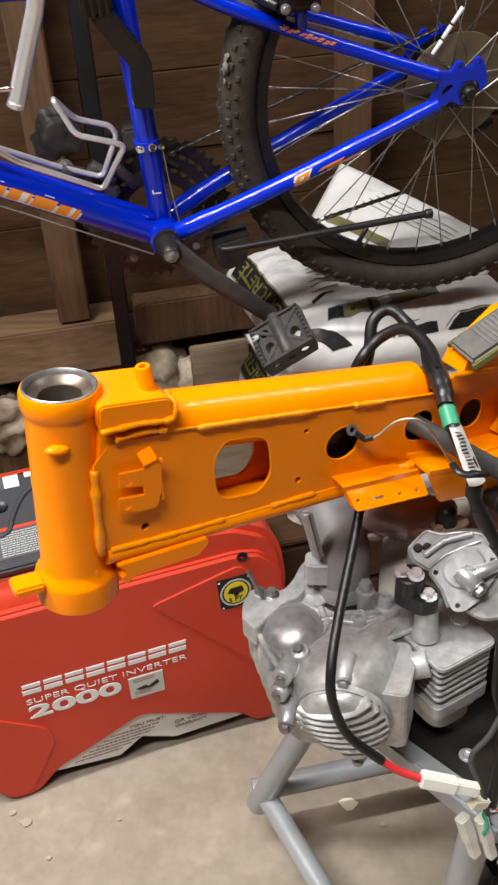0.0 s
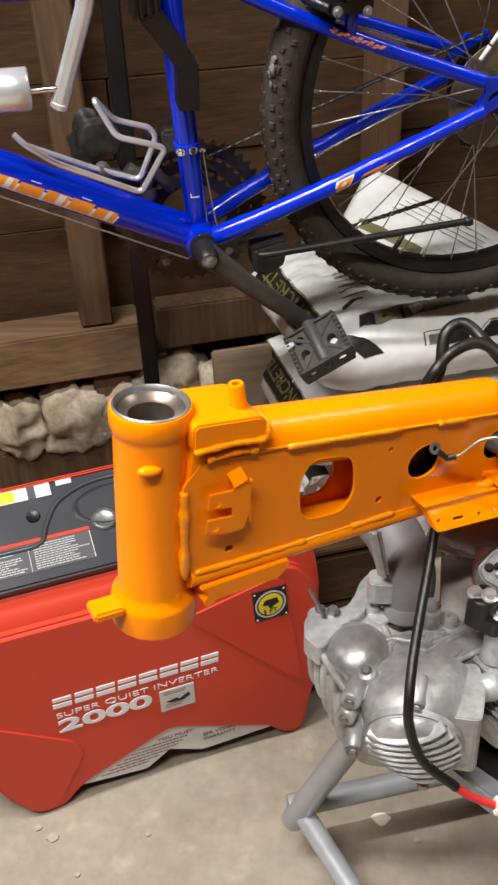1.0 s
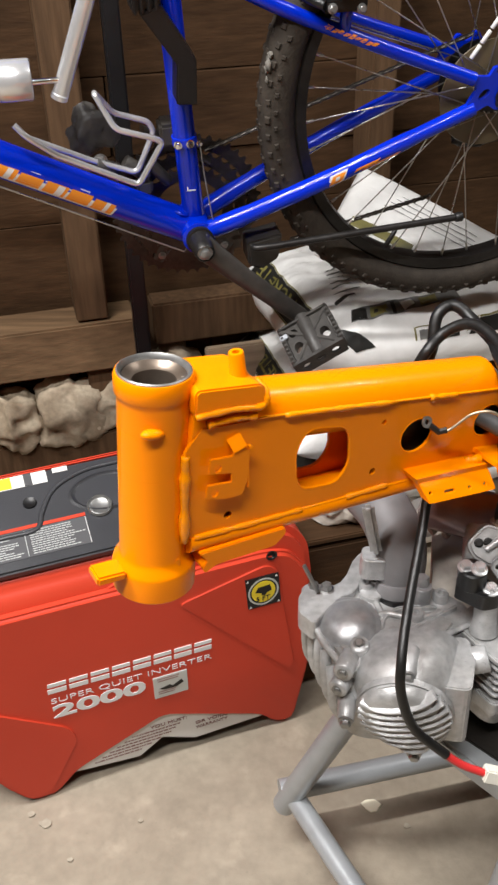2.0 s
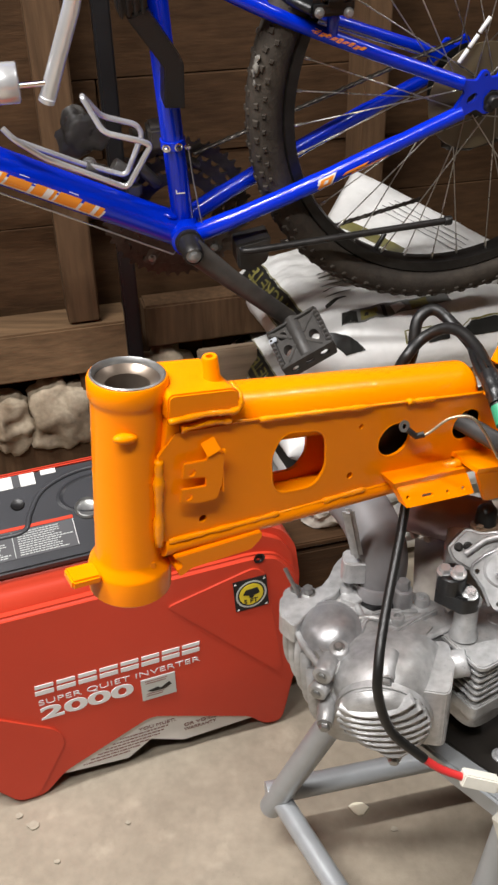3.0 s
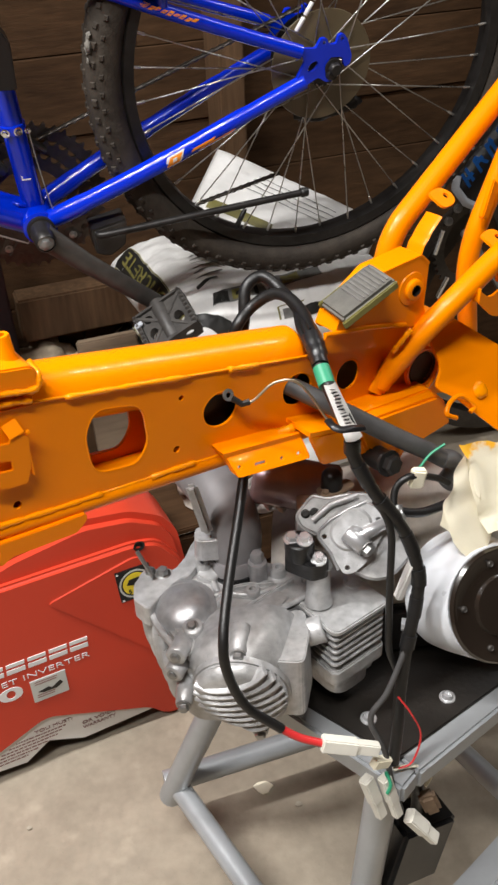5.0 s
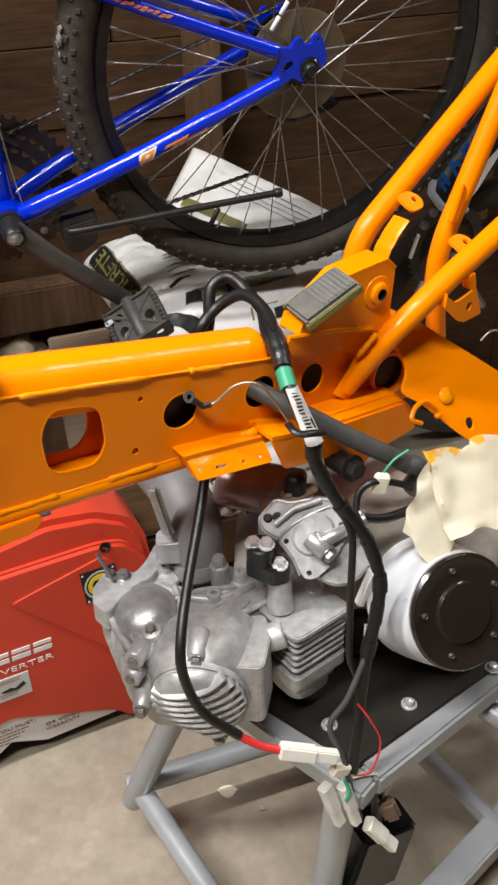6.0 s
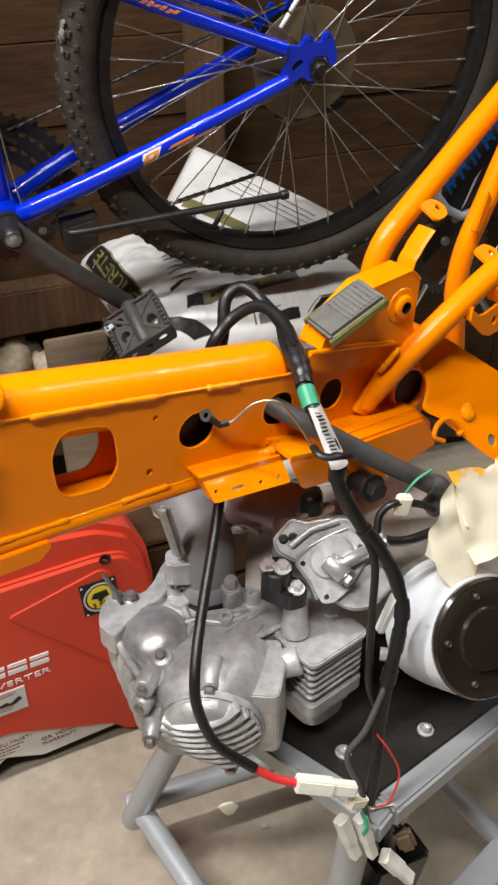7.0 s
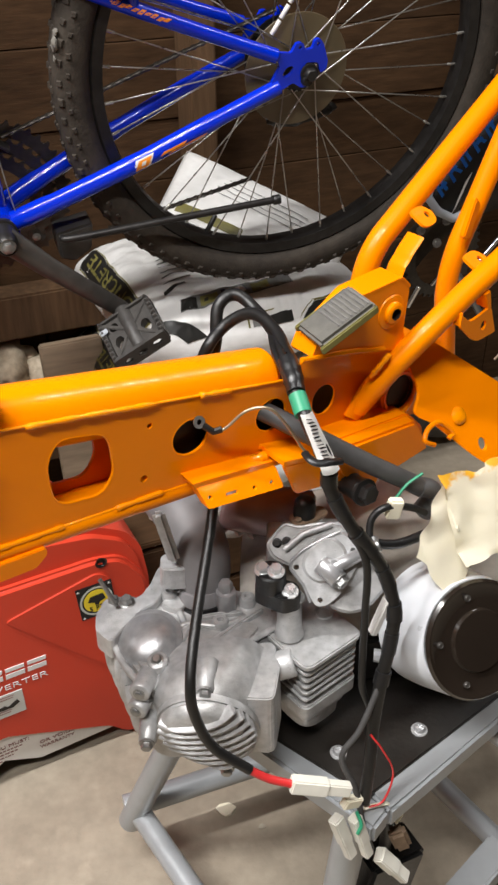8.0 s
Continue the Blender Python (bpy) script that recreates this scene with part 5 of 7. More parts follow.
# black clamp-on arm at the seat tube
arm_ = bpart("clamp_arm", slab(rounded([(-0.4375, 0.0500), (-0.4120, 0.0470), (-0.4095, 0.1020), (-0.4470, 0.1660), (-0.4730, 0.1580), (-0.4340, 0.0985)], 0.003), -0.046, -0.010, bevel=0.0025), BLACK, "black plastic clamp-on arm", smooth=30)
for k in range(4):
    bpart("arm_rib", box(-0.4800 + k * 0.0085, -0.4755 + k * 0.0085, -0.048, -0.012, 0.158 + k * 0.001, 0.196, 0.0015), BLACK, parent=arm_)
bpart("arm_block", box(-0.482, -0.446, -0.040, -0.008, 0.160, 0.198, 0.003), BLACK, parent=arm_)


# ---- grey tubular work stand ----
stand = thing("work_stand", pose(0.16, 0.60, 0.0), "grey steel tube work stand with a black bolted top", "stand")
WS = Matrix.Translation((-0.16, -0.60, 0.0))


def spart(name, bm, mat=GREY_PAINT, label="", parent=stand, smooth=40.0):
    return part(name, moved(bm, WS), mat, parent, label, smooth)


def square_tube(a, b, w, bevel=0.003):
    a, b = Vector(a), Vector(b)
    d = b - a
    m = Matrix.Translation(a) @ d.to_track_quat("X", "Z").to_matrix().to_4x4()
    return moved(box(0, d.length, -w / 2, w / 2, -w / 2, w / 2, bevel, 2), m)


ZT = 0.430
near, lft, rgt = Vector((0.178, 0.440, 0)), Vector((0.045, 0.590, 0)), Vector((0.420, 0.585, 0))
far = lft + rgt - near
top_line = [(p.x, p.y) for p in (near + Vector((0.002, 0.012, 0)), rgt, far, lft)]
flat = slab([(x, -y) for x, y in rounded(top_line, 0.006)], ZT - 0.010, ZT, bevel=0.0015)
spart("top_mat", moved(flat, Matrix(((1, 0, 0, 0), (0, 0, -1, 0), (0, 1, 0, 0), (0, 0, 0, 1)))), PLATE_BLACK, "black rubber-faced top plate")
for a, b in ((near, rgt), (near, lft), (lft, far), (rgt, far)):
    d = (b - a).normalized() * 0.008
    spart("edge_tube", square_tube(a - d * (1.5 if b == lft else -1.55) + Vector((0, 0, ZT - 0.014)), b + Vector((0, 0, ZT - 0.014)), 0.024))
for x, y in ((0.165, 0.498), (0.243, 0.510), (0.335, 0.540), (0.30, 0.66)):
    spart("top_bolt", lathe([(0, 0.0035), (0.0028, 0.0035), (0.0034, 0.0060), (0.0062, 0.0056), (0.0076, 0.0030), (0.0080, 0.0012), (0.0110, 0.0010), (0.0112, 0.0)], 24, pose(x, y, ZT) @ Matrix.Diagonal((0.68, 0.68, 0.9, 1))), ALU_BRIGHT)
ZB = 0.105
J = Vector((-0.034, 0.692, ZB))
F1 = Vector((0.148, 0.340, ZB))
K1 = Vector((0.300, 0.760, ZB))
F2 = K1 + (F1 - J)
spart("base_tube", sweep([J, F1], 0.0135, 20))
spart("base_tube", sweep([J - (K1 - J).normalized() * 0.012, K1], 0.0150, 20))
spart("base_tube", sweep([F2, K1], 0.0135, 20))
spart("leg", sweep([J + Vector((-0.006, -0.004, -0.026)), Vector((0.060, 0.625, 0.400))], 0.0155, 20))
spart("leg", sweep([Vector((0.170, 0.452, 0.410)), Vector((0.150, 0.47, 0.02))], 0.0150, 20))
spart("leg", sweep([K1, Vector((0.32, 0.70, 0.41))], 0.0150, 20))
spart("brace", sweep([Vector((0.255, 0.600, 0.405)), Vector((0.40, 0.47, 0.36))], 0.0110, 16))
spart("base_tube", square_tube((0.270, 0.478, 0.10), (0.62, 0.72, 0.10), 0.034))
spart("foot", rod(K1 - Vector((0, 0, ZB)), K1 - Vector((0, 0, 0.012)), 0.0135))
spart("foot", rod((0.150, 0.47, 0.0), (0.150, 0.47, 0.04), 0.018), RUBBER)

# ---- small horizontal engine ----
EO = Vector((0.10, 0.54, 0.44))
engine = thing("engine", Matrix.Translation(EO), "small dirty cast-aluminium single-cylinder motorcycle engine on the stand", "engine")
WE = Matrix.Translation(-EO)


def epart(name, bm, mat=ALLOY, label="", parent=engine, smooth=40.0):
    return part(name, moved(bm, WE), mat, parent, label, smooth)


def loft(sections, segments=28, power=3.0):
    """A cast body through super-ellipse sections: (centre, right, up, half width, half height)."""
    bm = bmesh.new()
    rings = []
    for c, r, u, w, h in sections:
        c, r, u = Vector(c), Vector(r).normalized(), Vector(u).normalized()
        ring = []
        for k in range(segments):
            a = 2 * math.pi * k / segments
            ca, sa = math.cos(a), math.sin(a)
            x = math.copysign(abs(ca) ** (2 / power), ca) * w
            y = math.copysign(abs(sa) ** (2 / power), sa) * h
            ring.append(bm.verts.new(c + r * x + u * y))
        rings.append(ring)
    for p, q in zip(rings, rings[1:]):
        for k in range(segments):
            j = (k + 1) % segments
            bm.faces.new((p[k], p[j], q[j], q[k]))
    bm.faces.new(rings[0])
    bm.faces.new(rings[-1])
    return bm


CR, CD, CU = Vector((0.928, -0.235, 0.288)).normalized(), Vector((0.190, 0.966, 0.176)).normalized(), Vector((-0.319, -0.109, 0.941)).normalized()
CC = Vector((0.0500, 0.478, 0.5150))
HEADM = axes(CC, CR, CD, CU)
# head casting: a cast block with a sloped front and a deck
def prism(points, z0, z1, bevel=0.003, segments=3, taper=1.0):
    """An upright block over a footprint, its top drawn in by taper."""
    bm = slab([(x, -y) for x, y in points], z0, z1)
    bm.transform(Matrix(((1, 0, 0, 0), (0, 0, -1, 0), (0, 1, 0, 0), (0, 0, 0, 1))))
    cx, cy = sum(p_[0] for p_ in points) / len(points), sum(p_[1] for p_ in points) / len(points)
    for v in bm.verts:
        if v.co.z > (z0 + z1) / 2:
            v.co.x, v.co.y = cx + (v.co.x - cx) * taper, cy + (v.co.y - cy) * taper
    bmesh.ops.recalc_face_normals(bm, faces=bm.faces)
    return bevelled(bm, bevel, segments, 20)


epart("head_casting", prism(rounded([(-0.006, 0.515), (0.010, 0.490), (0.078, 0.480), (0.096, 0.500), (0.118, 0.545), (0.115, 0.600), (0.040, 0.628), (0.004, 0.612), (-0.019, 0.580)], 0.012), 0.462, 0.536, 0.006, 3, 0.97), smooth=50)
epart("head_deck", prism(rounded([(0.004, 0.503), (0.040, 0.507), (0.078, 0.520), (0.119, 0.541), (0.120, 0.570), (0.098, 0.590), (0.050, 0.618), (0.020, 0.612), (-0.004, 0.598), (-0.018, 0.574), (-0.020, 0.550)], 0.006), 0.528, 0.550, 0.0035, 3, 0.985), smooth=50)
epart("front_hood", loft([(CC + CD * 0.004, CR, CU, 0.036, 0.044), (CC + CD * 0.012, CR, CU, 0.041, 0.048), (CC + CD * 0.030 - CU * 0.002, CR, CU, 0.044, 0.047), (CC + CD * 0.060 - CU * 0.006, CR, CU, 0.048, 0.040)], 40, 2.8), smooth=50)
epart("bolt_ridge", sweep([(0.048, 0.474, 0.5605), (0.048, 0.486, 0.5600), (0.048, 0.502, 0.552)], 0.0068, 14, radii=[0.0066, 0.0072, 0.005]), smooth=60)
for line_, r_ in (([(0.026, 0.511, 0.5495), (0.060, 0.517, 0.5510), (0.095, 0.531, 0.5515), (0.120, 0.544, 0.5505)], 0.0028), ([(0.030, 0.552, 0.5500), (0.044, 0.556, 0.5520), (0.070, 0.549, 0.5520), (0.092, 0.556, 0.5525)], 0.0030), ([(0.034, 0.535, 0.549), (0.040, 0.552, 0.5500), (0.036, 0.575, 0.5510)], 0.0030), ([(0.000, 0.505, 0.542), (-0.012, 0.525, 0.545), (-0.020, 0.548, 0.546)], 0.0030)):
    epart("cast_rib", sweep(bezier_points(line_, 5), r_, 10), smooth=60)
epart("cover_flange", moved(slab(ellipse(0, 0, 0.0405, 0.0470, n=40), -0.004, 0.006, bevel=0.002), HEADM), smooth=50)
cover = epart("finned_cover", loft([(CC - CD * 0.003, CR, CU, 0.0375, 0.0440), (CC - CD * 0.009, CR, CU, 0.0360, 0.0425), (CC - CD * 0.013, CR, CU, 0.0310, 0.0380)], 40, 2.3), smooth=60)
for k in range(8):
    z0 = 0.0330 - k * 0.0092
    half = 0.0375 * math.sqrt(max(0.10, 1 - ((z0 - 0.008) / 0.043) ** 2))
    fin = [Vector((x * half + 0.002, -0.0118 + 0.0050 * abs(x) ** 3, z0 - 0.0080 * (1 - x * x) + 0.0025 * x)) for x in (-1, -0.8, -0.6, -0.4, -0.2, 0, 0.2, 0.4, 0.6, 0.8, 1)]
    epart("fin", moved(sweep(fin, 0.0056, 10, flat=0.42, up=(0, 0, 1)), HEADM), parent=cover, smooth=60)
for at in ((-0.0003, 0.474, 0.505), (0.048, 0.472, 0.5600), (0.0880, 0.474, 0.503), (0.063, 0.478, 0.452)):
    p = Vector(at)
    epart("bolt_boss", rod(p + CD * 0.030, p + CD * 0.004, 0.0090, 0.0072), smooth=50)
    epart("cover_bolt", bolt(p + CD * 0.004, -CD, 0.0048, 0.006), STEEL)
# round tappet cover
DA = Vector((-0.16, -0.30, 0.94)).normalized()
dome = epart("tappet_cover", lathe([(0.0, 0.0150), (0.008, 0.0144), (0.0150, 0.0124), (0.0205, 0.0092), (0.0240, 0.0056), (0.0252, 0.0026), (0.0282, 0.0020), (0.0290, 0.0008), (0.0290, -0.003), (0.0270, -0.004), (0.0270, -0.016)], 40, Matrix.Translation((0.0085, 0.5440, 0.5490)) @ basis(DA)), POLISHED, smooth=60)
epart("tappet_lug", rod((0.0155, 0.5180, 0.545), (0.0145, 0.5160, 0.5570), 0.0085), parent=dome, smooth=50)
epart("tappet_bolt", bolt(Vector((0.0145, 0.5160, 0.5565)), DA, 0.0040, 0.005), STEEL, parent=dome)
# cooling ribs on the left flank and two lugs
for k in range(5):
    t_ = k / 4
    epart("side_rib", sweep(bezier_points([(-0.022 + 0.013 * t_, 0.577 - 0.062 * t_, 0.545 - 0.012 * t_), (-0.026 + 0.018 * t_, 0.570 - 0.062 * t_, 0.520), (-0.023 + 0.018 * t_, 0.568 - 0.062 * t_, 0.490), (-0.010 + 0.016 * t_, 0.570 - 0.060 * t_, 0.468)], 5), 0.0050, 8, flat=0.55), smooth=60)
for p_, q_ in (((-0.002, 0.492, 0.5480), (0.008, 0.515, 0.545)), ((-0.006, 0.491, 0.5290), (0.006, 0.51, 0.530))):
    epart("side_lug", rod(p_, q_, 0.0085), smooth=50)
    epart("lug_bolt", bolt(Vector(p_), (-0.4, -0.9, 0.1), 0.0036, 0.003), STEEL)
# studs at the back corner
for x, y, z in ((-0.0185, 0.5880, 0.5510), (-0.0070, 0.5835, 0.5540)):
    epart("stud_lug", lathe([(0.0125, -0.04), (0.0115, 0.0), (0.0095, 0.002), (0, 0.002)], 20, pose(x, y, z)), smooth=50)
    epart("stud", bolt(Vector((x, y, z + 0.002)), (-0.05, -0.1, 0.98), 0.0050, 0.009), STEEL)
epart("breather_wire", sweep(bezier_points([(-0.0160, 0.578, 0.560), (-0.022, 0.584, 0.571), (-0.028, 0.590, 0.582)], 5), 0.0020, 8), STEEL)
def rim_wall(points, half, height, bevel=0.0012):
    """An upright cast wall along a line of points."""
    bm = bmesh.new()
    pts = [Vector(p_) for p_ in points]
    rings = []
    for k, p_ in enumerate(pts):
        d = (pts[min(k + 1, len(pts) - 1)] - pts[max(k - 1, 0)])
        n_ = Vector((-d.y, d.x, 0)).normalized() * half
        rings.append([bm.verts.new(p_ + n_ * s_ + Vector((0, 0, h_))) for s_, h_ in ((-1.25, -height), (1.25, -height), (0.8, 0), (-0.8, 0))])
    for p_, q_ in zip(rings, rings[1:]):
        for k in range(4):
            bm.faces.new((p_[k], p_[(k + 1) % 4], q_[(k + 1) % 4], q_[k]))
    bm.faces.new(rings[0])
    bm.faces.new(rings[-1])
    bmesh.ops.recalc_face_normals(bm, faces=bm.faces)
    return bevelled(bm, bevel, 2, 30)


epart("joint_flange", prism(rounded([(-0.035, 0.556), (-0.034, 0.576), (-0.023, 0.592), (-0.007, 0.589), (0.003, 0.588), (0.014, 0.604), (0.021, 0.622), (0.030, 0.634), (0.044, 0.641), (0.054, 0.634), (0.049, 0.620), (0.037, 0.609), (0.027, 0.596), (0.018, 0.580), (0.004, 0.572), (-0.010, 0.556), (-0.022, 0.540)], 0.005), 0.536, 0.5575, 0.0020, 2, 0.99), smooth=50)
epart("flange_step", prism(rounded([(0.020, 0.578), (0.030, 0.594), (0.042, 0.606), (0.058, 0.612), (0.066, 0.598), (0.050, 0.582), (0.036, 0.568)], 0.005), 0.540, 0.5555, 0.0022, 2, 0.95), smooth=50)
epart("rim_wall", rim_wall(bezier_points([(0.024, 0.510, 0.5515), (0.050, 0.524, 0.5535), (0.080, 0.546, 0.5545), (0.107, 0.562, 0.5560)], 5), 0.0026, 0.010), smooth=50)
epart("rim_wall", rim_wall(bezier_points([(0.036, 0.545, 0.5530), (0.046, 0.556, 0.5545), (0.060, 0.562, 0.5545), (0.090, 0.562, 0.5545)], 5), 0.0022, 0.008), smooth=50)
epart("hood_step", prism(rounded([(0.030, 0.508), (0.062, 0.505), (0.083, 0.520), (0.104, 0.545), (0.090, 0.556), (0.050, 0.532)], 0.004), 0.54, 0.5525, 0.0025, 2, 0.92), smooth=50)
for k in range(3):
    epart("lug_rib", rim_wall([(-0.006 + k * 0.0145, 0.500 - k * 0.003, 0.5420 + k * 0.003), (0.004 + k * 0.0145, 0.517 - k * 0.002, 0.5505 + k * 0.001)], 0.0020, 0.010), smooth=50)
for x_, y_, z_ in ((0.070, 0.552, 0.5545), (0.096, 0.574, 0.5560), (0.030, 0.590, 0.5580)):
    epart("deck_boss", lathe([(0.0078, -0.010), (0.0070, 0.001), (0.0058, 0.0025), (0.0030, 0.0025), (0.0026, -0.002), (0, -0.002)], 18, pose(x_, y_, z_)), smooth=50)
# cam box block and neck towards the barrel
epart("cam_box", prism(rounded([(0.070, 0.474), (0.102, 0.467), (0.1150, 0.506), (0.1130, 0.534), (0.076, 0.532)], 0.007), 0.484, 0.5470, 0.0060, 4, 0.90), smooth=55)
epart("neck", rod((0.105, 0.5139, 0.533), (0.1261, 0.5116, 0.540), 0.0120), smooth=50)
# finned barrel
FB = Vector((0.1425, 0.5390, 0))
FX, FY = Vector((0.866, 0.508, 0)).normalized(), Vector((-0.508, 0.866, 0)).normalized()


def barrel_plate(hx, hy, z0, thick, corner, bevel):
    plate_ = slab(rounded([(-hx, -hy), (hx, -hy), (hx, hy), (-hx, hy)], corner), 0, thick, bevel=bevel)
    plate_.transform(Matrix(((FX.x, 0, FY.x, FB.x), (FX.y, 0, FY.y, FB.y), (0, 1, 0, z0), (0, 0, 0, 1))))
    return plate_


barrel = epart("barrel_core", loft([(FB + Vector((0, 0, 0.455)), FX, FY, 0.023, 0.026), (FB + Vector((0, 0, 0.546)), FX, FY, 0.023, 0.026)], 24, 3.5), smooth=50)
for k in range(5):
    epart("barrel_fin", barrel_plate(0.0300, 0.0315, 0.5030 + k * 0.0078, 0.0034, 0.0065, 0.0008), ALLOY, parent=barrel)
epart("top_plate", barrel_plate(0.0320, 0.0340, 0.5425, 0.0062, 0.0090, 0.0014), ALLOY, parent=barrel)
epart("plate_boss", lathe([(0.0085, 0), (0.0075, 0.0012), (0.0050, 0.0014), (0.0044, 0.0002), (0, 0.0002)], 20, Matrix.Translation(FB + FX * 0.022 + FY * 0.004 + Vector((0, 0, 0.5487)))), ALLOY, parent=barrel)
epart("base_plate", barrel_plate(0.0310, 0.0325, 0.4800, 0.0160, 0.0080, 0.0015), ALLOY, parent=barrel)
epart("barrel_foot", barrel_plate(0.0240, 0.0260, 0.4650, 0.0140, 0.0060, 0.002), ALLOY, parent=barrel)
# pillar with the black coil block and its two bolts
epart("pillar", lathe([(0.0125, 0), (0.0105, 0.012), (0.0100, 0.038), (0.012, 0.040), (0, 0.040)], 24, pose(0.1255, 0.534, 0.550, -4)), smooth=50)
coil = epart("coil_block", moved(slab(rounded([(-0.019, -0.010), (0.010, -0.012), (0.020, 0.0), (0.012, 0.011), (-0.012, 0.011)], 0.005), 0, 0.018, bevel=0.0015), Matrix(((0.80, 0, 0.6, 0.1170), (-0.6, 0, 0.8, 0.5380), (0, 1, 0, 0.583), (0, 0, 0, 1)))), BLACK)
epart("coil_top", rod((0.1105, 0.541, 0.598), (0.1105, 0.541, 0.617), 0.0125), BLACK)
for p in ((0.1040, 0.5420, 0.6160), (0.1140, 0.5370, 0.6180), (0.1245, 0.5310, 0.6000)):
    epart("coil_bolt", join(bolt(Vector(p), (0, -0.15, 1), 0.0052, 0.007), rod(Vector(p) - Vector((0, 0, 0.010)), p, 0.0062)), ALU_BRIGHT)
# intake elbow with insulator and clamp lugs
ELB = bezier_points([(0.0600, 0.592, 0.551), (0.0605, 0.596, 0.575), (0.0575, 0.606, 0.597), (0.0490, 0.628, 0.611), (0.0340, 0.664, 0.613)], 8)
elbow = epart("intake_elbow", sweep(ELB, 0.0205, 32, radii=[0.0195 + 0.0060 * math.sin(min(1.0, k / 14) * math.pi / 2) for k in range(33)]), INTAKE, smooth=60)
epart("elbow_flange", lathe([(0, -0.004), (0.0205, -0.004), (0.0212, 0.004), (0.0195, 0.009), (0, 0.009)], 30, Matrix.Translation((0.0585, 0.587, 0.556)) @ basis((-0.05, 0.18, 0.98))), INTAKE)
epart("insulator", lathe([(0, -0.007), (0.0216, -0.007), (0.0220, 0.0), (0, 0.0)], 30, Matrix.Translation((0.0585, 0.586, 0.552)) @ basis((-0.05, 0.18, 0.98))), BLACK)
epart("flange_bolt", join(bolt(Vector((0.0770, 0.5700, 0.5690)), (0, 0, 1), 0.0062, 0.013), rod((0.0770, 0.5700, 0.5480), (0.0770, 0.5700, 0.572), 0.0085)), POLISHED)
epart("flange_bolt", bolt(Vector((0.040, 0.592, 0.56)), (0, 0, 1), 0.0052, 0.010), STEEL)
epart("elbow_strap", moved(square_bar((0.0255, 0.586, 0.652), (0.0365, 0.584, 0.598), 0.0075, 0.0105, 0.0032), Matrix()), ALLOY)
epart("strap_lug", prism(rounded([(0.022, 0.580), (0.050, 0.578), (0.052, 0.600), (0.024, 0.604)], 0.008), 0.570, 0.5930, 0.003, 3, 0.9), ALLOY)
# carburettor
FR_, FU_ = Vector((0.965, -0.255, -0.060)).normalized(), Vector((0.120, 0.560, 0.820)).normalized()
FU_ = (FU_ - FR_ * FU_.dot(FR_)).normalized()
CX_, CZ_ = FR_ * 0.577 + FU_ * 0.816, FR_ * -0.816 + FU_ * 0.577
CF = axes((0.1454, 0.525, 0.5911), CX_, CX_.cross(CZ_) * -1, CZ_)
carb = epart("carburettor", moved(slab(rounded([(0.0063, 0.0611), (0.0178, 0.062), (0.0303, 0.0619), (0.0362, 0.0504), (0.0493, 0.0404), (0.0615, 0.0266), (0.0585, 0.0161), (0.0328, 0.029), (0.0225, 0.0323), (0.0062, 0.0333), (0.0019, 0.0499)], 0.004), 0.010, 0.052, bevel=0.003, segments=3), CF), ALLOY, smooth=50)
epart("float_bowl", moved(loft([((0.034, 0.040, -0.004), (1, 0, 0), (0, 0, 1), 0.031, 0.032), ((0.034, 0.010, -0.004), (1, 0, 0), (0, 0, 1), 0.031, 0.032), ((0.034, 0.005, -0.004), (1, 0, 0), (0, 0, 1), 0.028, 0.029)], 36, 2.4), CF), ALLOY, parent=carb, smooth=50)
epart("cover_plate", moved(slab(rounded([(-0.0030, -0.002), (0.004, -0.008), (0.020, -0.010), (0.048, -0.004), (0.0575, 0.006), (0.0550, 0.0240), (0.041, 0.0305), (0.024, 0.0365), (0.010, 0.0375), (0.0050, 0.033), (0.0035, 0.018)], 0.004), -0.001, 0.005, [ellipse(0.0034, -0.0007, 0.0022, n=12), ellipse(0.0105, 0.0309, 0.0022, n=12), ellipse(0.0510, 0.0060, 0.0022, n=12)], bevel=0.0010), CF), ALLOY, parent=carb)
epart("plate_edge", moved(sweep([(-0.003, -0.001, 0.004), (0.0035, -0.001, 0.018), (0.0065, -0.001, 0.034), (0.012, -0.001, 0.0375), (0.025, -0.001, 0.0360), (0.042, -0.001, 0.0300), (0.0555, -0.001, 0.0235)], 0.0014, 8), CF), POLISHED, parent=carb, smooth=60)
epart("cover_dish", moved(loft([((0.030, 0.000, 0.018), (1, 0, 0), (0, 0, 1), 0.020, 0.016), ((0.030, -0.004, 0.018), (1, 0, 0), (0, 0, 1), 0.017, 0.013)], 28, 2.4), CF), ALLOY, parent=carb, smooth=50)
epart("pump", moved(join(rod((0.0265, -0.008, 0.0200), (0.0265, -0.010, 0.0010), 0.0080), rod((0.0280, -0.002, 0.0120), (0.0285, -0.013, 0.0110), 0.0085), rod((0.0265, -0.009, 0.0110), (0.0540, -0.004, -0.0005), 0.0062, 0.0050)), CF), POLISHED, parent=carb, smooth=50)
epart("pump_screw", moved(bolt(Vector((0.0265, -0.010, 0.0005)), (0, -0.35, -1), 0.0058, 0.007), CF), STEEL, parent=carb)
epart("pump_ear", moved(lathe([(0.0060, 0), (0.0056, 0.003), (0.0030, 0.0034), (0.0026, 0.001), (0, 0.001)], 18, pose(0.054, -0.004, -0.0005, 90)), CF), POLISHED, parent=carb)
epart("body_rib", moved(sweep([(0.055, 0.008, 0.032), (0.034, 0.008, 0.044), (0.014, 0.008, 0.047)], 0.0030, 10), CF), ALLOY, parent=carb, smooth=60)
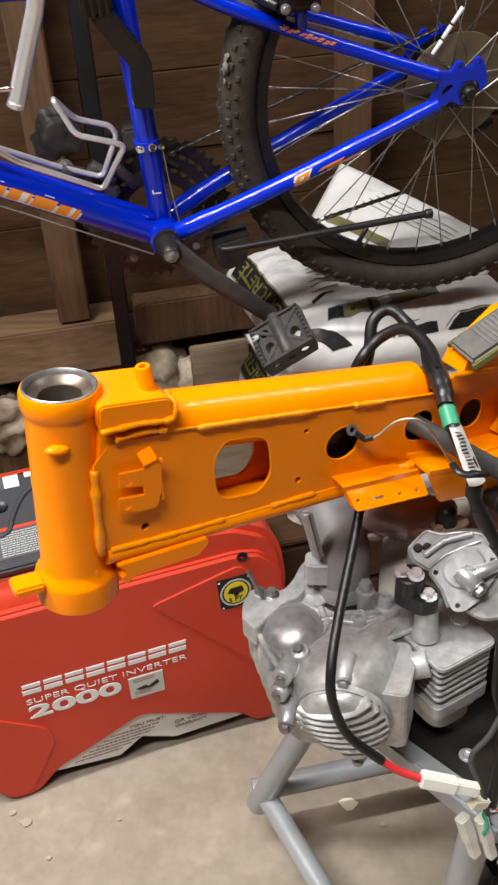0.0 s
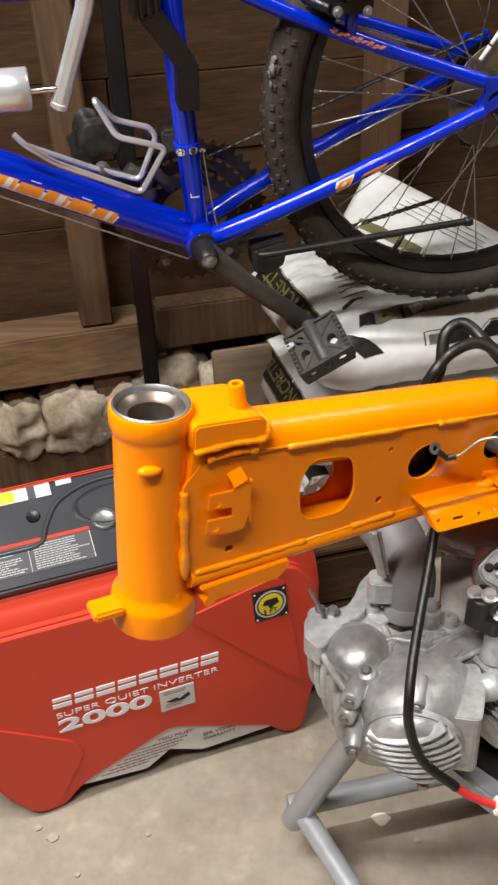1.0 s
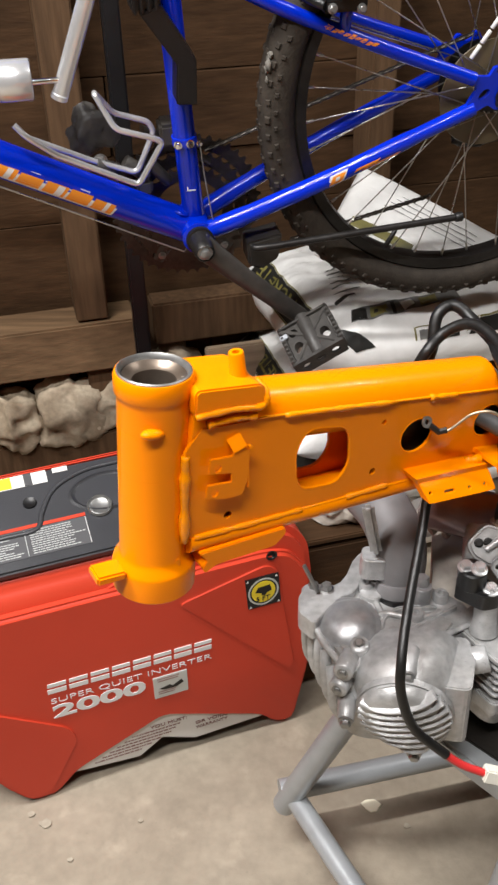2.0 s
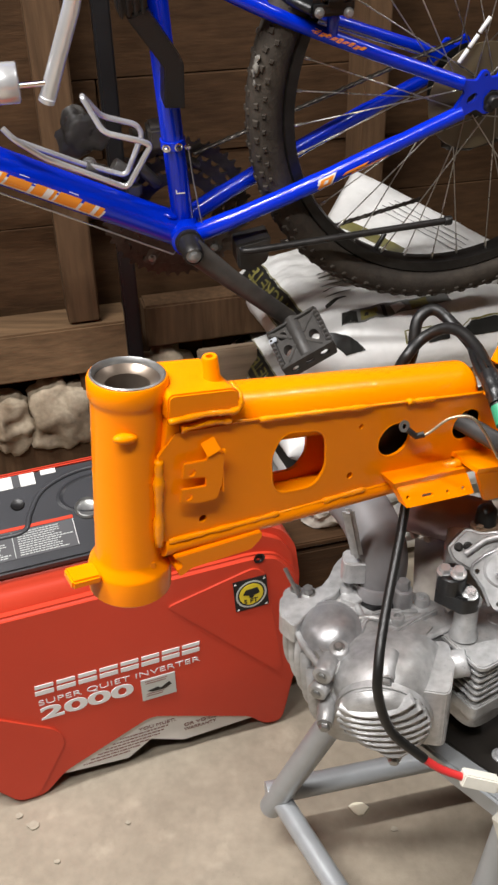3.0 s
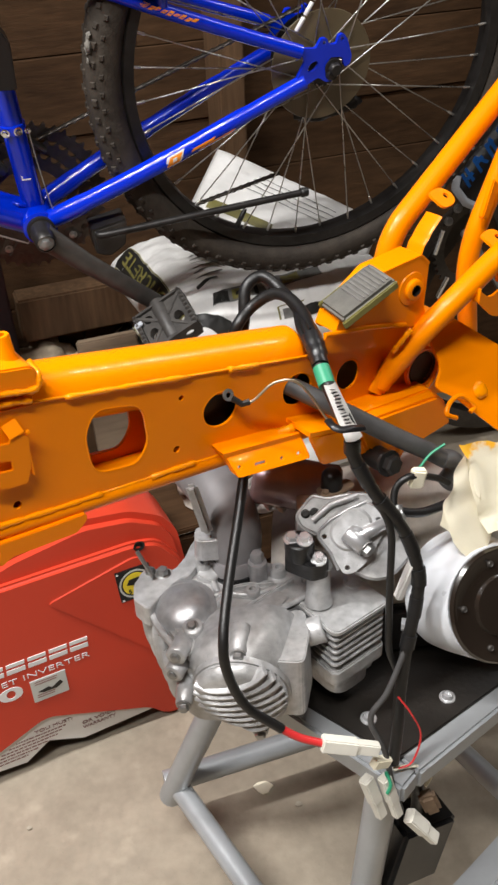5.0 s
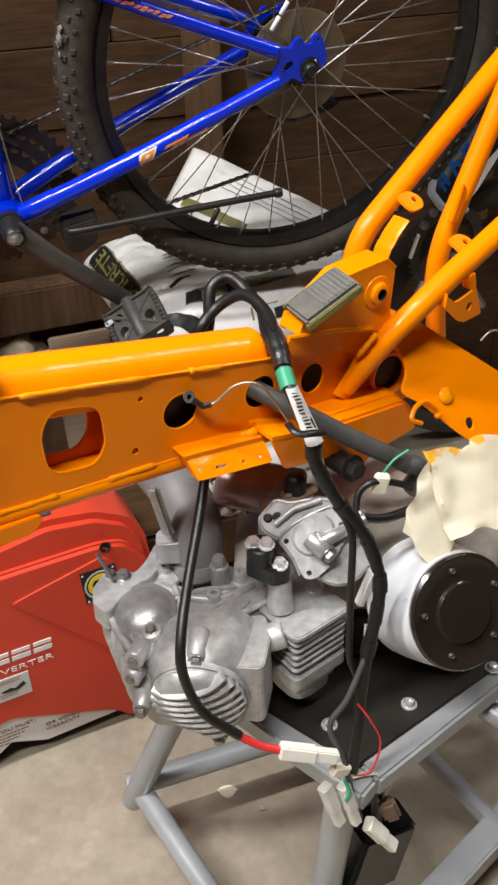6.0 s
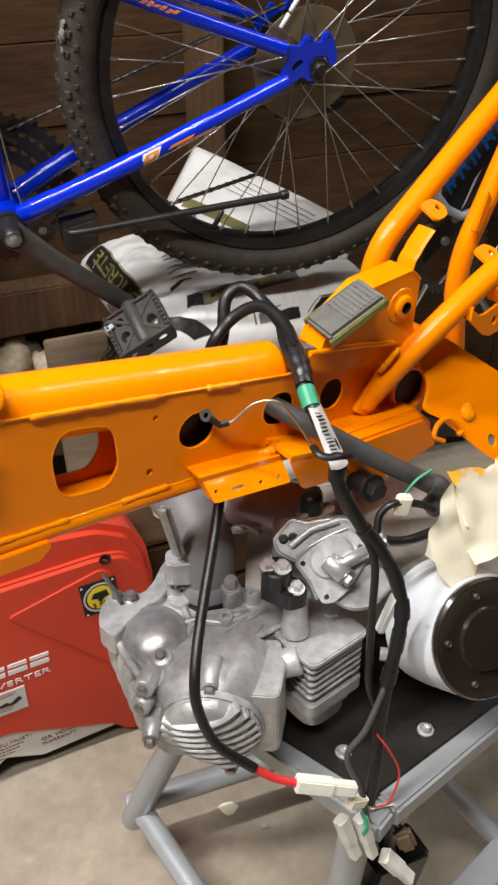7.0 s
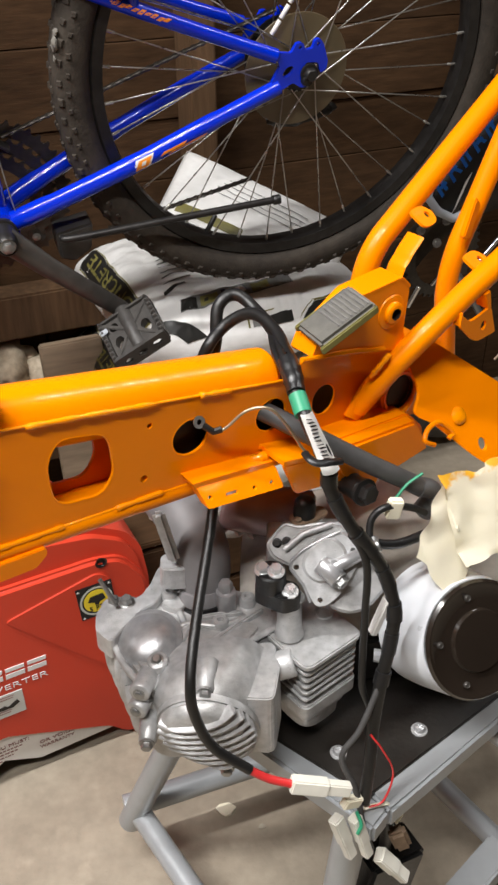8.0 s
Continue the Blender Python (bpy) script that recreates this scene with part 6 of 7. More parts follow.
for x_, z_ in ((0.020, 0.050), (0.014, 0.055)):
    epart("carb_screw", moved(bolt(Vector((x_, 0.010, z_)), (0, -1, 0), 0.0030, 0.003), CF), DARK_METAL, parent=carb)
epart("carb_throat", rod((0.118, 0.600, 0.600), (0.160, 0.590, 0.600), 0.022), ALLOY, parent=carb, smooth=50)
GASK = Matrix.Translation((0.1493, 0.5849, 0.6307)) @ Matrix.Rotation(radians(18), 4, "Z")
epart("choke_neck", lathe([(0.0130, -0.020), (0.0125, 0.0), (0, 0.0)], 24, GASK), ALLOY, parent=carb, smooth=50)
epart("choke_gasket", moved(prism(rounded([(-0.0165, -0.0080), (0.0, -0.0105), (0.0175, -0.0060), (0.0175, 0.0060), (0.0, 0.0105), (-0.0165, 0.0060)], 0.005), 0.0, 0.0026, 0.0006, 2), GASK), GASKET, parent=carb)
epart("choke_knob", lathe([(0.0096, 0.002), (0.0094, 0.010), (0.0086, 0.0160), (0.0060, 0.0195), (0, 0.0205)], 24, GASK @ pose(-0.002, 0.002, 0)), RUBBER, parent=carb, smooth=50)
epart("gasket_screw", moved(bolt(Vector((-0.0115, -0.0040, 0.002)), (0, 0, 1), 0.0034, 0.004, 1.5), GASK), GASKET, parent=carb)
# starter body behind, crankcase, magneto housing
starter = epart("starter_motor", lathe([(0, 0), (0.019, 0.0), (0.0235, 0.004), (0.0235, 0.075), (0.019, 0.079), (0, 0.079)], 32, Matrix.Translation((0.083, 0.628, 0.622)) @ basis((0.95, -0.25, -0.15))), MAROON, "dark starter motor barrel", smooth=50)
epart("crankcase", loft([(Vector((0.10, 0.62, 0.50)), (0, 0.3, 1), (0.2, 1, 0), 0.060, 0.045), (Vector((0.16, 0.635, 0.52)), (0, 0.3, 1), (0.2, 1, 0), 0.070, 0.045), (Vector((0.24, 0.63, 0.53)), (0, 0.3, 1), (0.2, 1, 0), 0.075, 0.045), (Vector((0.34, 0.60, 0.53)), (0, 0.3, 1), (0.2, 1, 0), 0.070, 0.045)], 28, 3.0), ALLOY_DIRTY, smooth=50)
for k in range(4):
    epart("crankcase_rib", sweep(bezier_points([(0.070 + k * 0.012, 0.640 - k * 0.006, 0.585), (0.10 + k * 0.012, 0.645, 0.603 - k * 0.004), (0.135 + k * 0.008, 0.64, 0.600 - k * 0.006)], 5), 0.004, 8), ALLOY_DIRTY)
MA = Vector((0.26, -0.83, 0.47)).normalized()
MC = Vector((0.2670, 0.4850, 0.5710))
MM = Matrix.Translation(MC) @ basis(MA)
mag = epart("magneto_housing", lathe([(0.054, -0.060), (0.0535, -0.045), (0.0520, -0.030), (0.0500, -0.010), (0.0495, -0.008), (0.049, -0.002), (0, -0.002)], 48, MM), SILVER, smooth=60)
epart("magneto_cap", lathe([(0.0480, -0.002), (0.0490, 0.002), (0.0470, 0.0045), (0.0440, 0.0040), (0.0425, 0.0030), (0.026, 0.0032), (0.0245, 0.0060), (0.0, 0.0060)], 48, MM), CAP, "glossy brown-black round cap", parent=mag, smooth=50)
for k in range(5):
    a = 2 * math.pi * k / 5 + 0.4
    epart("cap_screw", moved(lathe([(0, 0.0022), (0.0014, 0.0018), (0.0020, 0.0022), (0.0028, 0.0010), (0.0028, 0.0)], 14), MM @ pose(0.0365 * math.cos(a), 0.0365 * math.sin(a), 0.003)), CRANK, parent=mag)
epart("case_lip", sweep(bezier_points([(0.205, 0.545, 0.497), (0.235, 0.535, 0.497), (0.262, 0.53, 0.490)], 5), 0.006, 8), SILVER)
epart("engine_mount", box(0.06, 0.30, 0.57, 0.64, 0.430, 0.490, 0.006), DARK_METAL)
epart("mount_bolt", join(bolt(Vector((0.1890, 0.5630, 0.6690)), (0.4, -0.85, 0.2), 0.0085, 0.010), rod((0.180, 0.59, 0.662), (0.1890, 0.5630, 0.669), 0.010)), DARK_METAL)


# ---- sacks under the bicycle ----
def sack_height(x, y, seed):
    """Relative height of a filled sack over its middle plane at x, y in -1 to 1."""
    k = max(0.0, 1 - abs(x) ** 6) ** 0.5 * max(0.0, 1 - abs(y) ** 6) ** 0.5
    crease = 0.05 * noise.noise(Vector((x * 2.3 + seed, y * 2.1, seed))) + 0.04 * noise.noise(Vector((x * 6 + seed, y * 7, 3))) - 0.028 * abs(noise.noise(Vector((x * 4 + seed, y * 9, 7)))) - 0.018 * abs(noise.noise(Vector((x * 13, y * 8 + seed, 2))))
    edge = max(0.0, (max(abs(x), abs(y)) - 0.7) / 0.3)
    crease -= 0.06 * edge * abs(noise.noise(Vector((x * 17 + seed, y * 15, 5))))
    return k, k * (0.85 + crease * 1.6)


def on_sack(x, y, sx, sy, sz, seed, side=1, lift=0.0):
    k, h = sack_height(x, y, seed)
    return Vector((x * sx * (1 - 0.04 * k), y * sy * (1 - 0.05 * k), side * (sz * h + lift)))


def sack(sx, sy, sz, seed):
    """A filled plastic sack: a rounded pillow with creases, flat seams at its ends."""
    bm = bmesh.new()
    bmesh.ops.create_grid(bm, x_segments=100, y_segments=90, size=1.0)
    me = bpy.data.meshes.new("tmp")
    bm.to_mesh(me)
    bm.from_mesh(me)
    bpy.data.meshes.remove(me)
    bm.verts.ensure_lookup_table()
    n = len(bm.verts) // 2
    for i, v in enumerate(bm.verts):
        v.co = on_sack(v.co.x, v.co.y, sx, sy, sz, seed, 1 if i < n else -1)
    bmesh.ops.remove_doubles(bm, verts=bm.verts, dist=0.0008)
    return bm


def sack_print(sx, sy, sz, seed, corners, side=1, lift=0.0012):
    """A printed panel between four corners that follows a sack's surface."""
    bm = bmesh.new()
    n = 20
    a, b, c, d = [Vector(q) for q in corners]
    g = [[bm.verts.new(on_sack(*(a.lerp(b, i / n).lerp(d.lerp(c, i / n), j / n)), sx, sy, sz, seed, side, lift)) for j in range(n + 1)] for i in range(n + 1)]
    for i in range(n):
        for j in range(n):
            bm.faces.new((g[i][j], g[i + 1][j], g[i + 1][j + 1], g[i][j + 1]))
    return bm


def sack_words(words, sx, sy, sz, seed, y0, y1, x0, x1, lift=0.0030):
    """Lettering laid along y on a sack's end, its feet at x0 and its heads at x1."""
    bm = text_mesh(words, 1.0, Matrix(), 0.0, bold=0.012)
    bmesh.ops.remove_doubles(bm, verts=bm.verts, dist=1e-5)
    xs, zs = [v.co.x for v in bm.verts], [v.co.z for v in bm.verts]
    for v in bm.verts:
        u_, w_ = (v.co.x - min(xs)) / (max(xs) - min(xs)), (v.co.z - min(zs)) / (max(zs) - min(zs))
        v.co = on_sack(x0 + (x1 - x0) * w_, y0 + (y1 - y0) * u_, sx, sy, sz, seed, 1, lift)
    return bm


def rect(x0, x1, y0, y1):
    return ((x0, y0), (x1, y0), (x1, y1), (x0, y1))


def make_sack(m, sx, sy, sz, seed, label, prints=(), words=()):
    ob = thing("sack", m, label, "sack", "stack of sacks")
    part("bag", sack(sx, sy, sz, seed), BAG_WHITE, ob, "", 180)
    for mat, corners, side, lift in prints:
        part("print", sack_print(sx, sy, sz, seed, corners, side, lift), mat, ob, "", 180)
    for text_, y0, y1 in words:
        part("lettering", sack_words(text_, sx, sy, sz, seed, y0, y1, -0.895, -0.968), BAG_YELLOW, ob, "", 180)
    return ob


def end_band(y0, y1):
    """A black band with yellow lines along the end of a sack."""
    return [(BAG_BLACK, rect(-0.988, -0.868, y0, y1), 1, 0.0014), (BAG_YELLOW, rect(-0.866, -0.858, y0, y1), 1, 0.0014), (BAG_YELLOW, rect(-0.992, -0.989, y0, y1), 1, 0.0014), (BAG_YELLOW, rect(-0.988, -0.868, y0 - 0.014, y0), 1, 0.0014)]


TOPS = pose(0.178, 1.430, 0.455, 0, 0, 16)
prints_top = end_band(-0.80, 0.80) + [
    (BAG_GREY, ((-0.66, -0.86), (0.30, -0.80), (0.30, -0.70), (-0.62, -0.74)), 1, 0.0012), (BAG_BLACK, ((-0.655, -0.855), (-0.52, -0.848), (-0.50, -0.755), (-0.615, -0.745)), 1, 0.0022),
    (BAG_YELLOW, ((-0.49, -0.835), (-0.33, -0.83), (-0.33, -0.75), (-0.47, -0.755)), 1, 0.0022), (BAG_BLACK, ((-0.455, -0.81), (-0.42, -0.81), (-0.41, -0.78), (-0.44, -0.78)), 1, 0.0030),
    (BAG_BLACK, rect(-0.30, -0.265, -0.835, -0.745), 1, 0.0022), (WHITE_PAPER, ((-0.20, -0.83), (-0.10, -0.79), (-0.12, -0.74), (-0.22, -0.76)), 1, 0.0022), (BAG_YELLOW, ((-0.05, -0.81), (0.10, -0.80), (0.10, -0.73), (-0.05, -0.735)), 1, 0.0022),
    (BAG_BLACK, ((-0.70, -0.62), (-0.50, -0.53), (-0.50, -0.50), (-0.70, -0.58)), 1, 0.0012)]
prints_top += [(BAG_GREY, ((-0.66 + 0.02 * k, -0.47 + 0.10 * k), (-0.42 - 0.03 * (k % 2), -0.43 + 0.10 * k), (-0.42 - 0.03 * (k % 2), -0.41 + 0.10 * k), (-0.66 + 0.02 * k, -0.45 + 0.10 * k)), 1, 0.0012) for k in range(6)]
prints_top += [(BAG_BLACK, ((0.28, -0.990), (0.96, -0.990), (0.96, -0.930), (0.40, -0.945)), 1, 0.0012), (BAG_YELLOW, ((0.26, -0.988), (0.39, -0.940), (0.40, -0.932), (0.27, -0.980)), 1, 0.0016), (BAG_YELLOW, ((0.40, -0.944), (0.96, -0.929), (0.96, -0.922), (0.40, -0.936)), 1, 0.0016),
               (BAG_YELLOW, rect(-0.16, 0.06, -0.945, -0.941), 1, 0.0014), (BAG_YELLOW, rect(-0.17, -0.155, -0.985, -0.941), 1, 0.0014), (BAG_GREY, rect(-0.13, -0.02, -0.985, -0.956), 1, 0.0014), (BAG_BLACK, rect(0.02, 0.20, -0.990, -0.960), 1, 0.0014),
               (BAG_BLACK, ((-0.90, -0.900), (-0.66, -0.990), (-0.50, -0.985), (-0.80, -0.860)), 1, 0.0014)]
make_sack(TOPS, 0.212, 0.200, 0.088, 1.3, "white plastic concrete sack with yellow and black print under the wheel", prints_top, [("CONCRETE", -0.66, 0.66)])
make_sack(pose(0.160, 1.425, 0.308, 0, 0, 15), 0.214, 0.205, 0.080, 4.1, "white plastic concrete sack lying in the stack", end_band(-0.80, 0.82), [("CONCRETE MIX", -0.72, 0.72)])
make_sack(pose(0.178, 1.432, 0.182, 0, 0, 17), 0.206, 0.200, 0.075, 7.7, "white plastic sack lying in the stack", end_band(-0.8, 0.8)[:1])
make_sack(pose(0.175, 1.436, 0.062, 0, 0, 16), 0.206, 0.200, 0.078, 9.2, "white plastic sack at the bottom of the stack")
# a sack propped up behind the wheel
PT, PA, PR = Vector((0.149, 1.483, 0.688)), Vector((0.068, 1.420, 0.653)), Vector((0.391, 1.406, 0.575))
px_ = (PR - PT).normalized()
pn_ = px_.cross((PA - PT)).normalized()
pn_ = pn_ if pn_.z > 0 else -pn_
py_ = pn_.cross(px_)
PROP = axes(PT + px_ * 0.141 - py_ * 0.090 - pn_ * 0.033, px_, py_, pn_)
make_sack(PROP, 0.155, 0.100, 0.036, 12.4, "white plastic sack propped up against the wall", [(BAG_YELLOW, rect(-0.85, -0.1, -0.35, -0.15), 1, 0.001), (BAG_YELLOW, rect(-0.6, -0.25, -0.85, -0.55), 1, 0.001)] + [(BAG_GREY, rect(-0.6 + 0.05 * k, 0.5, 0.30 + 0.11 * k, 0.315 + 0.11 * k), 1, 0.0012) for k in range(4)])
# pale board leaning beside the stack
board_ = thing("board", pose(-0.075, 1.360, 0.0, 0, 0, 14), "pale sawn board leaning beside the sacks", "board")
part("plank", moved(wobble(box(-0.055, 0.055, -0.012, 0.012, 0.0, 0.38, 0.003), 0.002, 9), pose(0, 0, 0.0055, -12)), WOOD_PALE, board_)

# ---- wiring over the frame and engine ----
def cable(name, points, r, mat, label, category="cable", steps=8, segments=10):
    pts = bezier_points(points, steps)
    o = pts[len(pts) // 2]
    ob = thing(name, Matrix.Translation(o), label, category)
    part("sheath", sweep([q - o for q in pts], r, segments), mat, ob, "", 60)
    return ob, o


def nest(ob, o, name, bm, mat, label="", smooth=40.0):
    return part(name, moved(bm, Matrix.Translation(-o)), mat, ob, label, smooth)


FM = FRAME
harness, ho = cable("wiring_harness", [(0.080, 0.665, 0.735), (0.085, 0.66, 0.763), (0.089, 0.67, 0.788), (0.104, 0.675, 0.795), (0.119, 0.66, 0.786), (0.128, 0.62, 0.783), (0.128, 0.575, 0.781), (0.130, 0.55, 0.772), (0.136, 0.52, 0.758), (0.143, 0.503, 0.743), (0.145, 0.500, 0.724), (0.162, 0.497, 0.689), (0.186, 0.495, 0.650), (0.196, 0.487, 0.616), (0.194, 0.480, 0.588), (0.186, 0.470, 0.550), (0.180, 0.460, 0.509), (0.177, 0.450, 0.480), (0.172, 0.440, 0.443)], 0.0052, RUBBER, "black taped wiring harness draped over the orange frame", "wiring")
nest(harness, ho, "branch", sweep(bezier_points([(0.070, 0.660, 0.735), (0.077, 0.65, 0.762), (0.092, 0.66, 0.775), (0.109, 0.655, 0.787), (0.120, 0.640, 0.790), (0.128, 0.615, 0.787), (0.129, 0.585, 0.784)], 8), 0.0050, 10), RUBBER, smooth=60)
nest(harness, ho, "branch", sweep(bezier_points([(0.150, 0.499, 0.712), (0.165, 0.494, 0.680), (0.173, 0.490, 0.656), (0.173, 0.485, 0.616), (0.172, 0.478, 0.575), (0.172, 0.472, 0.547), (0.178, 0.468, 0.527)], 8), 0.0030, 8), RUBBER, smooth=60)
nest(harness, ho, "branch", sweep(bezier_points([(0.190, 0.478, 0.575), (0.188, 0.472, 0.558), (0.168, 0.455, 0.518), (0.153, 0.450, 0.492), (0.164, 0.440, 0.460), (0.170, 0.432, 0.425), (0.178, 0.426, 0.395)], 8), 0.0026, 8), SMOKE, smooth=60)
nest(harness, ho, "red_wire", sweep(bezier_points([(0.177, 0.455, 0.509), (0.187, 0.450, 0.493), (0.196, 0.445, 0.469), (0.189, 0.440, 0.441), (0.175, 0.438, 0.436)], 8), 0.0009, 6), WIRE_RED, smooth=60)
nest(harness, ho, "pale_wire", sweep(bezier_points([(0.172, 0.438, 0.437), (0.185, 0.441, 0.434), (0.197, 0.445, 0.426), (0.211, 0.450, 0.405), (0.207, 0.450, 0.388)], 8), 0.0020, 6, flat=0.5), TAPE, smooth=60)
hl = bezier_points([(0.130, 0.55, 0.772), (0.136, 0.52, 0.758), (0.143, 0.503, 0.743), (0.145, 0.500, 0.724), (0.162, 0.497, 0.689), (0.186, 0.495, 0.650), (0.196, 0.487, 0.616), (0.194, 0.480, 0.588), (0.186, 0.470, 0.550)], 10)
for k in range(14, 78, 9):
    nest(harness, ho, "tape_wrap", sweep(hl[k:k + 6], 0.0058 + 0.0006 * (k % 2), 12), BLACK, smooth=60)
nest(harness, ho, "green_tape", sweep(bezier_points([(0.1302, 0.550, 0.7725), (0.1320, 0.536, 0.7650)], 4), 0.0066, 14), GREEN, "green tape band", 60)
flag = bmesh.new()
ga = []
for i in range(9):
    t_ = i / 8
    c_ = Vector((0.1330, 0.5340, 0.7600)).lerp(Vector((0.1440, 0.500, 0.7330)), t_)
    w_ = 0.0054 + 0.0020 * t_
    side_ = Vector((0.86, 0.42, -0.05)).normalized()
    bulge = Vector((-0.001, -0.0098 - 0.0012 * math.sin(t_ * 7), 0.0125))
    ga.append([flag.verts.new(c_ + bulge + side_ * (w_ * s_) + Vector((0, 0.004 * s_ * s_, -0.001 * s_ * s_))) for s_ in (-1, -0.5, 0, 0.5, 1)])
for p_, q_ in zip(ga, ga[1:]):
    for k in range(4):
        flag.faces.new((p_[k], p_[k + 1], q_[k + 1], q_[k]))
bmesh.ops.solidify(flag, geom=flag.faces[:], thickness=0.0008)
nest(harness, ho, "paper_tag", flag, WHITE_PAPER, "white paper tag with a worn number", 60)
rnd = random.Random(8)
for k in range(11):
    c_ = Vector((0.1340, 0.5310, 0.7580)).lerp(Vector((0.1415, 0.5080, 0.7400)), (k + 0.4) / 11) + Vector((-0.001, -0.0117, 0.0133)) + Vector((0.86, 0.42, -0.05)) * rnd.uniform(-0.0012, 0.0004)
    for q in (-0.0009, 0.0007):
        if k != 6 or q < 0:
            nest(harness, ho, "mark", moved(box(-0.0021, 0.0021, -0.0002, 0.0002, -0.00028, 0.00028), Matrix.Translation(c_ + Vector((0.0003, -0.0011, -0.0009)) * (q * 900)) @ Matrix.Rotation(radians(rnd.uniform(-16, 10)), 4, "Y")), DARK_METAL)
nest(harness, ho, "zip_tie", sweep(bezier_points([(0.1239, 0.492, 0.7633), (0.126, 0.484, 0.7632), (0.131, 0.481, 0.762), (0.1388, 0.482, 0.7613), (0.1476, 0.488, 0.7569)], 6), 0.0030, 8, flat=0.7), BLACK, smooth=60)
for dx, dz, r_ in ((-0.0060, 0.001, 0.0030), (-0.0025, 0.0040, 0.0028), (0.0030, 0.0035, 0.0030), (0.0060, 0.0, 0.0026)):
    nest(harness, ho, "strand", sweep(bezier_points([(0.1262 + dx * 0.15, 0.632, 0.7835), (0.1270 + dx * 0.7, 0.608, 0.7835 + dz * 0.6), (0.1278 + dx * 1.0, 0.588, 0.7830 + dz), (0.1295 + dx * 0.8, 0.565, 0.779 + dz * 0.8), (0.1302 + dx * 0.4, 0.550, 0.7725)], 6), r_, 8), RUBBER, smooth=60)
nest(harness, ho, "tape_wrap", wobble(sweep(bezier_points([(0.1285, 0.580, 0.7835), (0.1295, 0.565, 0.7790), (0.1300, 0.552, 0.7735)], 6), 0.0074, 14, radii=[0.0080] * 5 + [0.0074] * 4 + [0.0066] * 4), 0.0005, 220), BLACK, smooth=60)
# nylon plugs
def plug(m, w, d, h, parent_pair, label=""):
    ob, o = parent_pair
    b = nest(ob, o, "connector", moved(join(box(-w / 2, w / 2, -d / 2, d / 2, 0, h * 0.62, 0.0012), box(-w * 0.42, w * 0.42, -d * 0.40, d * 0.40, h * 0.60, h, 0.0010), box(-w * 0.2, w * 0.2, -d * 0.66, -d * 0.45, h * 0.1, h * 0.5, 0.0006)), m), NYLON, label)
    return b


def towards(a, b, roll=0.0):
    return Matrix.Translation(a) @ basis(Vector(b) - Vector(a)) @ Matrix.Rotation(radians(roll), 4, "Z")


for a_, b_, w_, l_ in (((0.146, 0.431, 0.440), (0.161, 0.421, 0.392), 0.0125, 0.050), ((0.162, 0.431, 0.438), (0.175, 0.421, 0.390), 0.0115, 0.050), ((0.185, 0.426, 0.386), (0.214, 0.419, 0.347), 0.0150, 0.046)):
    plug(towards(a_, b_, 20), w_ * 0.88, 0.010, l_ * 0.92, (harness, ho), "cream nylon plug")
nest(harness, ho, "stray_plug", moved(box(-0.009, 0.009, -0.004, 0.004, -0.005, 0.005, 0.001), pose(0.160, 0.436, 0.452, 0, 25, 20)), TAPE)
nest(harness, ho, "green_wire", sweep(bezier_points([(0.163, 0.430, 0.446), (0.166, 0.424, 0.437), (0.163, 0.422, 0.428)], 5), 0.0016, 6), GREEN)
nest(harness, ho, "white_plug", moved(box(-0.004, 0.004, -0.003, 0.003, -0.018, 0.018, 0.0012), towards((0.1865, 0.489, 0.606), (0.192, 0.490, 0.624))), WHITE_PAPER)

# thick cable over the cover with its red end and plug
lead, lo = cable("cable", [(0.075, 0.575, 0.705), (0.070, 0.560, 0.685), (0.061, 0.532, 0.661), (0.045, 0.485, 0.624), (0.037, 0.455, 0.599), (0.038, 0.447, 0.572), (0.050, 0.442, 0.538), (0.077, 0.437, 0.511)], 0.0041, RUBBER, "thick black cable with a red end hanging before the engine")
nest(lead, lo, "red_end", sweep(bezier_points([(0.0765, 0.4371, 0.5113), (0.0850, 0.4355, 0.5045), (0.094, 0.434, 0.499), (0.109, 0.432, 0.493)], 6), 0.0034, 10), WIRE_RED, smooth=60)
plug(towards((0.108, 0.432, 0.4935), (0.159, 0.430, 0.477), 75), 0.0125, 0.0110, 0.050, (lead, lo), "cream nylon plug")

# grey hose out of the frame's opening
hose = thing("hose", FM, "dark grey rubber hose passing through the frame", "hose")
HP = bezier_points([(0.095, 0.030, -0.004), (0.118, 0.010, -0.010), (0.148, -0.028, -0.030), (0.185, -0.052, -0.058), (0.215, -0.066, -0.080), (0.230, -0.072, -0.092)], 8)
part("tube", sweep(HP, 0.0078, 16), SMOKE, hose, "", 60)
part("bent_end", sweep(bezier_points([(0.226, -0.070, -0.089), (0.237, -0.074, -0.094), (0.243, -0.073, -0.106), (0.240, -0.066, -0.124)], 6), 0.0096, 16, flat=0.8), SMOKE, hose, "", 60)
# added black block, standing in for the shade inside the frame's openings
part("inner_duct", slab(rounded([(0.030, -0.036), (0.245, -0.056), (0.245, -0.012), (0.030, 0.014)], 0.008), 0.0120, 0.0250, bevel=0.003), RUBBER, hose, "added black block that darkens the frame's openings", 50)
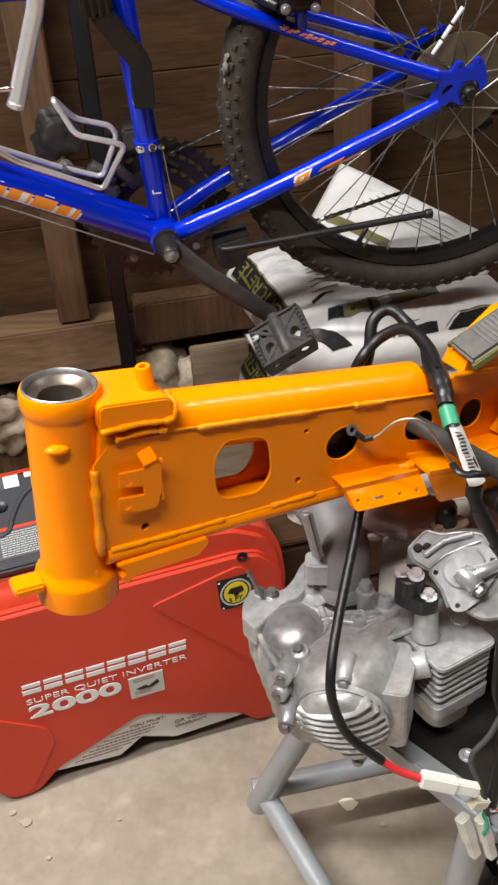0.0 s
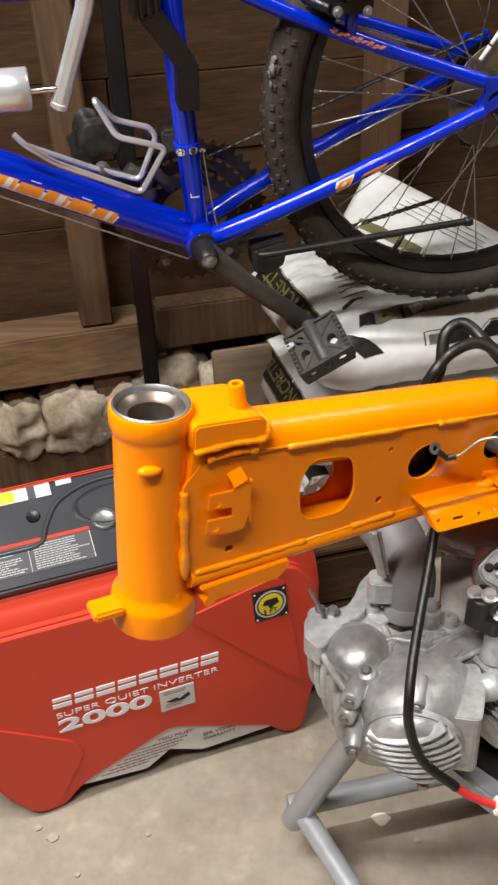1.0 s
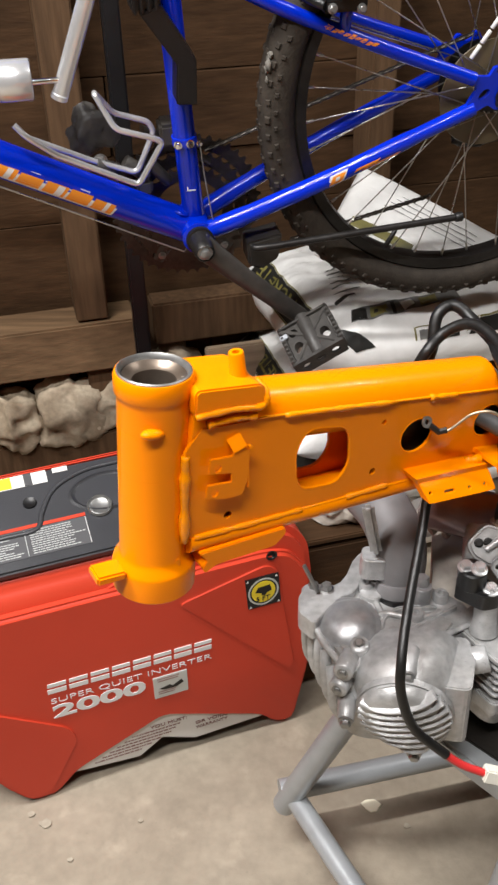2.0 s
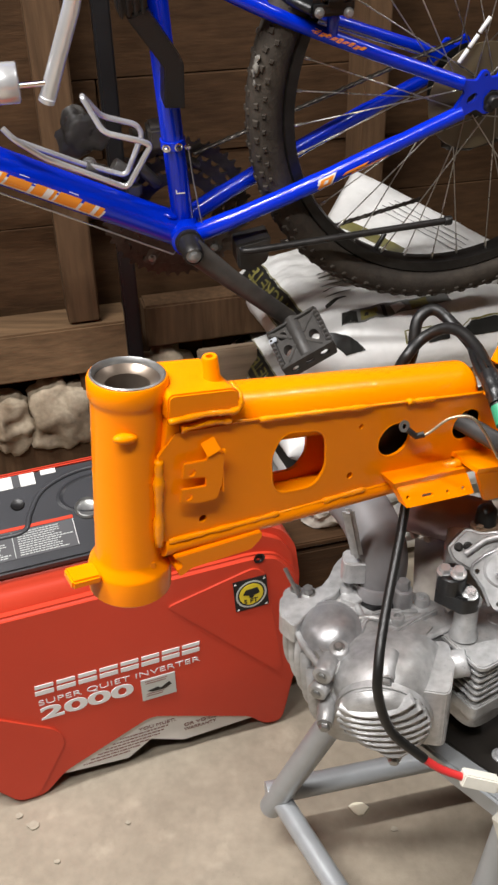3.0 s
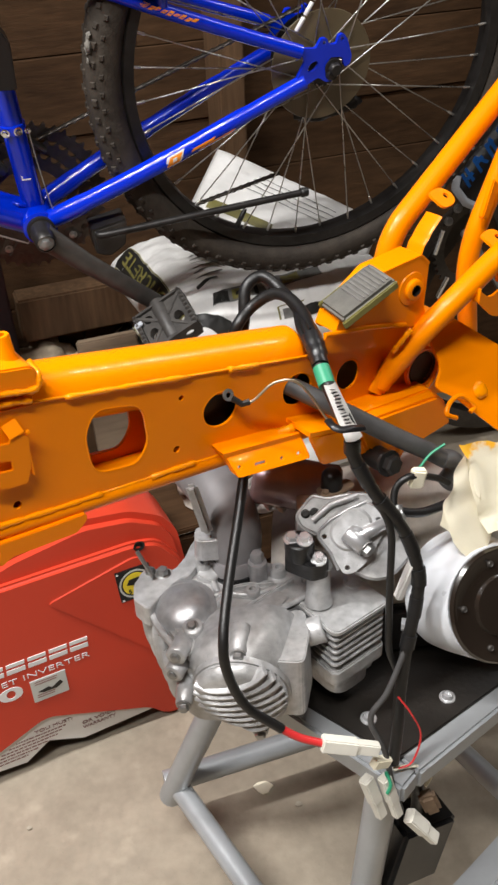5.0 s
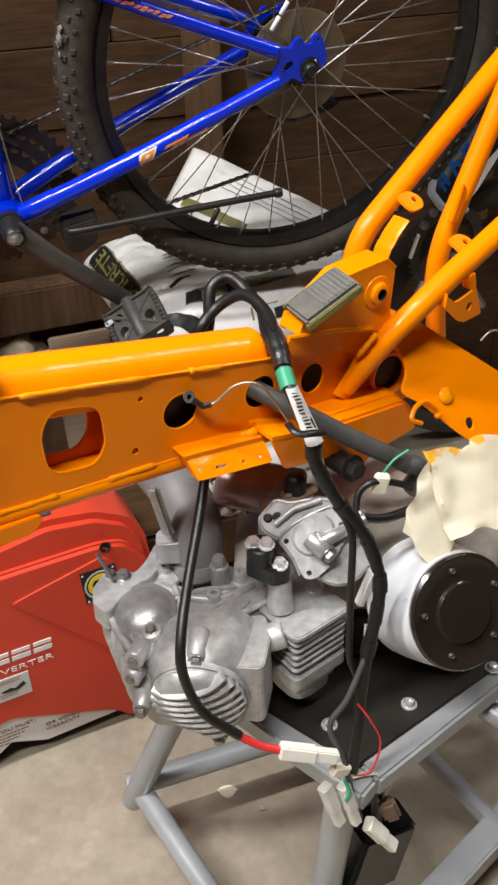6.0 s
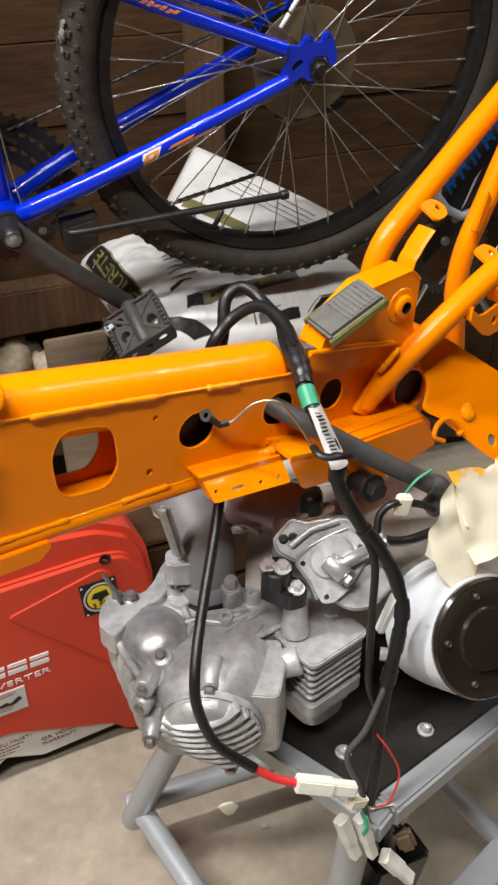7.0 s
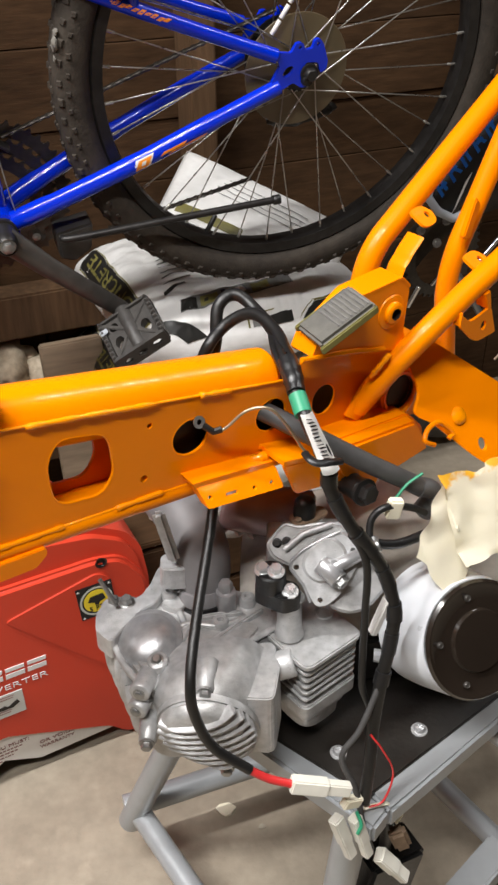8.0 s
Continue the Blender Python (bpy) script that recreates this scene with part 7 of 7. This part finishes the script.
# thin bare wire with its eyelet
eye, eo = cable("wire", [tuple(FM @ Vector(p_)) for p_ in ((0.0667, -0.006, -0.003), (0.0761, -0.012, -0.0013), (0.0899, -0.020, 0.0123), (0.102, -0.030, 0.0145), (0.1135, -0.035, -0.0005), (0.1261, -0.040, -0.0247), (0.136, -0.045, -0.0377))], 0.0011, WIRE_COPPER, "thin bare wire with a ring terminal")
nest(eye, eo, "ring_terminal", moved(lathe([(0.0022, -0.0007), (0.0046, -0.0007), (0.0046, 0.0007), (0.0022, 0.0007), (0.0022, -0.0007)], 16), FM @ pose(0.0600, -0.004, 0.0067, 70)), STEEL)
nest(eye, eo, "crimp", sweep([tuple(FM @ Vector(p_)) for p_ in ((0.0625, -0.004, 0.0035), (0.0690, -0.008, -0.0030), (0.0745, -0.011, -0.0015))], 0.0026, 8), DARK_METAL)
# black leads by the carburettor
lead2, l2 = cable("cable", [(0.238, 0.552, 0.650), (0.225, 0.548, 0.660), (0.203, 0.543, 0.668), (0.190, 0.540, 0.660), (0.186, 0.530, 0.645)], 0.0030, RUBBER, "looped black lead beside the carburettor")
nest(lead2, l2, "branch", sweep(bezier_points([(0.235, 0.541, 0.637), (0.215, 0.535, 0.636), (0.200, 0.531, 0.640), (0.186, 0.530, 0.646)], 6), 0.0040, 8), BLACK, smooth=60)
nest(lead2, l2, "clamp", join(rod((0.185, 0.527, 0.640), (0.194, 0.527, 0.644), 0.0055), rod((0.190, 0.523, 0.638), (0.190, 0.533, 0.648), 0.004)), STEEL)
nest(lead2, l2, "green_wire", sweep(bezier_points([(0.212, 0.552, 0.668), (0.222, 0.556, 0.678), (0.235, 0.560, 0.684)], 5), 0.0012, 6), GREEN)
nest(lead2, l2, "pale_plug", moved(box(-0.006, 0.006, -0.004, 0.004, -0.009, 0.009, 0.0015), pose(0.209, 0.545, 0.664, 0, 10, 0)), TAPE)

# ribbed grey rubber pad lying on the frame
pad = thing("rubber_pad", FM @ pose(0.1775, -0.0185, 0.0555, 0, -26.6, 0) @ Matrix.Rotation(radians(-8), 4, 'Z') @ Matrix.Diagonal((0.66, 0.67, 0.9, 1)), "grey ribbed rubber pad with yellowed edge on the frame", "pad")
part("slab", wobble(box(-0.040, 0.036, -0.024, 0.026, -0.001, 0.008, 0.003), 0.0012, 40), RUBBER_GREY, pad)
for k in range(8):
    # paler rib colour carries the highlights
    part("rib", box(-0.012 + k * 0.0058, -0.0092 + k * 0.0058, -0.019, 0.020, 0.007, 0.0098, 0.0008), PAD_RIB, pad)
part("yellow_edge", wobble(box(-0.043, 0.036, -0.0252, -0.0225, -0.002, 0.0058, 0.001), 0.0006, 200), BAG_YELLOW, pad)
part("yellow_edge", wobble(box(-0.0425, 0.030, 0.0245, 0.0275, 0.000, 0.0066, 0.001), 0.0006, 200, 2.0), BAG_YELLOW, pad)

# crumpled masking paper over the magneto
def crumple(corners, n, seed, amount):
    bm = bmesh.new()
    a, b, c, d = [Vector(q) for q in corners]
    g = []
    for i in range(n + 1):
        row = []
        for j in range(n + 1):
            u_, v_ = i / n, j / n
            p_ = a.lerp(b, u_).lerp(d.lerp(c, u_), v_)
            q_ = p_ * 15 + Vector((seed, seed, 0))
            edge_ = (1 - 16 * (u_ * (1 - u_) * v_ * (1 - v_))) ** 4
            p_ = p_ + Vector(noise.noise_vector(p_ * 45 + Vector((seed, 0, 0)))) * (0.009 * edge_)
            fold = abs(noise.noise(q_)) * 1.6 + 0.6 * abs(noise.noise(q_ * 2.3))
            row.append(bm.verts.new(p_ + Vector((-0.25, -0.7, 0.55)) * (amount * fold)))
        g.append(row)
    for i in range(n):
        for j in range(n):
            bm.faces.new((g[i][j], g[i + 1][j], g[i + 1][j + 1], g[i][j + 1]))
    bmesh.ops.solidify(bm, geom=bm.faces[:], thickness=0.0005)
    return bm


paper = thing("masking_paper", pose(0.26, 0.55, 0.65), "crumpled cream masking paper with orange overspray over the engine", "paper")
PW = Matrix.Translation((-0.26, -0.55, -0.65))
part("sheet", moved(crumple([(0.2520, 0.557, 0.680), (0.330, 0.580, 0.672), (0.2500, 0.506, 0.600), (0.2235, 0.528, 0.622)], 18, 1.0, 0.009), PW), PAPER, paper, "", 40)
part("sheet", moved(crumple([(0.2460, 0.552, 0.690), (0.335, 0.578, 0.676), (0.325, 0.522, 0.638), (0.262, 0.512, 0.622)], 18, 6.0, 0.010), PW), PAPER, paper, "", 40)
part("flap", moved(crumple([(0.2520, 0.548, 0.676), (0.2640, 0.548, 0.672), (0.2560, 0.530, 0.650), (0.2520, 0.531, 0.651)], 12, 3.0, 0.003), PW), PAPER, paper, "", 180)

# torn paper behind the intake
scrap = thing("paper_scrap", pose(0.07, 0.665, 0.58), "torn white paper tucked behind the engine's intake", "paper")
SW = Matrix.Translation((-0.07, -0.665, -0.58))
part("sheet", moved(crumple([(0.0307, 0.672, 0.6), (0.0659, 0.676, 0.5952), (0.0629, 0.664, 0.5795), (0.0369, 0.662, 0.5859)], 10, 4.0, 0.004), SW), WHITE_PAPER, scrap, "", 30)
part("sheet", moved(crumple([(0.0796, 0.668, 0.5903), (0.0987, 0.668, 0.5919), (0.1061, 0.655, 0.5634), (0.0872, 0.65, 0.5619)], 10, 9.0, 0.004), SW), WHITE_PAPER, scrap, "", 30)

# black box with its lead below the stand's edge
hang = thing("hanging_box", pose(0.215, 0.485, 0.25), "black plastic box hanging below the stand", "box")
part("body", moved(box(-0.035, 0.030, -0.02, 0.02, -0.05, 0.04, 0.004), pose(0, 0, 0, 0, 12, 20)), BLACK, hang)
part("lead", sweep(bezier_points([(-0.03, -0.03, 0.17), (-0.01, -0.02, 0.12), (0.0, 0.0, 0.03)], 6), 0.006, 10), RUBBER, hang, "", 60)
part("brown_plug", moved(box(-0.008, 0.008, -0.006, 0.006, -0.014, 0.014, 0.003), pose(0.0, -0.03, 0.105, 0, -20, 0)), GASKET, hang)

# ---- chrome lever with a brushed cylinder, beyond the bicycle ----
lever = thing("hand_lever", BIKE @ pose(-0.55, -0.06, 0.135), "bright chrome lever arm with a brushed metal cylinder", "lever")
part("arm", sweep([(0.030, 0, 0.085), (0.0168, 0, 0.0456), (-0.0282, 0, -0.0548)], 0.0100, 16, flat=0.8), ALU_BRIGHT, lever, "", 60)
part("arm_tip", rod((-0.0290, 0, -0.0560), (-0.0262, 0, -0.0500), 0.0103), ALU_BRIGHT, lever)
part("pin", rod((-0.066, -0.004, -0.0320), (-0.022, -0.002, -0.0330), 0.0034), CHROME, lever)
part("cylinder", lathe([(0, 0), (0.021, 0), (0.023, 0.002), (0.023, 0.036), (0.0222, 0.0372), (0.023, 0.0384), (0.023, 0.075), (0.021, 0.077), (0, 0.077)], 32, Matrix.Translation((-0.0555, -0.006, -0.0280)) @ basis((-1, 0.02, 0.03))), ALU_BRIGHT, lever, "brushed silver cylinder", 50)

# ---- second bicycle behind the seat rails ----
b2 = thing("bicycle", pose(0.62, 1.45, 0.6), "black and grey bicycle with blue lettering behind the minibike frame", "bicycle")
T0, T1 = Vector((-0.052, 0.0, -0.012)), Vector((0.150, 0.028, 0.235))
TD = (T1 - T0).normalized()
TUBE = axes(T0, TD, Vector((0.12, 1, 0)).cross(TD).cross(TD).normalized() * -1, TD.cross(Vector((0.12, 1, 0)).cross(TD).cross(TD).normalized() * -1).normalized())
tube_ = part("down_tube", moved(sweep([(-0.012, 0, 0), (0.06, 0, 0), (0.15, 0, 0), (0.34, 0, 0)], 0.042, 28, flat=0.62, up=(0, 1, 0), radii=[0.036, 0.041, 0.042, 0.042]), TUBE), BLACK, b2, "", 60)
part("tube_collar", moved(sweep([(0.004, -0.024, -0.041), (-0.014, -0.026, -0.030), (-0.021, -0.027, 0.0), (-0.014, -0.026, 0.030), (0.004, -0.024, 0.041)], 0.0075, 12), TUBE), PALE_PLASTIC, b2, "pale grey edge", 60)
rnd = random.Random(5)
for k in range(9):
    x_ = 0.004 + k * 0.030
    for dx, a0, a1, lean in ((0.0, 0.010, 0.035, 0.008), (0.011, 0.012, 0.036, -0.008 if k % 2 else 0.006), (0.006, 0.019 + 0.004 * (k % 3), 0.025 + 0.004 * (k % 3), 0.0)):
        y_ = [-0.0265 + 4.5 * q * q for q in (a0, a1)]
        w_ = 0.0062 if dx != 0.006 else 0.014
        quad = bmesh.new()
        quad.faces.new([quad.verts.new(q) for q in ((x_ + dx - lean / 2, y_[0], a0), (x_ + dx + w_ - lean / 2, y_[0], a0), (x_ + dx + w_ + lean / 2, y_[1], a1), (x_ + dx + lean / 2, y_[1], a1))])
        bmesh.ops.solidify(quad, geom=quad.faces[:], thickness=0.0012)
        part("decal", moved(quad, TUBE), FRAME_BLUE, tube_)
for loop in ([(-0.008, -0.022), (0.045, -0.004), (0.062, -0.003), (0.006, -0.020)], [(0.010, -0.034), (0.085, -0.013), (0.120, -0.016), (0.112, -0.022), (0.040, -0.033)]):
    flash = slab(loop, -0.0275, -0.0258)
    part("white_flash", moved(flash, TUBE), WHITE_PRINT, tube_)
loop = []
for k in range(40):
    for s_, rr in ((0.0, 0.080), (0.3, 0.080), (0.45, 0.086), (0.65, 0.086)):
        a = 2 * math.pi * (k + s_) / 40
        loop.append((rr * math.cos(a), rr * math.sin(a)))
part("chain_ring", moved(slab(loop, -0.002, 0.002, [ellipse(0, 0, 0.062, n=36)]), pose(-0.03, 0.02, -0.12, 0, 0, 20)), RING, b2)
part("crank", sweep([(-0.03, -0.02, -0.12), (0.035, -0.03, -0.22)], 0.011, 12, flat=0.6), STEEL, b2, "", 60)
for a_, b_, r_ in (((-0.110, -0.02, -0.120), (-0.098, -0.02, -0.075), 0.0040), ((-0.100, -0.02, -0.205), (-0.082, -0.02, -0.165), 0.0045), ((-0.060, -0.02, -0.165), (-0.030, -0.02, -0.125), 0.0035), ((0.020, -0.03, -0.120), (0.150, 0.0, 0.020), 0.0045)):
    part("bright_rod", rod(a_, b_, r_), CHROME, b2)
for x_, z_ in ((-0.075, -0.038), (-0.045, -0.045), (-0.058, -0.085), (-0.090, -0.060)):
    part("bolt", bolt(Vector((x_, -0.02, z_)), (0, -1, 0.3), 0.0060, 0.008), STEEL, b2)
part("tyre", lathe([(0.235, -0.02), (0.25, -0.026), (0.272, -0.022), (0.28, 0.0), (0.272, 0.022), (0.25, 0.026), (0.235, 0.02)], 64, pose(0.10, 0.10, -0.30, 90, 0, 15)), TYRE, b2)
cable("wire", [(0.318, 0.640, 0.735), (0.326, 0.642, 0.742), (0.336, 0.645, 0.740), (0.345, 0.648, 0.728)], 0.0010, WIRE_COPPER, "short bent copper wire at the frame's tail")
